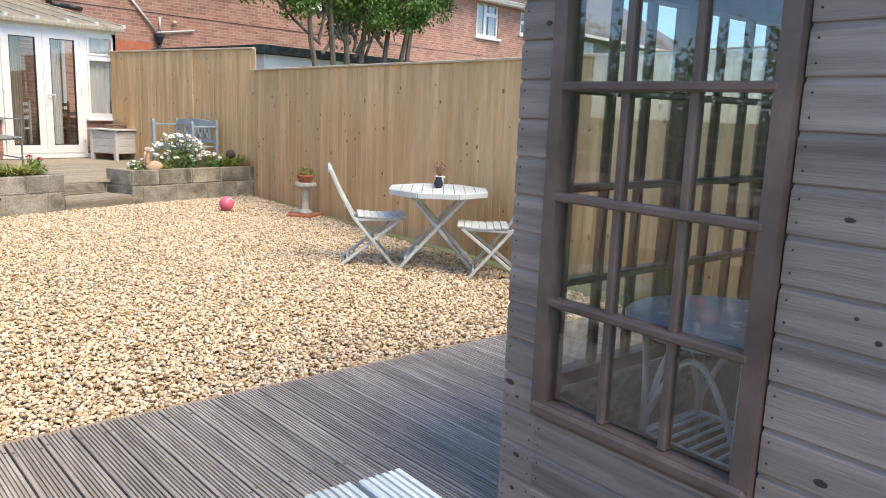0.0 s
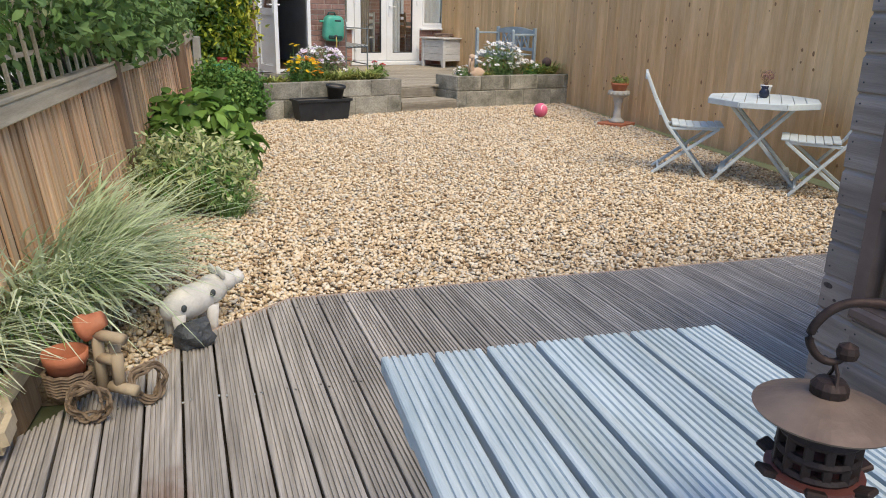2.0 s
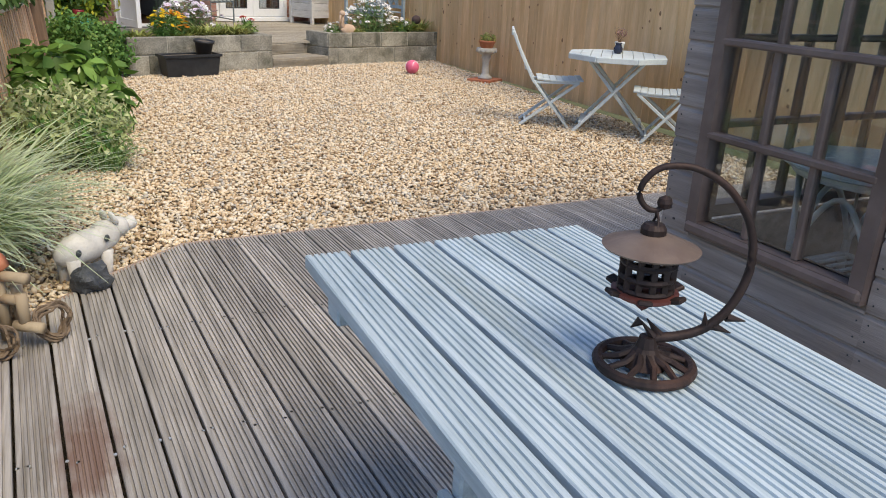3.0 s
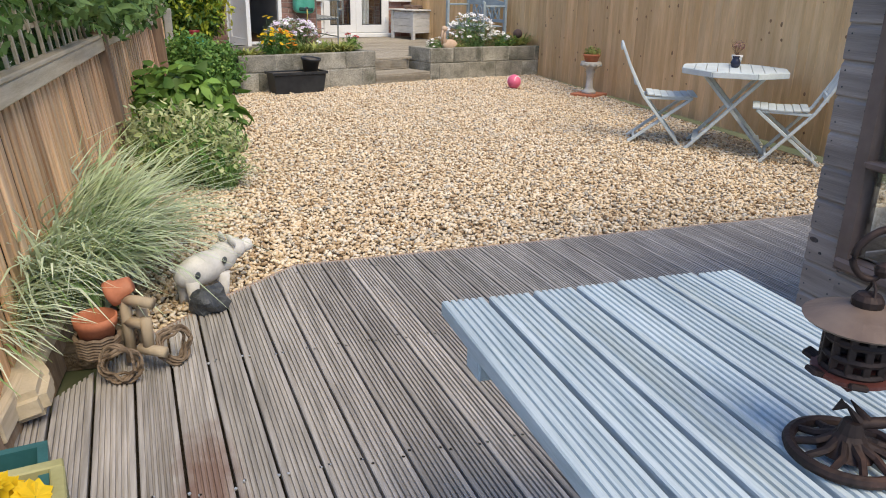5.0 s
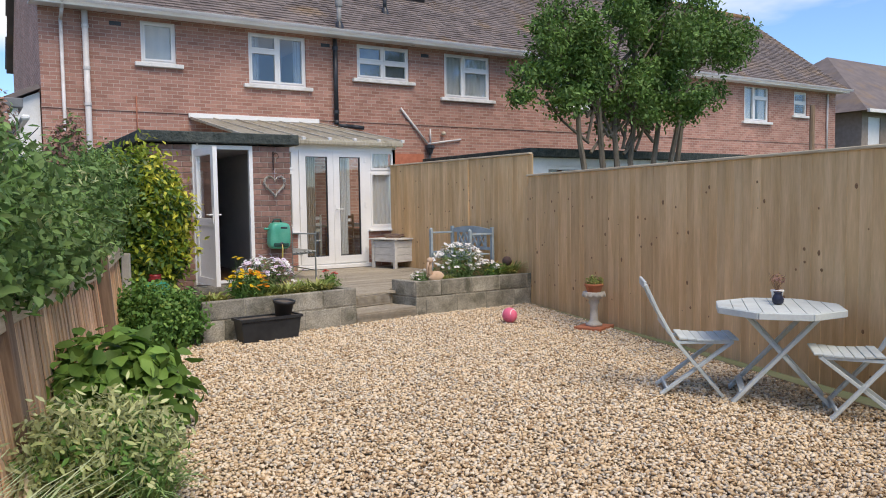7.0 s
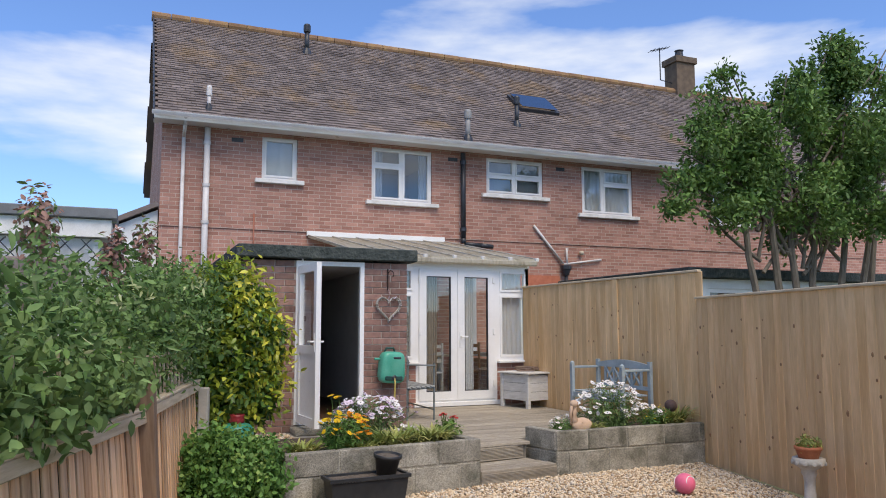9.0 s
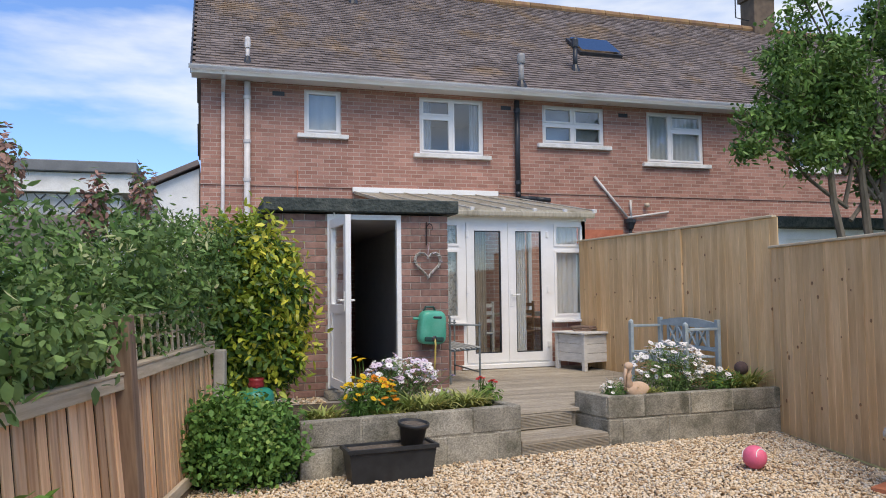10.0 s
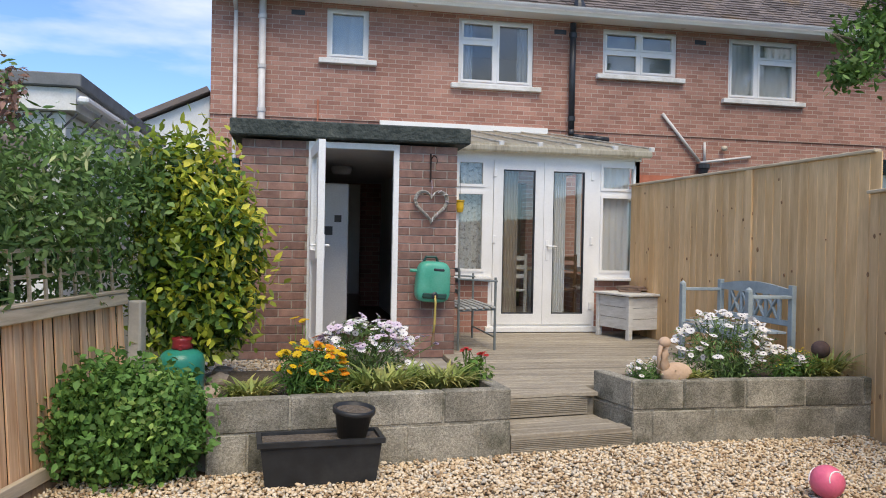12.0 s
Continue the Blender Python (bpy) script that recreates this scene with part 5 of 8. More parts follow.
shrub("variegated_shrub", "low variegated shrub with cream edged leaves", "shrub",
      [(0.52, 5.5, 0.26, 0.40, 0.40, 0.24), (0.35, 5.35, 0.2, 0.28, 0.25, 0.2), (0.68, 5.3, 0.2, 0.25, 0.25, 0.2)],
      [(4600, 0.062, 0.02, ML_VAR, {"clump": 7}), (1400, 0.06, 0.022, ML_MINT, {"shell": 0.3})], (0.5, 5.5, -0.04), seed=1)
shrub("hydrangea_shrub", "broad leaved green hydrangea shrub by the fence", "shrub",
      [(0.78, 6.6, 0.36, 0.46, 0.42, 0.33), (0.62, 6.4, 0.28, 0.35, 0.3, 0.26), (0.98, 6.45, 0.22, 0.3, 0.3, 0.2)],
      [(760, 0.15, 0.095, ML_HYD, {"shell": 0.7}), (380, 0.14, 0.09, ML_HYD, {"shell": 0.3})], (0.75, 6.55, -0.04), seed=2)
shrub("mint_bush", "dense green lemon balm bush by the block wall", "shrub",
      [(1.66, 9.72, 0.36, 0.44, 0.38, 0.34), (1.5, 9.7, 0.3, 0.3, 0.32, 0.32), (1.93, 9.65, 0.3, 0.28, 0.3, 0.28), (1.7, 9.55, 0.2, 0.45, 0.26, 0.22)],
      [(6500, 0.056, 0.036, ML_MINT, {"clump": 6}), (2200, 0.05, 0.034, ML_MINT, {"shell": 0.3}), (900, 0.05, 0.032, leaf_mat("young mint leaf", (0.16, 0.3, 0.06), (0.28, 0.42, 0.12)), {"clump": 6, "shell": 0.9})], (1.7, 9.7, -0.04), seed=3)
shrub("golden_shrub", "tall golden variegated evergreen shrub by the porch", "shrub",
      [(1.9, 11.1, 1.15, 0.48, 0.45, 0.6), (1.82, 11.15, 1.75, 0.42, 0.42, 0.5), (2.02, 11.0, 1.5, 0.36, 0.36, 0.45), (1.95, 10.95, 0.9, 0.4, 0.36, 0.35)],
      [(4200, 0.095, 0.042, ML_GOLD, {"clump": 5, "shell": 0.8}), (6000, 0.095, 0.045, ML_DEEP, {"shell": 0.3}), (800, 0.095, 0.042, ML_YEL, {"clump": 5, "shell": 0.85, "blobs": [(2.15, 11.0, 1.3, 0.3, 0.4, 0.65), (2.0, 11.1, 1.9, 0.3, 0.36, 0.4)]})], (1.8, 11.2, 0.26), 0.02, seed=4)
HB = [(-0.95, 3.0, 1.55, 0.5, 0.75, 0.5), (-0.65, 4.1, 1.6, 0.5, 0.8, 0.5), (-0.42, 5.2, 1.55, 0.5, 0.8, 0.5), (-0.1, 6.3, 1.5, 0.48, 0.8, 0.48), (0.2, 7.3, 1.45, 0.46, 0.7, 0.45),
      (0.4, 8.3, 1.55, 0.45, 0.75, 0.5), (0.72, 9.2, 1.65, 0.5, 0.7, 0.5), (1.05, 10.2, 1.75, 0.5, 0.6, 0.5), (1.3, 10.9, 1.85, 0.42, 0.5, 0.45), (0.1, 8.6, 1.3, 0.5, 0.8, 0.5), (-0.2, 7.2, 1.2, 0.5, 0.9, 0.5)]
HB += [(-1.15, 3.2, 1.1, 0.38, 0.8, 0.5), (-0.85, 4.3, 1.1, 0.38, 0.8, 0.5), (0.45, 8.3, 1.0, 0.4, 0.7, 0.45), (0.75, 9.2, 1.0, 0.4, 0.7, 0.45), (1.05, 10.1, 1.05, 0.38, 0.6, 0.45), (0.1, 7.3, 0.95, 0.4, 0.7, 0.4), (1.35, 10.85, 1.0, 0.25, 0.3, 0.5), (0.85, 9.3, 1.55, 0.35, 0.7, 0.45), (1.15, 10.1, 1.6, 0.36, 0.55, 0.5), (1.35, 10.7, 1.55, 0.35, 0.4, 0.5), (-0.66, 3.2, 1.28, 0.32, 0.6, 0.36), (-0.42, 4.1, 1.3, 0.32, 0.6, 0.36), (-0.16, 5.0, 1.28, 0.3, 0.6, 0.34), (0.1, 5.9, 1.3, 0.3, 0.6, 0.32), (0.36, 6.8, 1.3, 0.28, 0.6, 0.3), (0.6, 7.6, 1.3, 0.26, 0.5, 0.28),
       (0.8, 8.4, 1.36, 0.22, 0.5, 0.28), (0.98, 9.1, 1.4, 0.2, 0.45, 0.28), (1.18, 9.8, 1.5, 0.2, 0.45, 0.3), (-0.55, 4.6, 1.75, 0.5, 0.8, 0.4), (0.0, 6.0, 1.7, 0.45, 0.8, 0.35)]
for k in range(8):
    HB.append((float(np.interp(2.4 + 0.9 * k, (2.15, 10.5), (-0.89, 1.44))) - 0.75, 2.4 + 0.9 * k, 0.85, 0.34, 0.7, 0.6))
sprig = [(0.25, 8.5, 2.25, 0.13, 0.15, 0.3), (0.72, 8.9, 2.1, 0.1, 0.1, 0.22), (-0.2, 7.6, 2.05, 0.13, 0.15, 0.2), (0.95, 9.8, 2.3, 0.1, 0.12, 0.2)]
shrub("climbing_hedge", "tall tangled green climber growing over the low fence", "hedge", HB,
      [(39000, 0.062, 0.028, ML_HEDGE, {"clump": 5, "keep": behind_fence}), (15000, 0.065, 0.026, ML_TREE, {"shell": 0.45, "keep": behind_fence}),
       (2600, 0.09, 0.05, ML_HEDGE, {"clump": 4, "shell": 0.8, "keep": behind_fence}), (3000, 0.11, 0.024, ML_DEEP, {"clump": 7, "shell": 0.85, "keep": behind_fence}),
       (2200, 0.075, 0.022, ML_VAR, {"clump": 11, "shell": 0.85, "keep": behind_fence}), (900, 0.06, 0.03, ML_RED, {"blobs": sprig, "shell": 0.1}),
       (350, 0.075, 0.03, ML_HEDGE, {"blobs": sprig, "shell": 0.2}),
       (2600, 0.09, 0.046, ML_HEDGE, {"clump": 6, "keep": behind_fence, "blobs": [(-0.1, 5.0, 1.2, 0.2, 0.7, 0.2), (0.2, 6.1, 1.2, 0.2, 0.6, 0.2), (0.5, 7.0, 1.2, 0.2, 0.6, 0.2), (0.75, 7.8, 1.2, 0.18, 0.5, 0.18)]})], (0.0, 7.0, -0.1), 0.018, n_stems=30, seed=5)
TB = [(9.05, 12.4, 3.5, 0.3, 0.3, 0.13), (9.35, 12.4, 4.0, 0.4, 0.45, 0.32), (9.95, 12.5, 4.5, 0.72, 0.8, 0.8), (9.5, 12.4, 5.1, 0.24, 0.3, 0.45), (10.05, 12.4, 5.45, 0.24, 0.3, 0.45), (10.4, 12.4, 3.6, 0.7, 0.7, 0.55),
      (11.2, 12.6, 4.5, 0.95, 1.0, 0.95), (11.75, 12.5, 5.65, 0.38, 0.5, 0.75), (12.6, 12.6, 5.3, 0.85, 1.0, 1.1), (12.85, 12.5, 6.6, 0.38, 0.4, 0.65), (13.7, 12.6, 5.5, 0.85, 1.0, 1.05), (13.9, 12.5, 6.5, 0.4, 0.5, 0.6),
      (11.8, 12.3, 3.6, 0.8, 0.7, 0.6), (13.0, 12.3, 3.7, 0.9, 0.8, 0.7), (14.6, 12.6, 4.6, 0.9, 0.9, 1.0)]
rng_t = random.Random(44)
TS = []
for b in TB:
    for _ in range(9):
        d = Vector((rng_t.gauss(0, 1), rng_t.gauss(0, 1), rng_t.gauss(0, 1))).normalized() * rng_t.uniform(0.45, 1.08)
        k = rng_t.uniform(0.24, 0.42)
        TS.append((b[0] + d.x * b[3], b[1] + d.y * b[4], b[2] + d.z * b[5], b[3] * k * 1.15, b[4] * k, b[5] * k * rng_t.uniform(0.9, 1.5)))
tree = thing("garden_tree", "leafy green many-stemmed tree behind the tall fence", "tree")
q = part("crown", leaves(TS, 27000, 0.11, 0.052, 91, ML_TREE, clump=5, shell=0.3), None, tree)
tagged(q, kind="stuff")
q = part("crown", leaves(TS, 13000, 0.11, 0.05, 92, ML_HEDGE, clump=5, shell=0.7), None, tree)
tagged(q, kind="stuff")
rng = random.Random(8)
for i in range(7):
    bx = 10.85 + i * 0.36
    top = rng.choice(TB)
    part("trunk", stems([((bx, 12.5 + rng.uniform(-0.2, 0.2), -0.1), (bx + (bx - 11.6) * 0.7 + rng.uniform(-0.2, 0.2), 12.5, 4.3 + rng.uniform(-0.3, 0.6)))], 0.085, 0.04, i, wob=0.05), M_BARK, tree)
limb_q = part("limb", stems([((rng.uniform(10.6, 12.8), 12.5, rng.uniform(2.4, 3.6)), (b[0] + rng.uniform(-0.5, 0.5), b[1], b[2] + 0.4)) for b in TB for _ in range(2)], 0.035, 0.012, 3, wob=0.06), M_BARK, tree)

tagged(limb_q, kind="stuff")


def blades(n, cx, cy, rx, ry, hgt, wd, seed, material, z0=0.0, spread=0.7, seg=5):
    rng = np.random.default_rng(seed)
    a = rng.uniform(0, 2 * np.pi, n)
    rr = np.sqrt(rng.random(n))
    bx, by = cx + rx * rr * np.cos(a) * 0.6, cy + ry * rr * np.sin(a) * 0.6
    out = a + rng.normal(size=n) * 0.7
    h = hgt * rng.uniform(0.6, 1.15, n)
    sp = spread * rng.uniform(0.3, 1.3, n) * h
    V, T = [], []
    t = np.linspace(0, 1, seg + 1)
    w = wd * rng.uniform(0.7, 1.3, n)[:, None] * np.array([0.7] + [1.0] * (seg - 2) + [0.7, 0.06])[None]
    px = bx[:, None] + np.cos(out)[:, None] * sp[:, None] * (t ** 1.7)[None]
    py = by[:, None] + np.sin(out)[:, None] * sp[:, None] * (t ** 1.7)[None]
    pz = z0 + h[:, None] * (t - 0.55 * t ** 3 * rng.uniform(0.3, 1.3, n)[:, None])
    sx, sy = -np.sin(out)[:, None] * w, np.cos(out)[:, None] * w
    left = np.stack([px - sx, py - sy, pz], 2)
    right = np.stack([px + sx, py + sy, pz], 2)
    v = np.stack([left, right], 2).reshape(n, -1, 3)
    tri = []
    for i in range(seg):
        tri += [[2 * i, 2 * i + 1, 2 * i + 3], [2 * i, 2 * i + 3, 2 * i + 2]]
    T = (np.array(tri)[None] + (np.arange(n) * 2 * (seg + 1))[:, None, None]).reshape(-1, 3)
    return mesh_np("blades", v.reshape(-1, 3), T, material)


og = thing("ornamental_grass", "large clump of striped green and white grass", "grass", pose(-0.6, 3.68, -0.03))
q = part("foliage", blades(3800, 0, 0, 0.78, 0.92, 0.7, 0.0062, 3, ML_GRASS, 0, 0.85), None, og)
tagged(q, kind="stuff")
q = part("foliage", blades(1300, 0, 0, 0.75, 0.9, 0.55, 0.006, 4, leaf_mat("green grass blade", (0.14, 0.27, 0.08), (0.28, 0.44, 0.17)), 0, 0.8), None, og)
tagged(q, kind="stuff")
og3 = thing("ornamental_grass", "striped grass spilling behind the wicker tricycle", "grass", pose(-0.94, 3.05, -0.03))
q = part("foliage", blades(2100, 0, 0, 0.44, 0.5, 0.56, 0.0062, 6, ML_GRASS, 0, 0.85), None, og3)
tagged(q, kind="stuff")
q = part("foliage", blades(700, 0, 0, 0.42, 0.5, 0.48, 0.006, 7, leaf_mat("green grass blade", (0, 0, 0), (0, 0, 0)), 0, 0.8), None, og3)
tagged(q, kind="stuff")
og2 = thing("ornamental_grass", "striped grass tuft under the variegated shrub", "grass", pose(0.72, 5.12, -0.03))
q = part("foliage", blades(160, 0, 0, 0.18, 0.15, 0.34, 0.005, 5, leaf_mat("green grass blade", (0, 0, 0), (0, 0, 0)), 0, 0.8), None, og2)
tagged(q, kind="stuff")

# ---------- deck table and lantern ----------
TBL = pose(0.165, 1.115, 0, 0, 0, -12.5)     # origin: far left corner; x along the far edge, -y towards the camera
dt = thing("patio_table", "pale blue painted timber table with reeded boards", "table", TBL)
TZ, TL, TW = 0.766, 1.27, 0.73
for i in range(7):
    x0 = i * TW / 7
    bm = deck_board(x0, x0 + TW / 7 - 0.012, -TL, 0, TZ - 0.03, TZ, 5, "y", None, 0.0045)
    part("board", bm, M_BLUE, dt, m=pose(0, random.uniform(-0.006, 0.006), 0))
for y0 in (-0.14, -TL + 0.14):
    part("cleat", box(0.02, TW - 0.02, y0 - 0.035, y0 + 0.035, TZ - 0.1, TZ - 0.032, 0.004), M_BLUE, dt)
for y0 in (-0.33, -TL + 0.33):
    part("leg", box(TW / 2 - 0.13, TW / 2 + 0.13, y0 - 0.022, y0 + 0.022, 0.07, TZ - 0.102, 0.006), M_BLUE, dt)
    part("bracket", box(TW / 2 - 0.16, TW / 2 - 0.132, y0 - 0.035, y0 + 0.035, 0.07, 0.3, 0.006), M_BLUE, dt)
    bm = bmesh.new()
    prof = [(-0.34, 0.0), (-0.34, 0.035), (-0.26, 0.05), (-0.18, 0.07), (0, 0.075), (0.18, 0.07), (0.26, 0.05), (0.34, 0.035), (0.34, 0.0), (0.2, 0.0), (0.15, 0.02), (-0.15, 0.02), (-0.2, 0.0)]
    A_ = [bm.verts.new((TW / 2 + x, y0 - 0.035, z)) for x, z in prof]
    B_ = [bm.verts.new((TW / 2 + x, y0 + 0.035, z)) for x, z in prof]
    bm.faces.new(A_)
    bm.faces.new(list(reversed(B_)))
    for i in range(len(prof)):
        bm.faces.new((A_[i], B_[i], B_[(i + 1) % len(prof)], A_[(i + 1) % len(prof)]))
    bmesh.ops.recalc_face_normals(bm, faces=bm.faces)
    part("foot", bm, M_BLUE, dt)
part("stretcher", box(TW / 2 - 0.022, TW / 2 + 0.022, -TL + 0.35, -0.35, 0.32, 0.42, 0.006), M_BLUE, dt)

M_IRON = mat("rusty brown iron", (0.022, 0.015, 0.014), (0.052, 0.032, 0.028), 0.6, 18, bump=0.5, fine=80, metal=0.5, c=(0.11, 0.05, 0.034), stain=0.45)
M_IRONT = mat("bronze lantern roof", (0.15, 0.10, 0.08), (0.22, 0.16, 0.125), 0.5, 14, bump=0.3, metal=0.4)
ln_ = thing("iron_lantern", "rusty iron lantern hanging from a vine-shaped stand", "lantern", pose(0.395, 0.37, TZ, 0, 0, -38))
# stand base: pierced disc with leaf ribs
bm = tube([(0.076 * math.cos(a), 0.076 * math.sin(a), 0.01) for a in [2 * math.pi * i / 32 for i in range(32)]], 0.009, 8, closed=True)
part("base_ring", bm, M_IRON, ln_)
for i in range(11):
    a = 2 * math.pi * i / 11
    part("base_rib", tube([(0.015 * math.cos(a), 0.015 * math.sin(a), 0.03), (0.042 * math.cos(a + 0.25), 0.042 * math.sin(a + 0.25), 0.02), (0.075 * math.cos(a + 0.1), 0.075 * math.sin(a + 0.1), 0.01)], 0.0075, 6, taper=0.005), M_IRON, ln_)
part("boss", lathe([(0.04, 0.01), (0.03, 0.025), (0.018, 0.04), (0.013, 0.058)], 12), M_IRON, ln_)
arm = [(0.0, 0, 0.045), (0.015, 0, 0.055), (0.05, 0, 0.06), (0.087, 0, 0.072), (0.115, 0, 0.093), (0.135, 0, 0.12), (0.149, 0, 0.155), (0.154, 0, 0.19), (0.15, 0, 0.225), (0.137, 0, 0.26), (0.115, 0, 0.29), (0.092, 0, 0.312), (0.06, 0, 0.33), (0.026, 0, 0.34), (-0.015, 0, 0.338), (-0.04, 0, 0.32), (-0.049, 0, 0.295), (-0.036, 0, 0.275), (-0.018, 0, 0.27), (-0.005, 0, 0.28)]
arm = [Vector((x * 0.93, y, z)) for x, y, z in arm]


def smooth_line(pts, k=4):
    """Points along a soft curve through pts."""
    out = []
    for i in range(len(pts) - 1):
        p0, p1, p2, p3 = pts[max(0, i - 1)], pts[i], pts[i + 1], pts[min(len(pts) - 1, i + 2)]
        for j in range(k):
            t = j / k
            out.append(0.5 * ((2 * p1) + (p2 - p0) * t + (2 * p0 - 5 * p1 + 4 * p2 - p3) * t * t + (3 * p1 - p0 - 3 * p2 + p3) * t ** 3))
    return out + [pts[-1]]


arm = smooth_line(arm)
part("arm", tube(arm, 0.0088, 9, taper=0.004), M_IRON, ln_, smooth=True)
for (a, b) in (((0.01, 0, 0.055), (-0.015, 0, 0.085)), ((-0.015, 0, 0.085), (-0.03, 0, 0.072)), ((0.09, 0, 0.075), (0.085, 0, 0.105)), ((0.1, 0, 0.082), (0.132, 0, 0.07)), ((0.12, 0, 0.098), (0.152, 0, 0.092)), ((0.02, 0, 0.058), (0.0, 0.02, 0.08))):
    part("thorn_leaf", tube([a, Vector(a).lerp(Vector(b), 0.5), b], 0.008, 6, taper=0.001), M_IRON, ln_)
part("hook_ball", lathe([(0.0, -0.012), (0.01, -0.007), (0.012, 0), (0.01, 0.007), (0.0, 0.012)], 10, m=pose(-0.005, 0, 0.283)), M_IRON, ln_)
LX = -0.016
for s in (-1, 1):
    part("hanger_wire", tube([(LX, 0, 0.272), (LX + 0.003, s * 0.008, 0.258), (LX, s * 0.018, 0.24)], 0.0022, 5), M_IRON, ln_)
part("finial", lathe([(0.02, 0.218), (0.02, 0.23), (0.015, 0.237), (0.0, 0.239)], 14, m=pose(LX, 0, 0.012)), M_IRON, ln_)
part("lantern_roof", lathe([(0.074, 0.197), (0.076, 0.2), (0.046, 0.212), (0.02, 0.221), (0.0, 0.221)], 32, m=pose(LX, 0, 0.012)), M_IRONT, ln_, "round bronze coloured lantern roof")
for i in range(12):
    a = 2 * math.pi * i / 12
    part("cage_bar", beam((LX + 0.04 * math.cos(a), 0.04 * math.sin(a), 0.14), (LX + 0.04 * math.cos(a), 0.04 * math.sin(a), 0.21), 0.01, 0.006, 0.001), M_IRON, ln_)
for z in (0.144, 0.164, 0.187, 0.206):
    part("cage_ring", tube([(LX + 0.04 * math.cos(a), 0.04 * math.sin(a), z) for a in [2 * math.pi * i / 24 for i in range(24)]], 0.0055, 6, closed=True), M_IRON, ln_)
part("lantern_base", lathe([(0.0, 0.09), (0.01, 0.098), (0.014, 0.108), (0.043, 0.116), (0.053, 0.122), (0.053, 0.127), (0.036, 0.13)], 24, m=pose(LX, 0, 0.012)), mat("dark red rust", (0.10, 0.03, 0.025), (0.16, 0.05, 0.04), 0.5, 12, metal=0.3), ln_)
for i in range(6):
    a = 2 * math.pi * i / 6 + 0.3
    part("corner_leaf", beam((LX + 0.043 * math.cos(a), 0.043 * math.sin(a), 0.134), (LX + 0.066 * math.cos(a), 0.066 * math.sin(a), 0.142), 0.022, 0.008, 0.002), M_IRON, ln_)

# ---------- folding table and chairs ----------
FT = thing("folding_table", "octagonal pale blue folding table with crossed legs", "table", pose(5.25, 4.56, -0.012, 0, 0, -50))
n = 8
R8 = 0.47
for i in range(9):
    # slats of the octagon
    xa, xb = -R8 * 0.924 + i * R8 * 1.848 / 9, -R8 * 0.924 + (i + 1) * R8 * 1.848 / 9 - 0.006
    def half_w(x):
        ap = R8 * 0.924
        s = R8 * 0.383
        return ap if abs(x) <= s else ap - (abs(x) - s)
    poly = [(xa, -half_w(xa)), (xb, -half_w(xb)), (xb, half_w(xb)), (xa, half_w(xa))]
    part("slat", prism(poly, 0.70, 0.722), M_BLUEL, FT)
for i in range(8):
    a0, a1 = math.pi / 8 + i * math.pi / 4, math.pi / 8 + (i + 1) * math.pi / 4
    p, q = (R8 * math.cos(a0), R8 * math.sin(a0)), (R8 * math.cos(a1), R8 * math.sin(a1))
    part("rim", beam((*p, 0.695), (*q, 0.695), 0.03, 0.05), M_BLUEL, FT)
for y0, off in ((-0.24, 0.012), (0.24, -0.012)):
    part("leg", beam((-0.34, y0, 0.0), (0.27, y0, 0.69), 0.028, 0.062, up=(0, 1, 0)), M_BLUEL, FT)
    part("leg", beam((0.34, y0 * 0.86, 0.0), (-0.27, y0 * 0.86, 0.69), 0.028, 0.062, up=(0, 1, 0)), M_BLUEL, FT)
part("stretcher", beam((-0.27, -0.24, 0.09), (-0.27, 0.24, 0.09), 0.05, 0.022), M_BLUEL, FT)
part("stretcher", beam((0.27, -0.2, 0.09), (0.27, 0.2, 0.09), 0.05, 0.022), M_BLUEL, FT)
for x in (-0.26, 0.26):
    part("batten", beam((x, -0.3, 0.685), (x, 0.3, 0.685), 0.05, 0.025), M_BLUEL, FT)

FC = thing("folding_chair", "pale blue slatted folding chair on the gravel", "chair", pose(4.93, 5.07, -0.012, 0, 0, -42), group="chairs at the folding table")
for s in (-1, 1):
    y0 = s * 0.2
    # back post runs from the top through the seat to the front foot
    pts = [(-0.42, y0, 0.88), (-0.33, y0, 0.68), (-0.2, y0, 0.44), (0.17, y0, 0.0)]
    bm = bmesh.new()
    for p, q in zip(pts, pts[1:]):
        beam(p, q, 0.024, 0.05, 0.003, bm, (0, 1, 0))
    part("back_post", bm, M_BLUEL, FC)
    part("leg", beam((0.24, s * 0.17, 0.43), (-0.3, s * 0.17, 0.0), 0.024, 0.05, 0.003, None, (0, 1, 0)), M_BLUEL, FC)
    part("seat_rail", beam((-0.19, s * 0.17, 0.42), (0.25, s * 0.17, 0.43), 0.024, 0.04, 0.003, None, (0, 1, 0)), M_BLUEL, FC)
for i in range(7):
    x = -0.16 + i * 0.064
    z = 0.445 - 0.012 * math.sin(math.pi * i / 6)
    part("seat_slat", box(x, x + 0.06, -0.2, 0.2, z, z + 0.016, 0.003), M_BLUEL, FC)
for i in range(5):
    y0 = -0.15 + i * 0.075
    part("back_slat", beam((-0.41, y0, 0.87), (-0.28, y0, 0.57), 0.012, 0.05, 0.002, None, (0, 1, 0)), M_BLUEL, FC)
part("top_rail", beam((-0.425, -0.2, 0.875), (-0.425, 0.2, 0.875), 0.022, 0.06), M_BLUEL, FC)
part("lower_rail", beam((-0.275, -0.2, 0.56), (-0.275, 0.2, 0.56), 0.022, 0.05), M_BLUEL, FC)
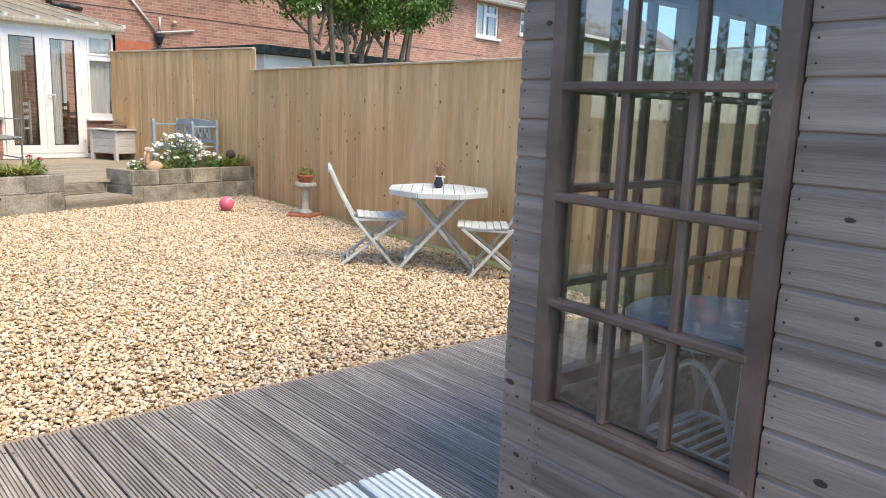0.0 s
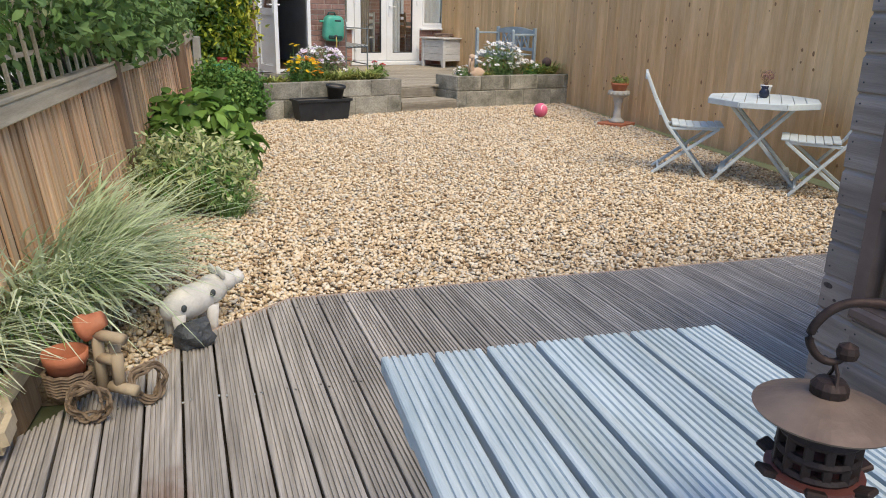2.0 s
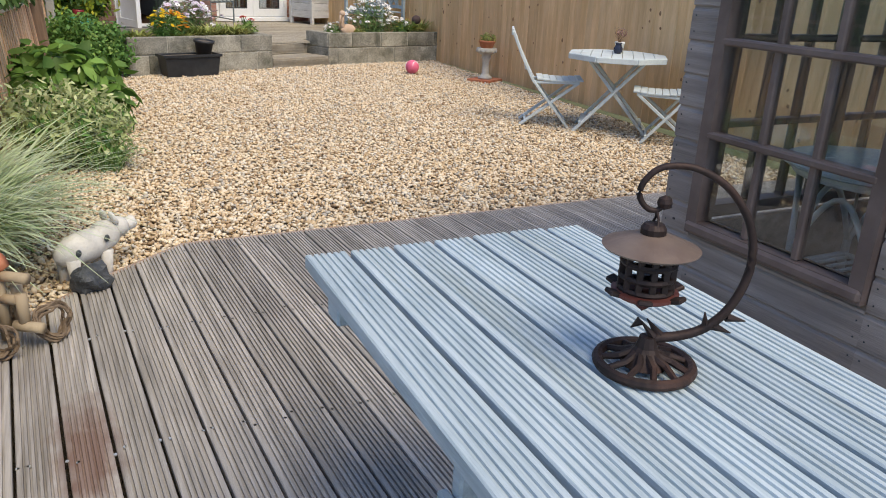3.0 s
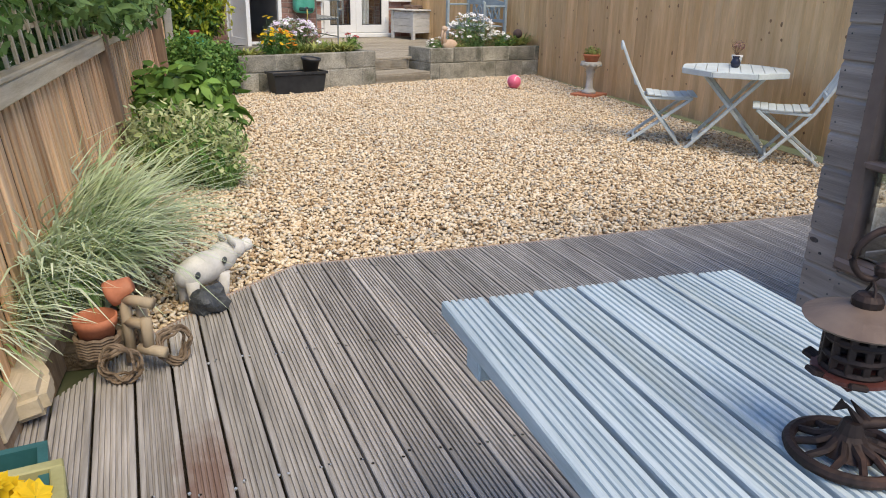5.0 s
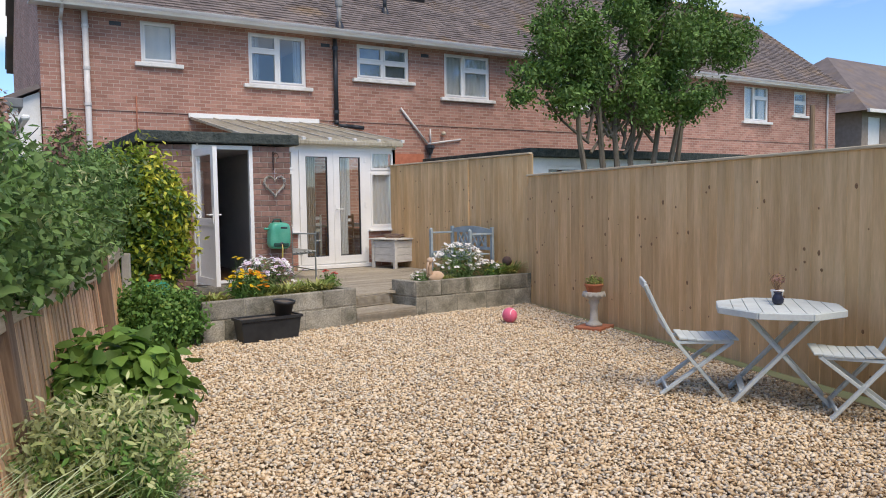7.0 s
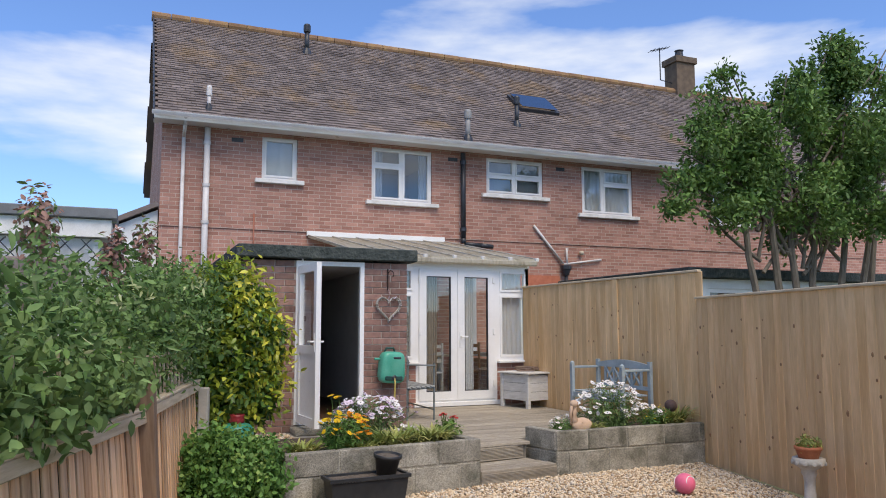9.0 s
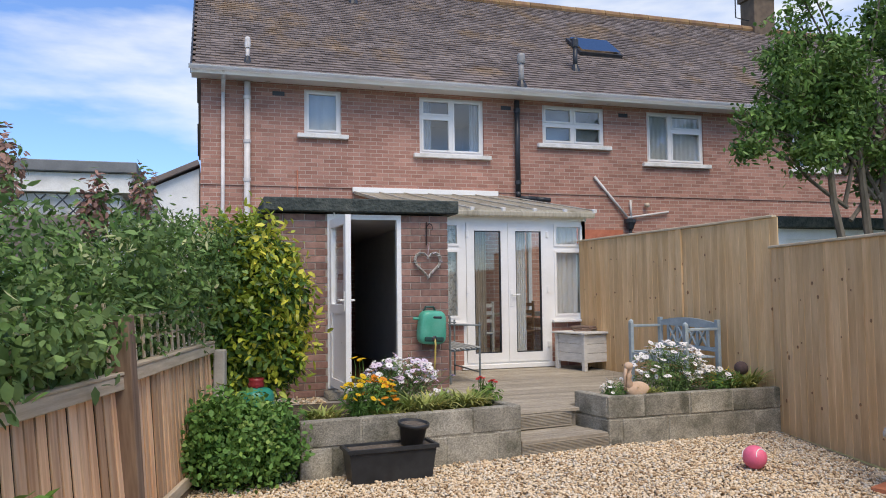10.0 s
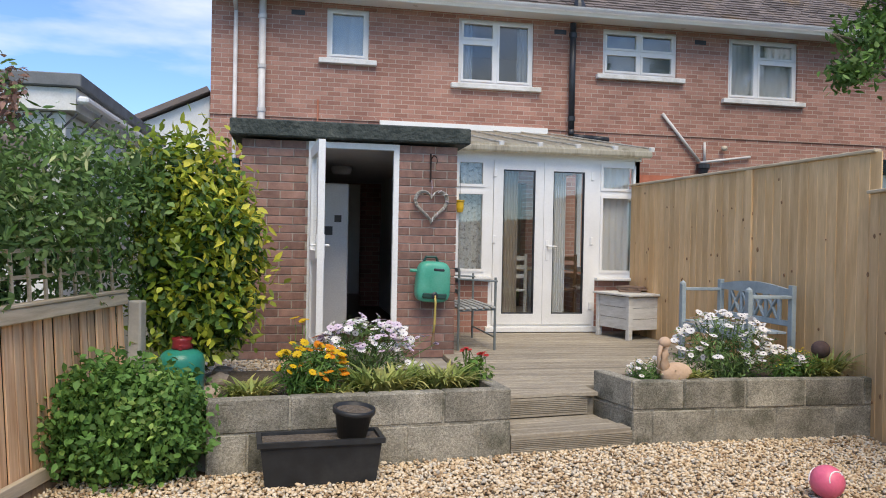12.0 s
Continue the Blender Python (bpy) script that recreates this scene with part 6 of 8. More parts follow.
part("stretcher", beam((-0.25, -0.17, 0.04), (-0.25, 0.17, 0.04), 0.02, 0.04), M_BLUEL, FC)
part("stretcher", beam((0.13, -0.2, 0.05), (0.13, 0.2, 0.05), 0.02, 0.04), M_BLUEL, FC)
copy_thing(FC, pose(5.28, 3.98, -0.012, 0, 0, 128))

jar = thing("tea_light_jar", "small dark blue glazed jar on the folding table", "jar", pose(5.27, 4.58, 0.711))
part("body", lathe([(0.028, 0), (0.042, 0.02), (0.044, 0.045), (0.03, 0.075), (0.026, 0.085), (0.034, 0.1), (0.03, 0.1)], 18), mat("navy glaze", (0.015, 0.02, 0.04), (0.03, 0.035, 0.06), 0.2), jar, smooth=True)
wp = thing("flower_pot", "white pot with a dry twiggy plant", "plant pot", pose(5.38, 4.66, 0.711))
part("pot", lathe([(0.035, 0), (0.045, 0.08), (0.05, 0.085), (0.05, 0.1), (0.042, 0.1), (0.04, 0.08)], 18), M_SILL, wp, smooth=True)
part("twigs", stems([((0, 0, 0.08), (random.uniform(-0.05, 0.05), random.uniform(-0.05, 0.05), 0.2 + random.uniform(-0.03, 0.04))) for _ in range(14)], 0.003, 0.001, 4, wob=0.012), mat("dry twig", (0.22, 0.12, 0.07), (0.34, 0.2, 0.12), 0.8), wp)
part("dry_heads", leaves([(0, 0, 0.19, 0.05, 0.05, 0.03)], 60, 0.03, 0.014, 5, ML_RED), None, wp)

# ---------- pedestal pot, ball ----------
M_TERRA = mat("terracotta", (0.42, 0.13, 0.065), (0.52, 0.19, 0.10), 0.8, 8, bump=0.25, fine=70, c=(0.55, 0.3, 0.2), stain=0.35)
M_CAST = mat("cast stone", (0.42, 0.4, 0.35), (0.56, 0.53, 0.47), 0.9, 12, bump=0.6, c=(0.28, 0.26, 0.22), stain=0.5)
ped = thing("pedestal", "pale cast stone pedestal on a terracotta slab", "pedestal", pose(6.35, 7.75, -0.012))
part("slab", box(-0.2, 0.2, -0.17, 0.17, -0.01, 0.03, 0.006), M_TERRA, ped, m=pose(0, 0, 0, 0, 0, 20))
part("column", lathe([(0.1, 0.03), (0.1, 0.055), (0.07, 0.07), (0.05, 0.1), (0.045, 0.2), (0.05, 0.28), (0.065, 0.31), (0.06, 0.34), (0.12, 0.38), (0.135, 0.4), (0.135, 0.44), (0.1, 0.44)], 20), M_CAST, ped, smooth=True)
for i in range(12):
    a = 2 * math.pi * i / 12
    part("rosette", lathe([(0.024, -0.01), (0.02, 0.012), (0.0, 0.018)], 8, m=pose(0.128 * math.cos(a), 0.128 * math.sin(a), 0.405, 0, 75, math.degrees(a))), M_CAST, ped)
pp = thing("terracotta_pot", "terracotta bowl with small green plant on pedestal", "plant pot", pose(6.35, 7.75, 0.428))
part("pot", lathe([(0.08, 0), (0.105, 0.07), (0.115, 0.075), (0.115, 0.1), (0.1, 0.1), (0.095, 0.085)], 20), M_TERRA, pp, smooth=True)
part("plant", leaves([(0, 0, 0.13, 0.1, 0.1, 0.06)], 160, 0.05, 0.02, 6, ML_STRAP), None, pp)

ball = thing("play_ball", "pink ball with a white curved stripe", "ball", pose(5.78, 8.68, 0.085, 20, 10, 200))
bm = bmesh.new()
bmesh.ops.create_uvsphere(bm, u_segments=32, v_segments=20, radius=0.097)
part("body", bm, mat("pink rubber", (0.74, 0.13, 0.23), (0.82, 0.19, 0.3), 0.4, 4, bump=0.05), ball, smooth=True)
for k, (r0, tilt) in enumerate(((0.055, 20), (0.085, 200))):
    pts = []
    for i in range(15):
        a = 0.4 + 2.6 * i / 14
        p = Vector((math.sqrt(0.0975 ** 2 - r0 ** 2), r0 * math.cos(a), r0 * math.sin(a)))
        pts.append(pose(0, 0, 0, 0, 0, tilt + 60) @ p)
    part("stripe", tube(pts, 0.006, 6, taper=0.003), mat("white rubber", (0.78, 0.76, 0.76), (0.82, 0.8, 0.8), 0.4), ball)

# ---------- black trough and pot ----------
M_BLACK = mat("black plastic", (0.018, 0.02, 0.022), (0.032, 0.034, 0.037), 0.45, 8, bump=0.1, c=(0.07, 0.07, 0.065), stain=0.25)
M_POT = mat("dry potting soil", (0.09, 0.07, 0.052), (0.2, 0.165, 0.13), 0.95, 45, bump=1.0, fine=70, bump_dist=0.02)
tg = thing("planter_trough", "black plastic trough planter with soil", "planter", pose(2.86, 9.42, -0.012, 0, 0, 4))
bm = bmesh.new()
W0, W1, D0, D1, H0 = 0.33, 0.37, 0.1, 0.135, 0.27
ring = lambda w, d, z: [bm.verts.new((sx * w, sy * d, z)) for sx, sy in ((-1, -1), (1, -1), (1, 1), (-1, 1))]
rs = [ring(W0, D0, 0), ring(W1 - 0.012, D1 - 0.012, H0 - 0.035), ring(W1 + 0.008, D1 + 0.008, H0 - 0.03), ring(W1 + 0.008, D1 + 0.008, H0), ring(W1 - 0.02, D1 - 0.02, H0), ring(W1 - 0.026, D1 - 0.026, H0 - 0.06)]
bm.faces.new(list(reversed(rs[0])))
for p, q in zip(rs, rs[1:]):
    for i in range(4):
        bm.faces.new((p[i], p[(i + 1) % 4], q[(i + 1) % 4], q[i]))
part("body", bm, M_BLACK, tg)
part("soil", box(-W1 + 0.025, W1 - 0.025, -D1 + 0.025, D1 - 0.025, 0.15, H0 - 0.018), M_POT, tg)
bp = thing("plant_pot", "round black plastic pot standing in the trough", "plant pot", pose(3.05, 9.44, 0.228, 5, 4, 0))
part("body", lathe([(0.085, 0), (0.115, 0.16), (0.13, 0.165), (0.132, 0.195), (0.115, 0.195), (0.11, 0.16)], 28), M_BLACK, bp, smooth=True)
part("soil", lathe([(0.09, 0.12), (0.113, 0.176), (0.0, 0.182)], 20), M_POT, bp)

# ---------- ornaments by the deck ----------
M_PIG = mat("white painted stone", (0.6, 0.57, 0.52), (0.72, 0.69, 0.64), 0.8, 10, bump=0.4, c=(0.42, 0.38, 0.32), stain=0.45)
bm = bmesh.new()


def blob(bm, loc, rad, rot=(0, 0, 0)):
    r = bmesh.ops.create_uvsphere(bm, u_segments=16, v_segments=10, radius=1, matrix=pose(*loc, *rot) @ Matrix.Diagonal((*rad, 1)))
    return r["verts"]


blob(bm, (0.0, 0, 0.21), (0.2, 0.1, 0.105), (0, -8, 0))
blob(bm, (0.16, 0, 0.25), (0.1, 0.09, 0.095))
blob(bm, (0.25, 0, 0.28), (0.085, 0.072, 0.07), (0, 10, 0))
lathe([(0.042, 0.0), (0.045, 0.07), (0.038, 0.08)], 12, bm, pose(0.30, 0, 0.275, 0, 82, 0))
for s in (-1, 1):
    blob(bm, (0.2, s * 0.05, 0.36), (0.016, 0.032, 0.048), (20 * s, -20, 0))
    for x in (-0.11, 0.12):
        lathe([(0.032, -0.02), (0.03, 0.05), (0.045, 0.17)], 10, bm, pose(x, s * 0.055, 0.0))
tube([(-0.19, 0, 0.24), (-0.215, 0.01, 0.26), (-0.21, 0.02, 0.28)], 0.009, 6, bm)
pig = solo("pig_ornament", bm, M_PIG, "weathered white pig garden ornament with spots", "ornament", pose(0.13, 3.2, -0.02, 0, 0, 22) @ Matrix.Scale(0.72, 4), smooth=True)
M_SPOT = mat("dark slate spot", (0.04, 0.05, 0.05), (0.08, 0.09, 0.09), 0.7)
for u, z in ((0.5, 0.26), (-0.42, 0.215)):
    bm = bmesh.new()
    bmesh.ops.create_uvsphere(bm, u_segments=10, v_segments=8, radius=0.024, matrix=pose(u * 0.22, -0.093, z, 0, 0, 0) @ Matrix.Diagonal((0.8, 0.35, 1.0, 1)))
    tagged(new("painted_spot", link_mesh("painted_spot", bm, M_SPOT, True)), "dark painted spot on the pig ornament", "decoration", "spots of the pig").matrix_world = pig.matrix_world.copy()

# a short weathered plank leaning on the fence foot
pl = thing("leaning_plank", "short pale weathered plank leaning by the fence", "plank", pose(0, 0, 0))
part("board", beam((0.15, 5.02, 0.02), (0.2, 5.47, 0.24), 0.035, 0.12, 0.006), M_CAP, pl)

bm = bmesh.new()
bmesh.ops.create_icosphere(bm, subdivisions=3, radius=1)
for v in bm.verts:
    k = 1 + 0.35 * noise.noise(v.co * 1.7) + 0.1 * noise.noise(v.co * 5)
    v.co = Vector((v.co.x * 0.1 * k, v.co.y * 0.085 * k, max(v.co.z, -0.55) * 0.085 * k))
solo("dark_stone", bm, mat("black painted stone", (0.035, 0.04, 0.045), (0.09, 0.095, 0.1), 0.5, 14, bump=0.8, bump_dist=0.01), "black faceted stone on the deck corner", "stone", pose(0.12, 3.03, 0.04, 0, 0, 20) @ Matrix.Scale(0.86, 4))
bm = prism([(-0.2, -0.26), (0.08, -0.3), (0.13, -0.16), (0.12, 0.12), (0.02, 0.22), (-0.2, 0.25)], 0, 0.1)
bmesh.ops.bevel(bm, geom=bm.edges[:], offset=0.025, segments=2, affect="EDGES")
solo("stone_slab", bm, mat("buff sandstone", (0.42, 0.34, 0.23), (0.55, 0.46, 0.33), 0.9, 6, bump=0.7), "buff sandstone slab lying beside the grass", "stone", pose(-0.68, 2.63, 0.02, 0, -10, 8))

# wicker tricycle planter
M_WICK = mat("brown wicker", (0.12, 0.08, 0.05), (0.23, 0.165, 0.11), 0.8, 30, bump=0.6, island=0.3)
M_LOG = mat("peeled log", (0.3, 0.22, 0.14), (0.42, 0.33, 0.22), 0.8, 8, (1, 1, 0.4), 0.5, 40)
BK = pose(-0.285, 2.63, 0.0, 0, 0, -35) @ Matrix.Scale(0.9, 4)
bike = thing("wicker_tricycle", "small log and wicker tricycle planter on the deck", "planter", BK)


def wreath(parent, m, r, seed):
    rng = random.Random(seed)
    turns, n = 6, 22
    ph = [rng.uniform(0, 6) for _ in range(turns)]
    pts = []
    for i in range(turns * n):
        k, a = i // n, 2 * math.pi * i / n
        rr = r + 0.011 * math.cos(2 * math.pi * i / (turns * n) * 2) + 0.008 * math.sin(3 * a + ph[k])
        pts.append(m @ Vector((rr * math.cos(a), rr * math.sin(a), 0.014 * math.sin(2 * math.pi * i / (turns * n)) + 0.01 * math.cos(4 * a + ph[k]))))
    bm = tube(pts, 0.0065, 5, closed=True)
    return part("wheel", bm, M_WICK, parent, "twisted willow wreath wheel")


wreath(bike, pose(0.03, -0.12, 0.085, 90, 0, 12), 0.068, 1)
wreath(bike, pose(0.17, 0.07, 0.085, 80, 0, 60), 0.068, 2)
wreath(bike, pose(-0.1, 0.14, 0.085, 90, 0, 12), 0.068, 3)
pts = []
for i in range(7 * 20):
    r = 0.072 + 0.012 * i / 140
    pts.append((r * math.cos(2 * math.pi * i / 20), r * math.sin(2 * math.pi * i / 20), 0.088 + 0.092 * i / 140 + 0.003 * (-1) ** i))
bm = tube(pts, 0.009, 5)
part("basket", bm, M_WICK, bike, "woven wicker basket", m=pose(-0.09, -0.05, 0))
part("basket_floor", lathe([(0.07, 0.085), (0.075, 0.1), (0.0, 0.1)], 16), M_WICK, bike, m=pose(-0.09, -0.05, 0))
for a, b in (((0.0, 0.03, 0.02), (0.0, 0.03, 0.33)), ((0.0, 0.03, 0.3), (0.13, 0.0, 0.3)), ((0.0, 0.03, 0.2), (0.11, -0.01, 0.21)), ((0.1, -0.01, 0.1), (0.1, -0.01, 0.24)), ((0.06, -0.01, 0.1), (0.18, -0.03, 0.1)), ((0.05, 0.06, 0.05), (0.05, 0.06, 0.25))):
    part("log", tube([a, Vector(a).lerp(Vector(b), 0.5), b], 0.023, 9), M_LOG, bike, smooth=True)
tp = thing("terracotta_pot", "empty terracotta pot sitting in the wicker basket", "plant pot", BK @ pose(-0.09, -0.05, 0.115))
part("body", lathe([(0.056, 0), (0.074, 0.1), (0.081, 0.103), (0.085, 0.142), (0.077, 0.142), (0.069, 0.1), (0.05, 0.015)], 28), M_TERRA, tp, smooth=True)
tp = thing("terracotta_pot", "small terracotta pot tipped over on the log", "plant pot", BK @ pose(-0.01, 0.03, 0.345, -20, -118, 40) @ pose(0, 0, -0.045))
part("body", lathe([(0.032, 0.0), (0.045, 0.065), (0.053, 0.067), (0.055, 0.095), (0.047, 0.095), (0.043, 0.065), (0.02, 0.01)], 24), M_TERRA, tp, smooth=True)

# tray of bright flowers near the camera's left
M_TRAYW = mat("olive timber tray", (0.3, 0.28, 0.12), (0.42, 0.39, 0.2), 0.7, 6, bump=0.3)
tray = thing("flower_tray", "olive timber planter box with bright artificial flowers", "planter", pose(-0.83, 1.56, 0.0, 0, 0, -3))
part("side", box(-0.26, 0.26, 0.2, 0.235, 0, 0.22, 0.004), M_TRAYW, tray)
part("side", box(-0.26, 0.26, -0.4, -0.365, 0, 0.22, 0.004), M_TRAYW, tray)
part("side", box(0.227, 0.262, -0.364, 0.199, 0, 0.22, 0.004), M_TRAYW, tray)
part("side", box(-0.262, -0.227, -0.364, 0.199, 0, 0.22, 0.004), M_TRAYW, tray)
part("liner", wall_grid(-0.225, 0.225, -0.36, 0.195, 0, 0.2, [(-0.2, 0.2, -0.335, 0.17)]), mat("teal plastic", (0.02, 0.09, 0.09), (0.03, 0.13, 0.13), 0.4), tray, m=pose(0, 0, 0.205, -90, 0, 0) @ Matrix.Diagonal((1, 1, -1, 1)))
part("soil", box(-0.2, 0.2, -0.335, 0.17, 0.0, 0.12), M_SOIL, tray)


def petals(centres, r, n_pet, material, seed, cup=0.25, tiltmax=0.7, wid=0.62, face=(0, -0.3, 1)):
    """Daisy heads: petals round each centre."""
    rng = np.random.default_rng(seed)
    V, T = [], []
    for c in centres:
        nrm = np.array(face) + rng.normal(size=3) * tiltmax * 0.5
        nrm /= np.linalg.norm(nrm)
        a = np.cross(nrm, [0.3, 0.9, 0.1])
        a /= np.linalg.norm(a)
        b = np.cross(nrm, a)
        rr = r * rng.uniform(0.75, 1.2)
        for k in range(n_pet):
            t = 2 * math.pi * (k + rng.uniform(-0.15, 0.15)) / n_pet
            d = a * math.cos(t) + b * math.sin(t)
            s = -a * math.sin(t) + b * math.cos(t)
            o = len(V)
            w = rr * wid
            V += [c, c + d * rr * 0.6 + s * w * 0.5 + nrm * rr * cup * 0.5, c + d * rr + nrm * rr * cup * 0.3, c + d * rr * 0.6 - s * w * 0.5 + nrm * rr * cup * 0.5]
            T += [[o, o + 1, o + 2], [o, o + 2, o + 3]]
    return mesh_np("petals", np.array(V), np.array(T), material)


def eyes(centres, r, material):
    bm = bmesh.new()
    for c in centres:
        bmesh.ops.create_icosphere(bm, subdivisions=1, radius=r, matrix=Matrix.Translation(Vector(c) + Vector((0, -0.002, 0.003))) @ Matrix.Diagonal((1, 1, 0.6, 1)))
    return link_mesh("flower_eyes", bm, material)


def flower_mat(name, a, b):
    return mat(name, a, b, 0.6, 4, bump=0, island=0.12, translucent=0.3)


MF_Y, MF_O = flower_mat("yellow petal", (0.8, 0.5, 0.02), (0.85, 0.62, 0.04)), flower_mat("orange petal", (0.8, 0.27, 0.02), (0.85, 0.36, 0.03))
MF_W, MF_P = flower_mat("white petal", (0.84, 0.82, 0.8), (0.92, 0.9, 0.88)), flower_mat("lilac petal", (0.72, 0.58, 0.7), (0.82, 0.72, 0.8))
MF_R, MF_K = flower_mat("red petal", (0.55, 0.03, 0.03), (0.68, 0.06, 0.06)), flower_mat("bright pink petal", (0.8, 0.06, 0.2), (0.85, 0.16, 0.3))
ME_D, ME_Y = mat("dark flower eye", (0.06, 0.03, 0.09), (0.1, 0.05, 0.13), 0.7), mat("yellow flower eye", (0.6, 0.4, 0.03), (0.7, 0.5, 0.06), 0.7)


def scatter(rng, n, c, r):
    d = rng.normal(size=(n, 3))
    d /= np.linalg.norm(d, axis=1)[:, None]
    d[:, 2] = np.abs(d[:, 2])
    return np.array(c) + d * np.array(r) * rng.uniform(0.85, 1.05, (n, 1))


def flower_clump(name, label, base, c, r, sets, leaf, seed, leaf_set=(900, 0.05, 0.012)):
    t = thing(name, label, "flowers")
    rng = np.random.default_rng(seed)
    q = part("foliage", leaves([(*c, *r)], leaf_set[0], leaf_set[1], leaf_set[2], seed, leaf, shell=0.35), None, t)
    tagged(q, kind="stuff")
    sl = []
    for n, rad, npet, material, em, cc, cr in sets:
        P = scatter(rng, n, cc or c, cr or r)
        q = part("blossom", petals(P, rad, npet, material, seed + n), None, t)
        tagged(q, kind="stuff")
        if em:
            q = part("flower_eyes", eyes(P, rad * 0.2, em), None, t)
            tagged(q, kind="stuff")
        sl += [((base[0] + rng.uniform(-0.1, 0.1), base[1] + rng.uniform(-0.1, 0.1), base[2]), p) for p in P[:40]]
    q = part("stems", stems(sl, 0.003, 0.002, seed, wob=0.01), leaf, t)
    tagged(q, kind="stuff")
    return t


flower_clump("tray_flowers", "yellow pink and orange artificial blooms in a tray", (-0.85, 1.5, 0.12), (-0.83, 1.45, 0.18), (0.2, 0.25, 0.1),
             [(45, 0.042, 9, MF_Y, None, (-0.82, 1.6, 0.2), (0.2, 0.11, 0.11)), (55, 0.042, 12, MF_K, None, (-0.78, 1.38, 0.18), (0.22, 0.15, 0.11)), (18, 0.036, 10, MF_O, None, (-0.7, 1.42, 0.18), (0.14, 0.12, 0.09))], ML_HYD, 31, (200, 0.06, 0.03))
flower_clump("gazania_clump", "clump of yellow and orange daisies in the raised bed", (2.78, 10.02, 0.38), (2.8, 10.03, 0.52), (0.22, 0.18, 0.22),
             [(34, 0.034, 11, MF_Y, ME_Y, None, (0.27, 0.22, 0.26)), (24, 0.036, 11, MF_O, ME_Y, (2.88, 10.0, 0.5), (0.18, 0.16, 0.28)), (3, 0.034, 12, MF_Y, ME_Y, (2.7, 10.05, 0.85), (0.1, 0.05, 0.06))], ML_MINT, 32, (1500, 0.07, 0.012))
flower_clump("daisy_bush", "lilac and white daisy bush in the raised bed", (3.2, 10.6, 0.38), (3.22, 10.55, 0.6), (0.36, 0.25, 0.26),
             [(60, 0.034, 12, MF_P, ME_D, None, (0.38, 0.27, 0.28)), (80, 0.035, 12, MF_W, ME_D, None, (0.37, 0.28, 0.27)), (8, 0.03, 14, MF_W, ME_D, (3.55, 10.35, 0.45), (0.12, 0.1, 0.1)), (6, 0.03, 14, MF_P, ME_D, (3.72, 10.7, 0.62), (0.12, 0.1, 0.08))], ML_HEDGE, 33, (1400, 0.05, 0.012))
flower_clump("red_geranium", "small red geranium at the end of the bed", (4.0, 10.25, 0.38), (4.0, 10.25, 0.48), (0.14, 0.13, 0.13),
             [(14, 0.02, 7, MF_R, None, (3.95, 10.25, 0.64), (0.035, 0.035, 0.03)), (14, 0.02, 7, MF_R, None, (4.08, 10.28, 0.6), (0.035, 0.035, 0.03))], ML_HYD, 34, (260, 0.05, 0.032))
flower_clump("white_daisy_bush", "spreading bush of white dark-eyed daisies", (6.15, 10.4, 0.38), (6.12, 10.38, 0.58), (0.42, 0.25, 0.33),
             [(120, 0.036, 12, MF_W, ME_D, None, (0.44, 0.27, 0.35)), (28, 0.036, 12, MF_W, ME_D, (6.5, 10.2, 0.5), (0.26, 0.16, 0.16)), (12, 0.04, 14, MF_W, ME_D, None, (0.44, 0.28, 0.36))], ML_HEDGE, 35, (1700, 0.055, 0.013))
flower_clump("small_daisies", "low cluster of small white daisies in the bed", (5.36, 10.2, 0.38), (5.38, 10.2, 0.46), (0.17, 0.12, 0.1),
             [(46, 0.022, 12, MF_W, ME_Y, None, (0.18, 0.13, 0.13))], ML_MINT, 36, (500, 0.035, 0.01))
flower_clump("yellow_filler", "small yellow green bedding plants by the fence", (6.75, 10.3, 0.38), (6.72, 10.3, 0.48), (0.22, 0.14, 0.13),
             [(40, 0.012, 6, MF_Y, None, None, (0.2, 0.13, 0.16))], ML_MINT, 37, (600, 0.06, 0.014))
for k, (cx, cy, rx, ry, h, nb) in enumerate(((3.3, 9.98, 0.35, 0.16, 0.24, 220), (3.72, 10.05, 0.3, 0.16, 0.24, 220), (2.4, 9.95, 0.22, 0.2, 0.16, 140), (3.0, 9.9, 0.3, 0.1, 0.16, 90), (5.65, 10.17, 0.26, 0.1, 0.17, 130), (6.85, 10.25, 0.2, 0.14, 0.22, 110), (7.05, 10.3, 0.12, 0.12, 0.3, 70))):
    sp = thing("strap_leaf_plant", "yellowing strap leaved bulb foliage in the bed", "plant", pose(cx, cy, 0.38), group="bulb foliage in the beds")
    q = part("foliage", blades(int(nb * 1.3), 0, 0, rx, ry, h, 0.011, 50 + k, ML_STRAP, 0, 0.9), None, sp)
    tagged(q, kind="stuff")

# goose ornament: one plain shape
bm = bmesh.new()
blob(bm, (0.05, 0, 0.07), (0.12, 0.075, 0.075))
tube([(-0.02, 0, 0.08), (-0.04, 0, 0.14), (-0.04, 0, 0.2), (-0.035, 0, 0.25)], 0.035, 10, bm, 0.026)
blob(bm, (-0.04, 0, 0.275), (0.042, 0.034, 0.036))
tube([(-0.06, 0, 0.27), (-0.085, 0, 0.2), (-0.08, 0, 0.08)], 0.016, 8, bm, 0.012)
solo("goose_ornament", bm, mat("pale terracotta", (0.5, 0.34, 0.23), (0.6, 0.43, 0.31), 0.85, 8, bump=0.3), "pale terracotta goose ornament among the flowers", "ornament", pose(5.52, 10.12, 0.385, 0, 0, 10) @ Matrix.Scale(1.2, 4), smooth=True)
bm = bmesh.new()
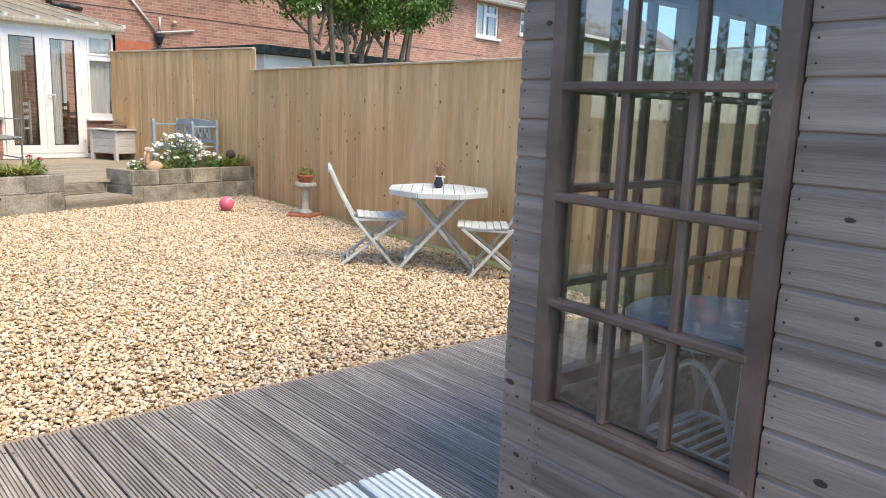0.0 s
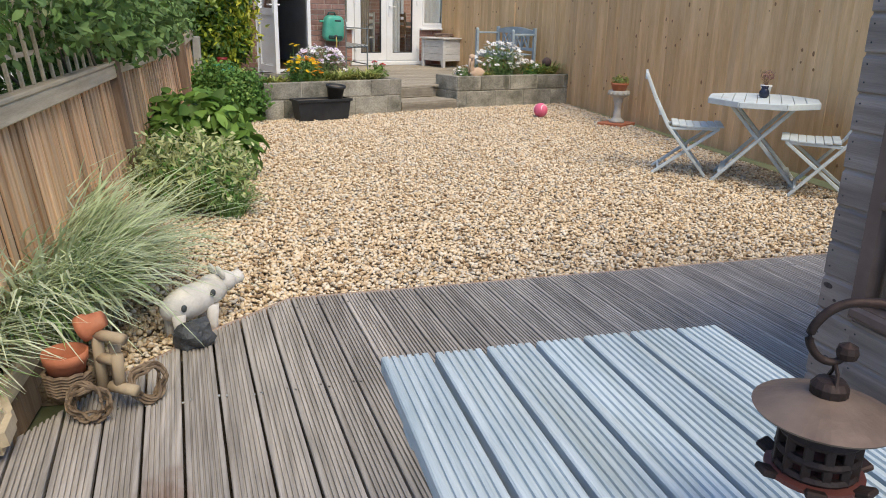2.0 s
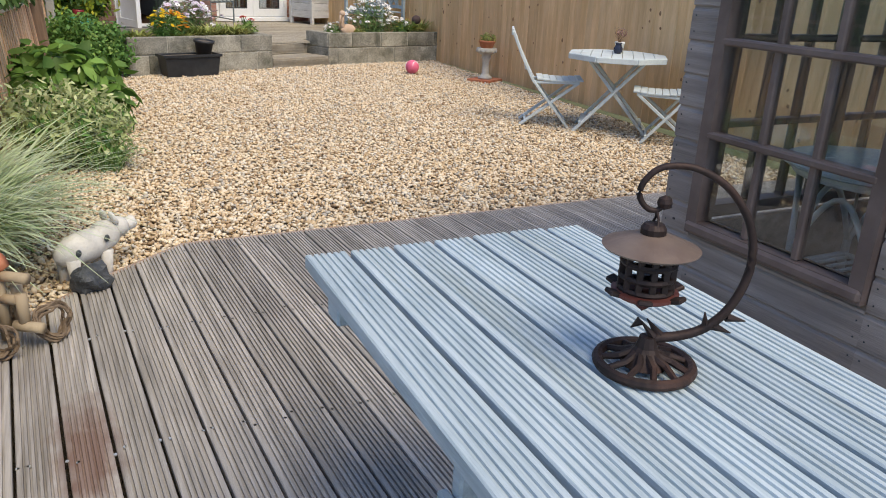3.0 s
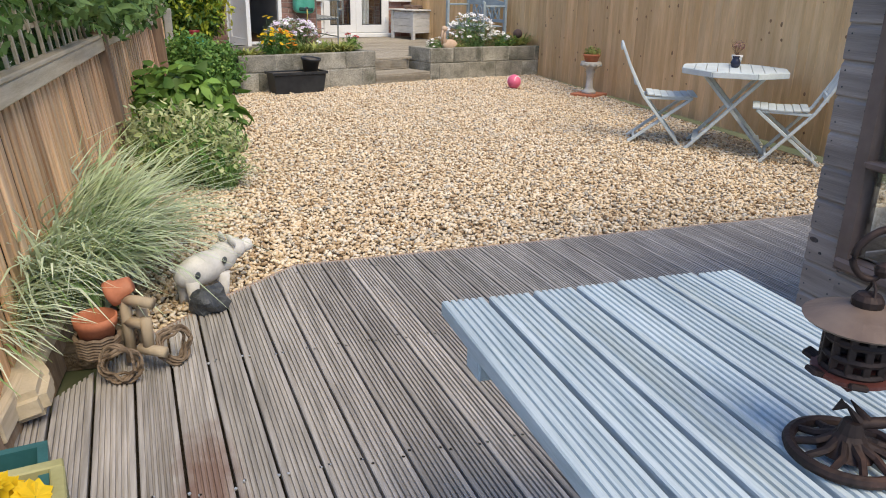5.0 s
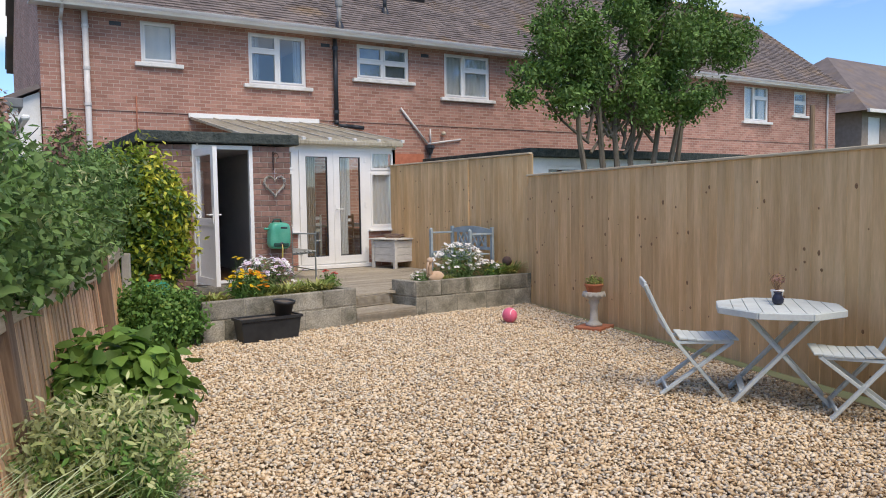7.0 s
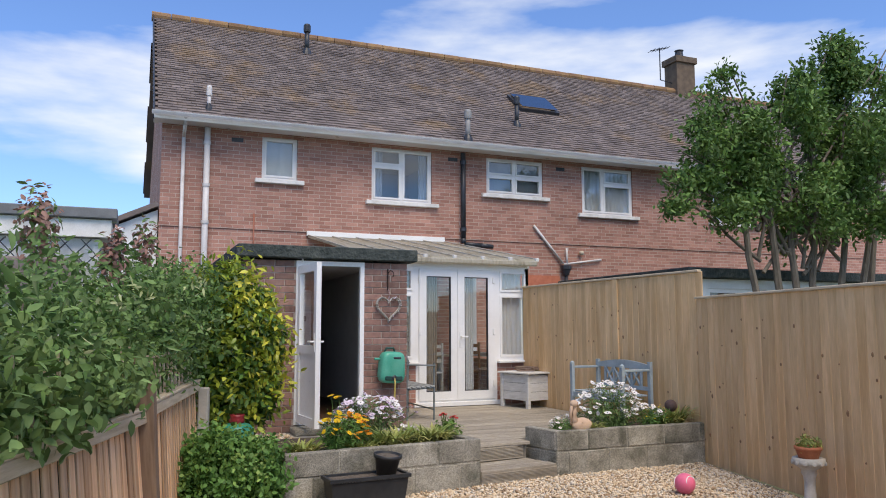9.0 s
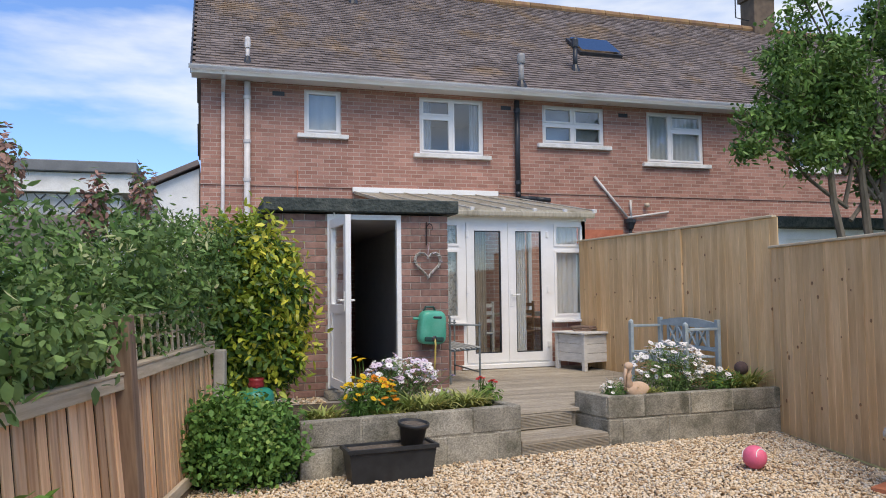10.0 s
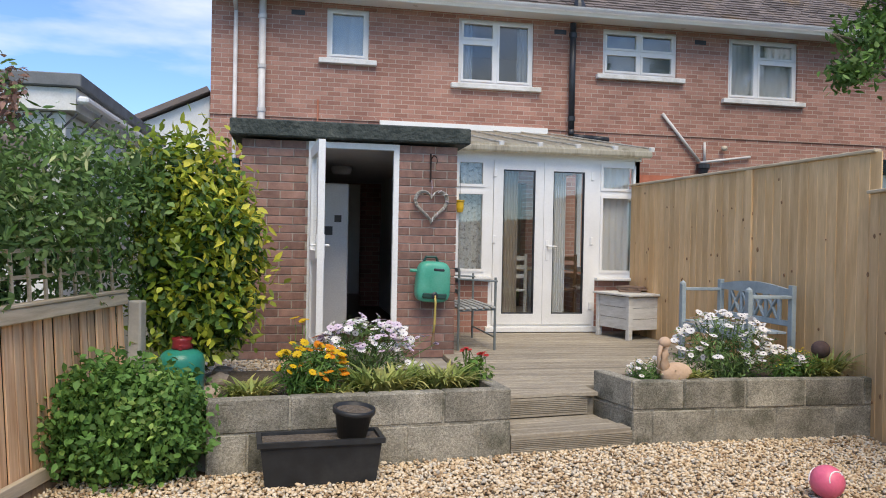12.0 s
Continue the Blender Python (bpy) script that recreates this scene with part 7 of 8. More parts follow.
bmesh.ops.create_icosphere(bm, subdivisions=3, radius=0.075)
solo("sphere_ornament", bm, mat("rusty ball", (0.09, 0.055, 0.05), (0.14, 0.09, 0.08), 0.8, 14), "small rusty ball ornament beside the fence", "ornament", pose(7.08, 10.45, 0.6), smooth=True)
solo("ornament_stake", tube([(0, 0, 0), (0, 0, 0.2)], 0.01, 6), M_IRON, "thin rusty stake under the ball ornament", "stake", pose(7.08, 10.45, 0.38))

# ---------- hose reel, heart, bracket on the porch ----------
M_GREEN = mat("green plastic", (0.045, 0.33, 0.23), (0.07, 0.42, 0.3), 0.38, 5, bump=0.05, c=(0.2, 0.42, 0.34), stain=0.3)
hr = thing("hose_reel", "green plastic wall mounted garden hose reel", "hose reel", pose(4.03, PY - 0.012, 1.05, 0, 3, 6))
bm = bmesh.new()
bmesh.ops.create_uvsphere(bm, u_segments=40, v_segments=24, radius=1)
for v in bm.verts:
    s = [math.copysign(abs(c) ** 0.48, c) for c in v.co]
    w = 0.172 - 0.012 * s[2]
    v.co = Vector((s[0] * w, -0.115 + s[1] * (0.1 + 0.012 * s[2]), s[2] * 0.205))
part("casing", bm, M_GREEN, hr, smooth=True)
part("carry_handle", tube([(-0.1, -0.08, 0.19), (-0.08, -0.1, 0.245), (0.02, -0.1, 0.25), (0.05, -0.08, 0.2)], 0.014, 8), mat("dark green plastic", (0.015, 0.06, 0.05), (0.025, 0.08, 0.07), 0.4), hr)
part("grip_slot", box(-0.03, 0.09, -0.226, -0.19, 0.105, 0.14, 0.012), M_PIPEB, hr)
part("hose_slot", box(-0.12, 0.13, -0.214, -0.17, -0.168, -0.105, 0.014), mat("dark green plastic", (0, 0, 0), (0, 0, 0)), hr)
part("winding_handle", tube([(-0.165, -0.09, 0.1), (-0.235, -0.09, 0.1)], 0.016, 8), M_GREEN, hr)
part("hose_guide", lathe([(0.03, 0), (0.034, 0.02), (0.02, 0.03)], 12, m=pose(-0.0, -0.205, -0.13, 90, 0, 0)), M_PIPEB, hr)
part("hose", tube([(0.0, -0.225, -0.13), (0.012, -0.23, -0.2), (0.015, -0.22, -0.27), (0.022, -0.21, -0.4), (0.02, -0.2, -0.5)], 0.012, 8), mat("yellow hose", (0.5, 0.38, 0.1), (0.58, 0.46, 0.16), 0.5), hr, "yellow hose end", smooth=True)
part("hose_nozzle", lathe([(0.016, 0), (0.02, 0.03), (0.014, 0.1), (0.018, 0.13)], 10, m=pose(0.02, -0.2, -0.63)), mat("dull brass", (0.25, 0.16, 0.1), (0.35, 0.24, 0.15), 0.5, metal=0.5), hr)
part("wall_bracket", box(-0.06, 0.06, -0.02, 0.0, -0.12, 0.16), M_PIPEB, hr)
hb = thing("hanging_bracket", "black scrolled iron bracket on the brickwork", "bracket", pose(4.02, PY - 0.012, 2.18))
part("bar", tube([(0, -0.008, -0.12), (0, -0.008, 0.16)], 0.009, 6), M_IRON, hb)
part("scroll", tube([(0, -0.01, 0.1), (0.02, -0.06, 0.14), (0.04, -0.1, 0.12), (0.05, -0.11, 0.08), (0.04, -0.1, 0.05)], 0.006, 6), M_IRON, hb)
wh = thing("willow_heart", "grey willow heart wrapped with pale ribbon", "wall decoration", pose(4.03, PY - 0.03, 1.83))


def heart(t, s=1.0):
    return Vector((s * 0.0102 * 16 * math.sin(t) ** 3, 0, s * 0.0102 * (13 * math.cos(t) - 5 * math.cos(2 * t) - 2 * math.cos(3 * t) - math.cos(4 * t)) * 1.05))


for k in range(9):
    bm = tube([heart(2 * math.pi * i / 40, 1 + 0.085 * math.sin(5 * 2 * math.pi * i / 40 + k)) + Vector((0, 0.012 * math.cos(k + i), 0)) for i in range(40)], 0.006, 5, closed=True)
    part("willow_strand", bm, mat("grey willow", (0.27, 0.25, 0.22), (0.42, 0.39, 0.35), 0.8, 30, island=0.3), wh)
for i in range(7):
    t = 0.5 + i * 0.36
    p, q = heart(t, 0.9), heart(t + 0.1, 1.12)
    part("ribbon", beam(p + Vector((0, -0.018, 0)), q + Vector((0, -0.018, 0)), 0.006, 0.02, 0.001, None, (0, 1, 0)), MF_P if i % 2 else M_SILL, wh)
part("hanging_cord", tube([(0, 0, 0.07), (0.005, -0.01, 0.18), (0.0, -0.01, 0.24)], 0.003, 5), MF_P, wh)
hc = thing("coiled_hose", "dark green hose coiled at the porch side", "hose", pose(PX0 - 0.05, PY + 0.3, 2.05))
for k in range(4):
    part("coil", tube([(-0.02 * k, 0.1 * math.cos(2 * math.pi * i / 20), 0.2 * math.sin(2 * math.pi * i / 20)) for i in range(20)], 0.011, 6, closed=True), mat("teal hose", (0.015, 0.1, 0.09), (0.02, 0.13, 0.11), 0.4), hc)
part("coil_hook", tube([(0.05, 0, 0.18), (-0.09, 0, 0.18)], 0.008, 6), M_IRON, hc)
yb = thing("yellow_lantern", "small yellow ornament hanging in the window", "ornament", pose(4.72, CY - 0.06, 1.83))
part("body", lathe([(0.035, 0), (0.05, 0.05), (0.05, 0.13), (0.06, 0.14), (0.06, 0.155), (0.0, 0.16)], 14), mat("yellow plastic", (0.65, 0.4, 0.03), (0.72, 0.47, 0.05), 0.4), yb)
part("cord", tube([(0, 0, 0.155), (0, 0, 0.6)], 0.003, 4), M_PIPEB, yb)

# ---------- furniture on the upper deck ----------
M_METAL = mat("grey green metal", (0.16, 0.19, 0.19), (0.24, 0.27, 0.27), 0.5, 10, metal=0.4)
mc = thing("metal_bench", "grey metal framed slatted seat by the conservatory", "bench", pose(4.38, 12.62, DZ))
for y0 in (0.0, 1.05):
    part("front_leg", tube([(0.42, y0, 0.0), (0.42, y0, 0.78)], 0.014, 8), M_METAL, mc)
    part("back_leg", tube([(0.02, y0, 0.0), (0.02, y0, 0.85)], 0.014, 8), M_METAL, mc)
    part("arm", beam((0.0, y0, 0.76), (0.44, y0, 0.74), 0.05, 0.02), M_METAL, mc)
    part("seat_rail", tube([(0.02, y0, 0.42), (0.42, y0, 0.44)], 0.012, 8), M_METAL, mc)
for i in range(6):
    x0 = 0.02 + i * 0.07
    part("seat_slat", box(x0, x0 + 0.05, -0.03, 1.08, 0.435 + 0.003 * i, 0.455 + 0.003 * i, 0.004), mat("grey slat", (0.3, 0.31, 0.3), (0.42, 0.43, 0.41), 0.7, 6), mc)
for z in (0.6, 0.72, 0.83):
    part("back_rail", box(0.008, 0.03, 0.0, 1.05, z, z + 0.045, 0.004), M_METAL, mc)
part("stretcher", tube([(0.42, 0, 0.14), (0.42, 1.05, 0.14)], 0.01, 6), M_METAL, mc)
sb = thing("storage_box", "white painted slatted timber storage box", "storage box", pose(6.84, 13.68, DZ, 0, 0, 14))
M_WPAINT = mat("off white paint", (0.58, 0.57, 0.54), (0.7, 0.69, 0.66), 0.6, 8, (1, 1, 4), 0.25, 40, c=(0.45, 0.42, 0.37), stain=0.4)
for sx in (-1, 1):
    for sy in (-1, 1):
        part("leg", box(sx * 0.25 - 0.03, sx * 0.25 + 0.03, sy * 0.3 - 0.03, sy * 0.3 + 0.03, 0, 0.53, 0.004), M_WPAINT, sb)
for i in range(3):
    z = 0.12 + i * 0.135
    for sx in (-1, 1):
        part("slat", box(sx * 0.255 - 0.01, sx * 0.255 + 0.01, -0.268, 0.268, z, z + 0.13, 0.004), M_WPAINT, sb)
    for sy in (-1, 1):
        part("slat", box(-0.218, 0.218, sy * 0.305 - 0.01, sy * 0.305 + 0.01, z, z + 0.13, 0.004), M_WPAINT, sb)
part("lid", box(-0.31, 0.31, -0.37, 0.37, 0.532, 0.56, 0.006), M_WPAINT, sb)
part("inner_lining", box(-0.21, 0.21, -0.26, 0.26, 0.12, 0.52), M_DARK, sb)
for k in range(3):
    solo("roof_tile", box(-0.13, 0.13, -0.18, 0.18, 0, 0.022, 0.004), mat("old clay tile", (0.2, 0.13, 0.1), (0.28, 0.2, 0.15), 0.85, 8), "old clay tile lying on the storage box", "tile", pose(6.88 + 0.04 * k, 13.8 + 0.02 * k, DZ + 0.561 + 0.023 * k, 0, 0, -20 + 22 * k), group="tiles on the box")

bn = thing("garden_bench", "grey blue painted bench with crossed back panels", "bench", pose(6.86, 11.38, DZ, 0, 0, -90))
# local x runs along the bench, local -y is its front
for x in (-0.58, 0.58):
    part("back_post", box(x - 0.03, x + 0.03, 0.17, 0.215, 0, 0.82, 0.004), M_BENCH, bn)
    part("front_post", box(x - 0.03, x + 0.03, -0.26, -0.215, 0, 0.76, 0.004), M_BENCH, bn)
    part("post_finial", lathe([(0.032, 0), (0.03, 0.02), (0.0, 0.045)], 10, m=pose(x, -0.237, 0.76)), M_BENCH, bn)
    part("arm", box(x - 0.028, x + 0.028, -0.215, 0.17, 0.7, 0.73, 0.005), M_BENCH, bn)
for i in range(4):
    part("seat_slat", box(-0.57, 0.57, -0.22 + i * 0.095, -0.135 + i * 0.095, 0.385, 0.405, 0.003), M_BENCH, bn)
part("apron", box(-0.55, 0.55, -0.25, -0.23, 0.31, 0.383, 0.003), M_BENCH, bn)
bm = bmesh.new()
N_ = 12
A_, B_ = [], []
lo_, hi_ = [], []
for y0, st in ((0.178, A_), (0.206, B_)):
    for i in range(N_ + 1):
        x = -0.55 + 1.1 * i / N_
        st.append((bm.verts.new((x, y0, 0.72)), bm.verts.new((x, y0, 0.78 + 0.05 * math.sin(math.pi * i / N_)))))
for i in range(N_):
    (a, b), (c, d) = A_[i], A_[i + 1]
    (e, f_), (g, h) = B_[i], B_[i + 1]
    for fc in ((a, c, d, b), (e, f_, h, g), (b, d, h, f_), (a, e, g, c)):
        bm.faces.new(fc)
bmesh.ops.recalc_face_normals(bm, faces=bm.faces)
part("top_rail", bm, M_BENCH, bn, "arched top rail")
part("lower_rail", box(-0.55, 0.55, 0.178, 0.206, 0.45, 0.5, 0.003), M_BENCH, bn)
for x in (-0.4, -0.2, 0.0, 0.2, 0.4):
    part("back_upright", box(x - 0.02, x + 0.02, 0.18, 0.204, 0.5, 0.72, 0.003), M_BENCH, bn)
for x in (-0.3, -0.1, 0.1, 0.3):
    part("cross_bar", beam((x - 0.08, 0.192, 0.505), (x + 0.08, 0.192, 0.715), 0.02, 0.03, 0.002, None, (0, 1, 0)), M_BENCH, bn)
    part("cross_bar", beam((x + 0.08, 0.19, 0.505), (x - 0.08, 0.19, 0.715), 0.02, 0.03, 0.002, None, (0, 1, 0)), M_BENCH, bn)

# ---------- gas bottle and stones ----------
gb = thing("gas_bottle", "green gas bottle with a red collar", "gas bottle", pose(1.88, 10.6, 0.262) @ Matrix.Diagonal((1, 1, 0.84, 1)))
part("body", lathe([(0.14, 0), (0.16, 0.02), (0.165, 0.29), (0.162, 0.34), (0.148, 0.385), (0.118, 0.415), (0.07, 0.43), (0.0, 0.432)], 32), mat("green enamel", (0.012, 0.2, 0.15), (0.018, 0.27, 0.2), 0.32, 5, c=(0.04, 0.2, 0.16), stain=0.3), gb, smooth=True)
part("collar", lathe([(0.066, 0.43), (0.074, 0.44), (0.07, 0.47), (0.066, 0.5), (0.074, 0.53), (0.058, 0.532), (0.055, 0.44)], 24), mat("red plastic", (0.2, 0.015, 0.02), (0.28, 0.03, 0.035), 0.4), gb, "red valve collar", smooth=True)
part("valve", lathe([(0.025, 0.43), (0.025, 0.5), (0.015, 0.51), (0.0, 0.512)], 12), mat("dull brass", (0.25, 0.16, 0.1), (0.35, 0.24, 0.15), 0.5, metal=0.5), gb)
for k in range(3):
    part("carry_lug", box(-0.012, 0.012, 0.058, 0.082, 0.428, 0.475, 0.004, m=pose(0, 0, 0, 0, 0, 60 + 120 * k)), mat("red plastic", (0, 0, 0), (0, 0, 0)), gb)
rng = random.Random(77)
for k in range(5):
    bm = bmesh.new()
    bmesh.ops.create_icosphere(bm, subdivisions=2, radius=1)
    for v in bm.verts:
        kk = 1 + 0.3 * noise.noise(v.co * 1.5 + Vector((k, 0, 0)))
        v.co = Vector((v.co.x * 0.11 * kk, v.co.y * 0.08 * kk, max(v.co.z, -0.6) * 0.055 * kk))
    solo("edging_stone", bm, mat("rubble stone", (0.28, 0.22, 0.17), (0.4, 0.33, 0.26), 0.9, 10, bump=0.7), "rough brown rubble stone by the path", "stone", pose(2.08 + 0.05 * (k % 2), 10.65 + 0.17 * k, 0.29 + 0.06 * (k % 2), 0, 0, k * 50), group="stones beside the path")
pebbles("path_gravel", [(1.5, 10.1), (2.19, 9.85), (2.19, 11.0), (2.7, 11.0), (2.7, 12.3), (1.5, 12.3)], 0.03, 0.02, 0.264, 9, M_STONE)
solo("concrete_post", box(-0.05, 0.05, -0.05, 0.05, -0.1, 0.98, 0.012), mat("pale concrete", (0.42, 0.39, 0.34), (0.52, 0.49, 0.43), 0.9, 8, bump=0.5), "pale weathered concrete fence post", "post", pose(1.56, 10.62, 0, 0, 0, -16), kind="structure")

# ---------- inside the porch, conservatory and summerhouse ----------
lt = thing("ceiling_light", "round white ceiling light in the hallway", "ceiling light", pose(3.25, 14.6, 2.395))
part("shade", lathe([(0.0, -0.1), (0.11, -0.09), (0.13, -0.05), (0.13, 0)], 20), M_UPVC, lt, smooth=True)
fd = thing("tall_fridge", "tall white fridge standing inside the porch", "fridge", pose(2.98, 13.9, DZ + 0.056))
part("body", box(-0.3, 0.3, -0.3, 0.3, 0.0, 1.75, 0.015), M_UPVC, fd)
part("door", box(-0.3, 0.3, -0.335, -0.302, 0.02, 1.74, 0.012), M_UPVC, fd)
part("note", box(0.02, 0.12, -0.34, -0.336, 1.15, 1.25), M_DARK, fd)
part("note", box(0.14, 0.22, -0.34, -0.336, 1.3, 1.38), M_DARK, fd)


def dining_chair(m, wd, label):
    t = thing("dining_chair", label, "chair", m, group="chairs in the conservatory")
    for x in (-0.19, 0.19):
        for y in (-0.19, 0.19):
            part("leg", box(x - 0.018, x + 0.018, y - 0.018, y + 0.018, 0, 0.44 if y < 0 else 0.95, 0.003), wd, t)
    part("seat", box(-0.21, 0.21, -0.21, 0.21, 0.44, 0.47, 0.008), wd, t)
    for z in (0.62, 0.74, 0.86):
        part("back_rail", box(-0.17, 0.17, 0.18, 0.2, z, z + 0.06, 0.003), wd, t)
    return t


dining_chair(pose(6.3, 14.95, DZ + 0.061, 0, 0, -60), mat("brown chair wood", (0.2, 0.1, 0.05), (0.28, 0.15, 0.08), 0.5, 6), "brown wooden dining chair inside the conservatory")
dining_chair(pose(5.5, 14.72, DZ + 0.061, 0, 0, 200), M_WPAINT, "white painted dining chair behind the glass doors")
dct = thing("dining_table", "pale wooden table inside the conservatory", "table", pose(5.75, 15.5, DZ + 0.061))
part("tabletop", box(-0.5, 0.5, -0.4, 0.4, 0.7, 0.73, 0.006), M_CAP, dct)
for x in (-0.44, 0.44):
    for y in (-0.34, 0.34):
        part("leg", box(x - 0.025, x + 0.025, y - 0.025, y + 0.025, 0, 0.7), M_WPAINT, dct)

M_CANE = mat("white painted cane", (0.66, 0.67, 0.66), (0.76, 0.77, 0.76), 0.55, 10, bump=0.2)
rt = thing("cane_table", "round glass topped table on white cane legs", "table", GM @ pose(2.3, -2.055, 0.061))
part("glass_top", lathe([(0.33, 0.665), (0.345, 0.672), (0.345, 0.682), (0.335, 0.688), (0.0, 0.688)], 40), mat("frosted blue glass", (0.42, 0.5, 0.56), (0.5, 0.58, 0.63), 0.25, 8), rt, smooth=False)
part("top_ring", tube([(0.29 * math.cos(2 * math.pi * i / 32), 0.29 * math.sin(2 * math.pi * i / 32), 0.645) for i in range(32)], 0.016, 8, closed=True), M_CANE, rt)
for i in range(4):
    a = math.pi / 4 + i * math.pi / 2
    c, s = math.cos(a), math.sin(a)
    part("leg", tube([(0.27 * c, 0.27 * s, 0), (0.25 * c, 0.25 * s, 0.3), (0.27 * c, 0.27 * s, 0.64)], 0.017, 8), M_CANE, rt, smooth=True)
    b = a + math.pi / 2
    p, q = Vector((0.25 * c, 0.25 * s, 0.3)), Vector((0.25 * math.cos(b), 0.25 * math.sin(b), 0.3))
    part("hoop", tube([p.lerp(q, t) + Vector((0, 0, 0.26 * math.sin(math.pi * t))) for t in [k / 12 for k in range(13)]], 0.012, 7), M_CANE, rt, smooth=True)
    part("stretcher", tube([p + Vector((0, 0, -0.06)), q + Vector((0, 0, -0.06))], 0.012, 7), M_CANE, rt)
for i in range(9):
    y = -0.2 + i * 0.05
    part("shelf_cane", tube([(-0.2, y, 0.235), (0.2, y, 0.235)], 0.008, 6), M_CANE, rt)
cu = thing("seat_cushion", "pale green folded cushion inside the summerhouse", "cushion", GM @ pose(3.2, -2.4, 0.5))
part("cover", box(-0.3, 0.3, -0.22, 0.22, 0, 0.1, 0.04), mat("pale green fabric", (0.42, 0.5, 0.44), (0.5, 0.58, 0.52), 0.9, 12), cu)
be = thing("low_bench", "dark low wooden bench inside the summerhouse", "bench", GM @ pose(3.2, -2.4, 0.06))
part("box_body", box(-0.35, 0.35, -0.25, 0.25, 0, 0.438, 0.006), M_SHEDF, be)

# ---------- neighbouring buildings ----------
ob = thing("outbuilding", "white flat roofed outbuilding beyond the hedge", "building", pose(0, 0, 0))
part("wall", box(-7, 0.5, 12.6, 17, -0.1, 2.62), M_PLASTER, ob)
part("fascia", box(-7.1, 0.62, 12.48, 17.1, 2.63, 2.84), M_SILL, ob)
part("flat_roof", box(-7.16, 0.68, 12.42, 17.16, 2.845, 2.97, 0.01), mat("grey roofing felt", (0.13, 0.14, 0.15), (0.2, 0.21, 0.22), 0.8, 5), ob)
part("gutter", beam((0.7, 12.4, 2.72), (0.7, 17.1, 2.72), 0.1, 0.07, 0.02), M_UPVC, ob)
part("tiled_skirt", beam((-7.0, 12.45, 2.12), (0.3, 12.45, 2.12), 0.1, 0.5, 0.02), M_TILE, ob, "dark pantile strip")
tl = thing("lattice_panel", "dark diamond lattice panel on the outbuilding", "trellis", pose(0, 12.5, 0))
for k in range(26):
    x = -5.2 + k * 0.22
    part("lath", beam((x, 0, 2.0), (x + 0.55, 0, 2.6), 0.012, 0.03, 0.001, None, (0, 1, 0)), M_PIPEB, tl)
    part("lath", beam((x + 0.55, -0.014, 2.0), (x, -0.014, 2.6), 0.012, 0.03, 0.001, None, (0, 1, 0)), M_PIPEB, tl)
ga = thing("side_extension", "white rendered side extension with sloping tiled roof", "building", pose(0, 0, 0))
bm = bmesh.new()
pr = [(-1.6, -0.1), (1.28, -0.1), (1.28, 3.74), (-1.6, 2.4)]
A_ = [bm.verts.new((x, YF + 0.1, z)) for x, z in pr]
B_ = [bm.verts.new((x, YF + 5, z)) for x, z in pr]
bm.faces.new(A_)
bm.faces.new(list(reversed(B_)))
for i in range(4):
    bm.faces.new((A_[i], A_[(i + 1) % 4], B_[(i + 1) % 4], B_[i]))
bmesh.ops.recalc_face_normals(bm, faces=bm.faces)
part("wall", bm, M_PLASTER, ga)
part("roof", beam((-1.8, YF + 2.5, 2.38), (1.27, YF + 2.5, 3.83), 5.1, 0.09), M_TILE, ga)
ex = thing("neighbour_extension", "white flat roofed extension behind the tall fence", "building", pose(0, 0, 0))
part("wall", wall_grid(9.9, 17.5, -0.1, 2.42, 13.3, 13.5, [(10.3, 12.4, 1.2, 2.25), (15.0, 16.0, 1.2, 2.3)]), M_PLASTER, ex)
part("wall", box(9.9, 10.1, 13.5, YF - 0.03, -0.1, 2.42), M_PLASTER, ex)
part("wall", box(17.3, 17.5, 13.5, YF - 0.03, -0.1, 2.42), M_PLASTER, ex)
part("flat_roof", box(9.7, 17.7, 13.1, YF - 0.03, 2.43, 2.6, 0.012), M_FASCIA, ex)
for a, b, c, d in ((10.3, 12.4, 1.2, 2.25), (15.0, 16.0, 1.2, 2.3)):
    w = part("window", wall_grid(a, b, c, d, 13.34, 13.42, [(a + 0.07, (a + b) / 2 - 0.04, c + 0.07, d - 0.07), ((a + b) / 2 + 0.04, b - 0.07, c + 0.07, d - 0.07)]), M_UPVC, ex)
    g = part("pane", box(a + 0.05, b - 0.05, 13.37, 13.376, c + 0.05, d - 0.05), M_GLASS, w)
    g.visible_shadow = False
sr = thing("neighbour_lean_to", "low lean-to roof with pale bars beyond the fence", "building", pose(0, 0, 0))
part("wall", box(18.4, 23, 14, YF - 0.03, -0.1, 2.3), M_PLASTER, sr)
bm = bmesh.new()
vs = [bm.verts.new(c) for c in ((18.2, 13.8, 2.35), (23.2, 13.8, 2.35), (23.2, YF - 0.03, 2.9), (18.2, YF - 0.03, 2.9))]
f = bm.faces.new(vs)
r = bmesh.ops.extrude_face_region(bm, geom=[f])
bmesh.ops.translate(bm, vec=(0, 0, -0.06), verts=[v for v in r["geom"] if isinstance(v, bmesh.types.BMVert)])
bmesh.ops.recalc_face_normals(bm, faces=bm.faces)
part("roof_sheet", bm, mat("grey sheet roof", (0.32, 0.32, 0.3), (0.42, 0.42, 0.4), 0.6, 4), sr)
for k in range(4):
    x = 18.4 + k * 1.5
    part("glazing_bar", beam((x, 13.8, 2.38), (x, YF - 0.05, 2.93), 0.06, 0.05), M_UPVC, sr)
po = thing("timber_pole", "grey weathered timber pole beyond the fence", "pole", pose(20.2, 13.6, -0.12))
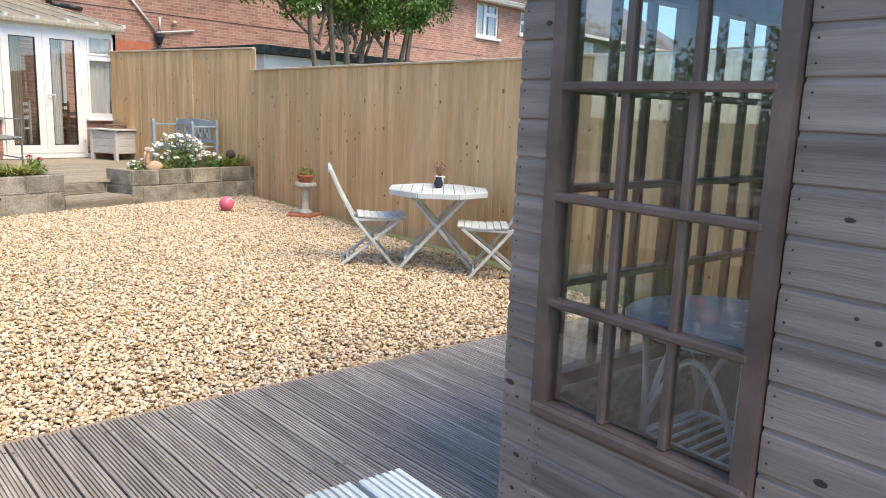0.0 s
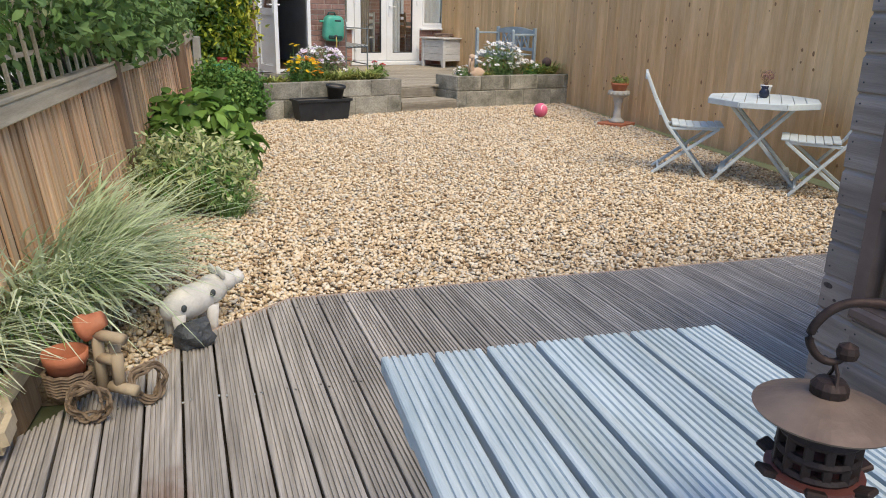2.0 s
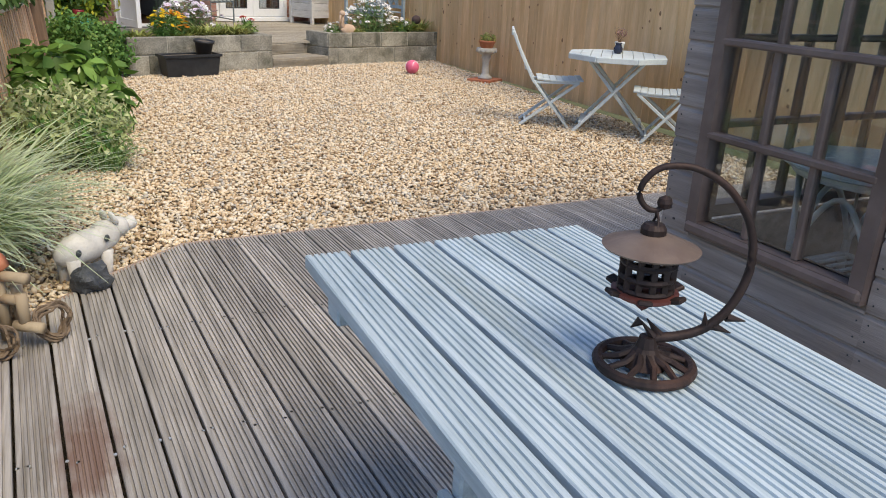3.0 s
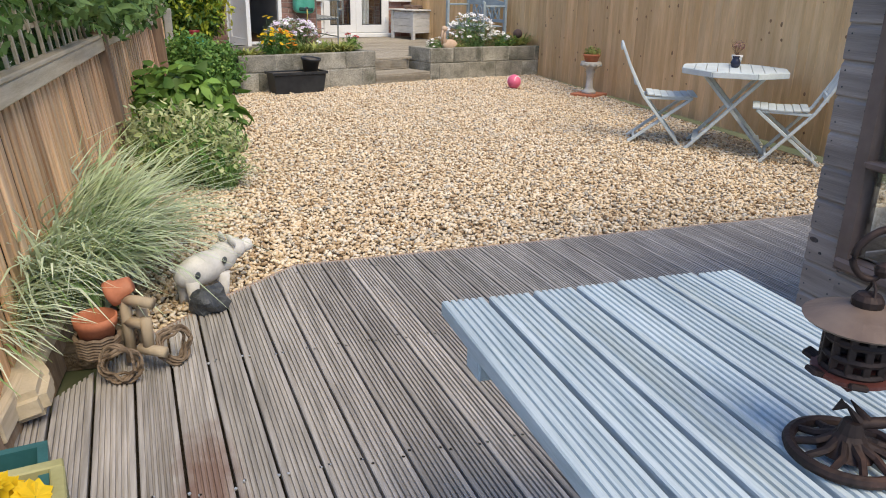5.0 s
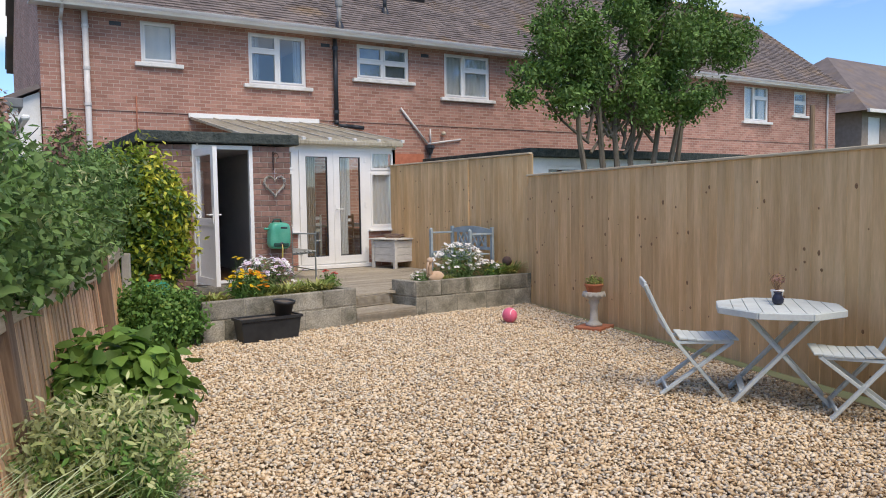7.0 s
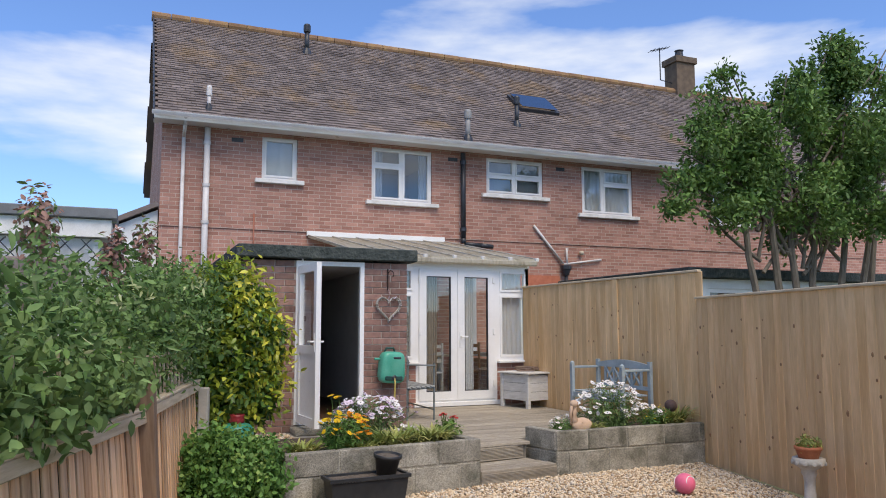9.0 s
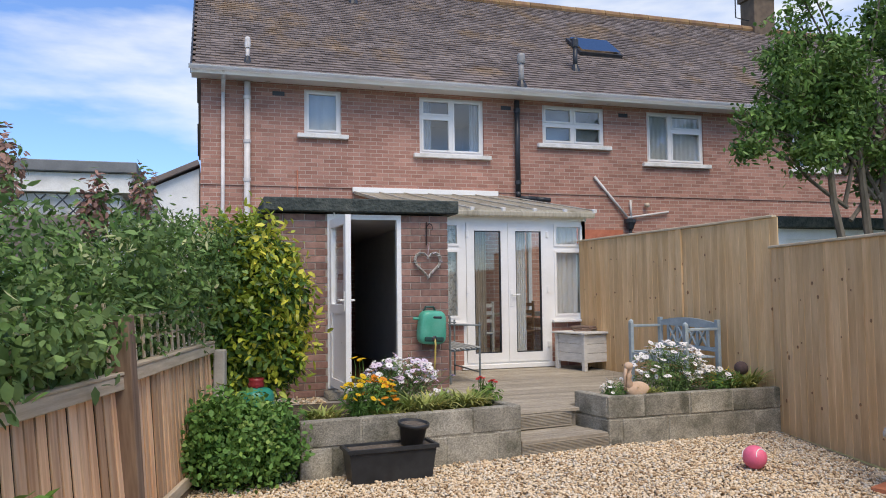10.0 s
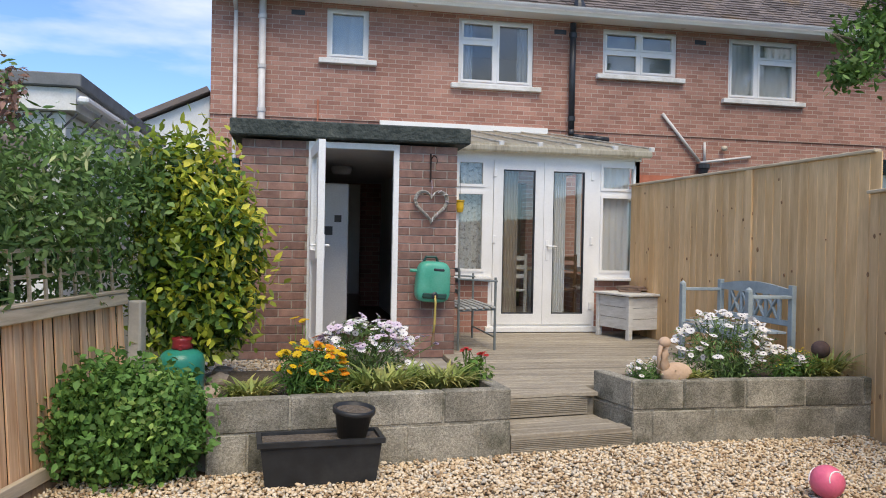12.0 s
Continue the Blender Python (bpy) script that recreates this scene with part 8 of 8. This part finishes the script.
part("pole", tube([(0, 0, 0), (0, 0, 4.2)], 0.09, 8, taper=0.07), M_OLDP, po)
h2 = thing("far_house", "brown rendered house with a hipped tiled roof", "house", pose(38, 19, 0, 0, 0, 0))
part("wall", wall_grid(-5.5, 8, -0.1, 5.2, 0, 0.3, [(-5.0, -4.0, 3.6, 4.9), (-1, 0.6, 3.6, 4.9)]), mat("brown pebbledash", (0.28, 0.23, 0.19), (0.35, 0.29, 0.25), 0.9, 6), h2)
part("wall", box(-5.5, 8, 0.3, 8, -0.1, 5.2), mat("brown pebbledash", (0, 0, 0), (0, 0, 0)), h2)
part("window", box(-5.0, -4.0, 0.05, 0.15, 3.6, 4.9), M_UPVC, h2)
part("window", box(-1, 0.6, 0.05, 0.15, 3.6, 4.9), M_UPVC, h2)
bm = bmesh.new()
b4 = [bm.verts.new(c) for c in ((-6, -0.5, 5.1), (8.5, -0.5, 5.1), (8.5, 8.5, 5.1), (-6, 8.5, 5.1))]
t2 = [bm.verts.new(c) for c in ((-1.5, 4, 8.4), (4.5, 4, 8.4))]
for fc in ((b4[0], b4[1], t2[1], t2[0]), (b4[1], b4[2], t2[1]), (b4[2], b4[3], t2[0], t2[1]), (b4[3], b4[0], t2[0]), (b4[3], b4[2], b4[1], b4[0])):
    bm.faces.new(fc)
part("roof", bm, M_TILE, h2)
part("gutter", beam((-6, -0.55, 5.08), (8.5, -0.55, 5.08), 0.12, 0.14), M_SILL, h2)
shrub("far_shrub", "feathery green tree by the far house", "tree", [(34.2, 17.5, 2.6, 1.2, 1.0, 1.6), (34.6, 17.5, 3.8, 0.8, 0.7, 1.2)], [(2500, 0.22, 0.09, ML_HEDGE, {})], (34.3, 17.5, -0.1), 0.06, seed=9)

# ---------- porch bricks, laid in half bond ----------
bmx = {}
for key, ln in (("full", 0.24), ("half", 0.115)):
    bmx[key] = link_mesh("brick", box(0, ln, 0.004, 0.03, 0, 0.073, 0.003), M_BRICKP)
rng = random.Random(21)


def lay(m, length, z0, z1, holes=()):
    z, row = z0, 0
    while z < z1 - 0.05:
        x = 0.0
        first = row % 2
        while x < length - 0.03:
            key = "half" if (first and x == 0.0) else "full"
            ln = 0.24 if key == "full" else 0.115
            ln2 = min(ln, length - x)
            for h in holes:
                if z + 0.03 > h[2] and z + 0.03 < h[3]:
                    if x < h[0] < x + ln2:
                        ln2 = h[0] - x
                    if h[0] - 1e-6 <= x < h[1]:
                        x = h[1]
                        ln2 = min(ln, length - x, 0.115 if row % 2 else 0.24)
                        ln = max(ln2, 1e-3)
            if ln2 > 0.02:
                o = part("brick", bmx["full"], None, porch, m=m @ pose(x, rng.uniform(-0.0015, 0.0015), z))
                o.scale.x = ln2 / 0.24
            x += ln2 + 0.01
        z += 0.083
        row += 1


lay(pose(PX0 + 0.001, PY + 0.0, 0), PX1 - PX0 - 0.002, 0.27, 2.42, [(DOOR[0] - PX0 - 0.001, DOOR[1] - PX0 - 0.001, 0.3, 2.5)])
lay(pose(PX0 + 0.0, PY + 1.2, 0, 0, 0, -90), 1.19, 0.27, 2.42)
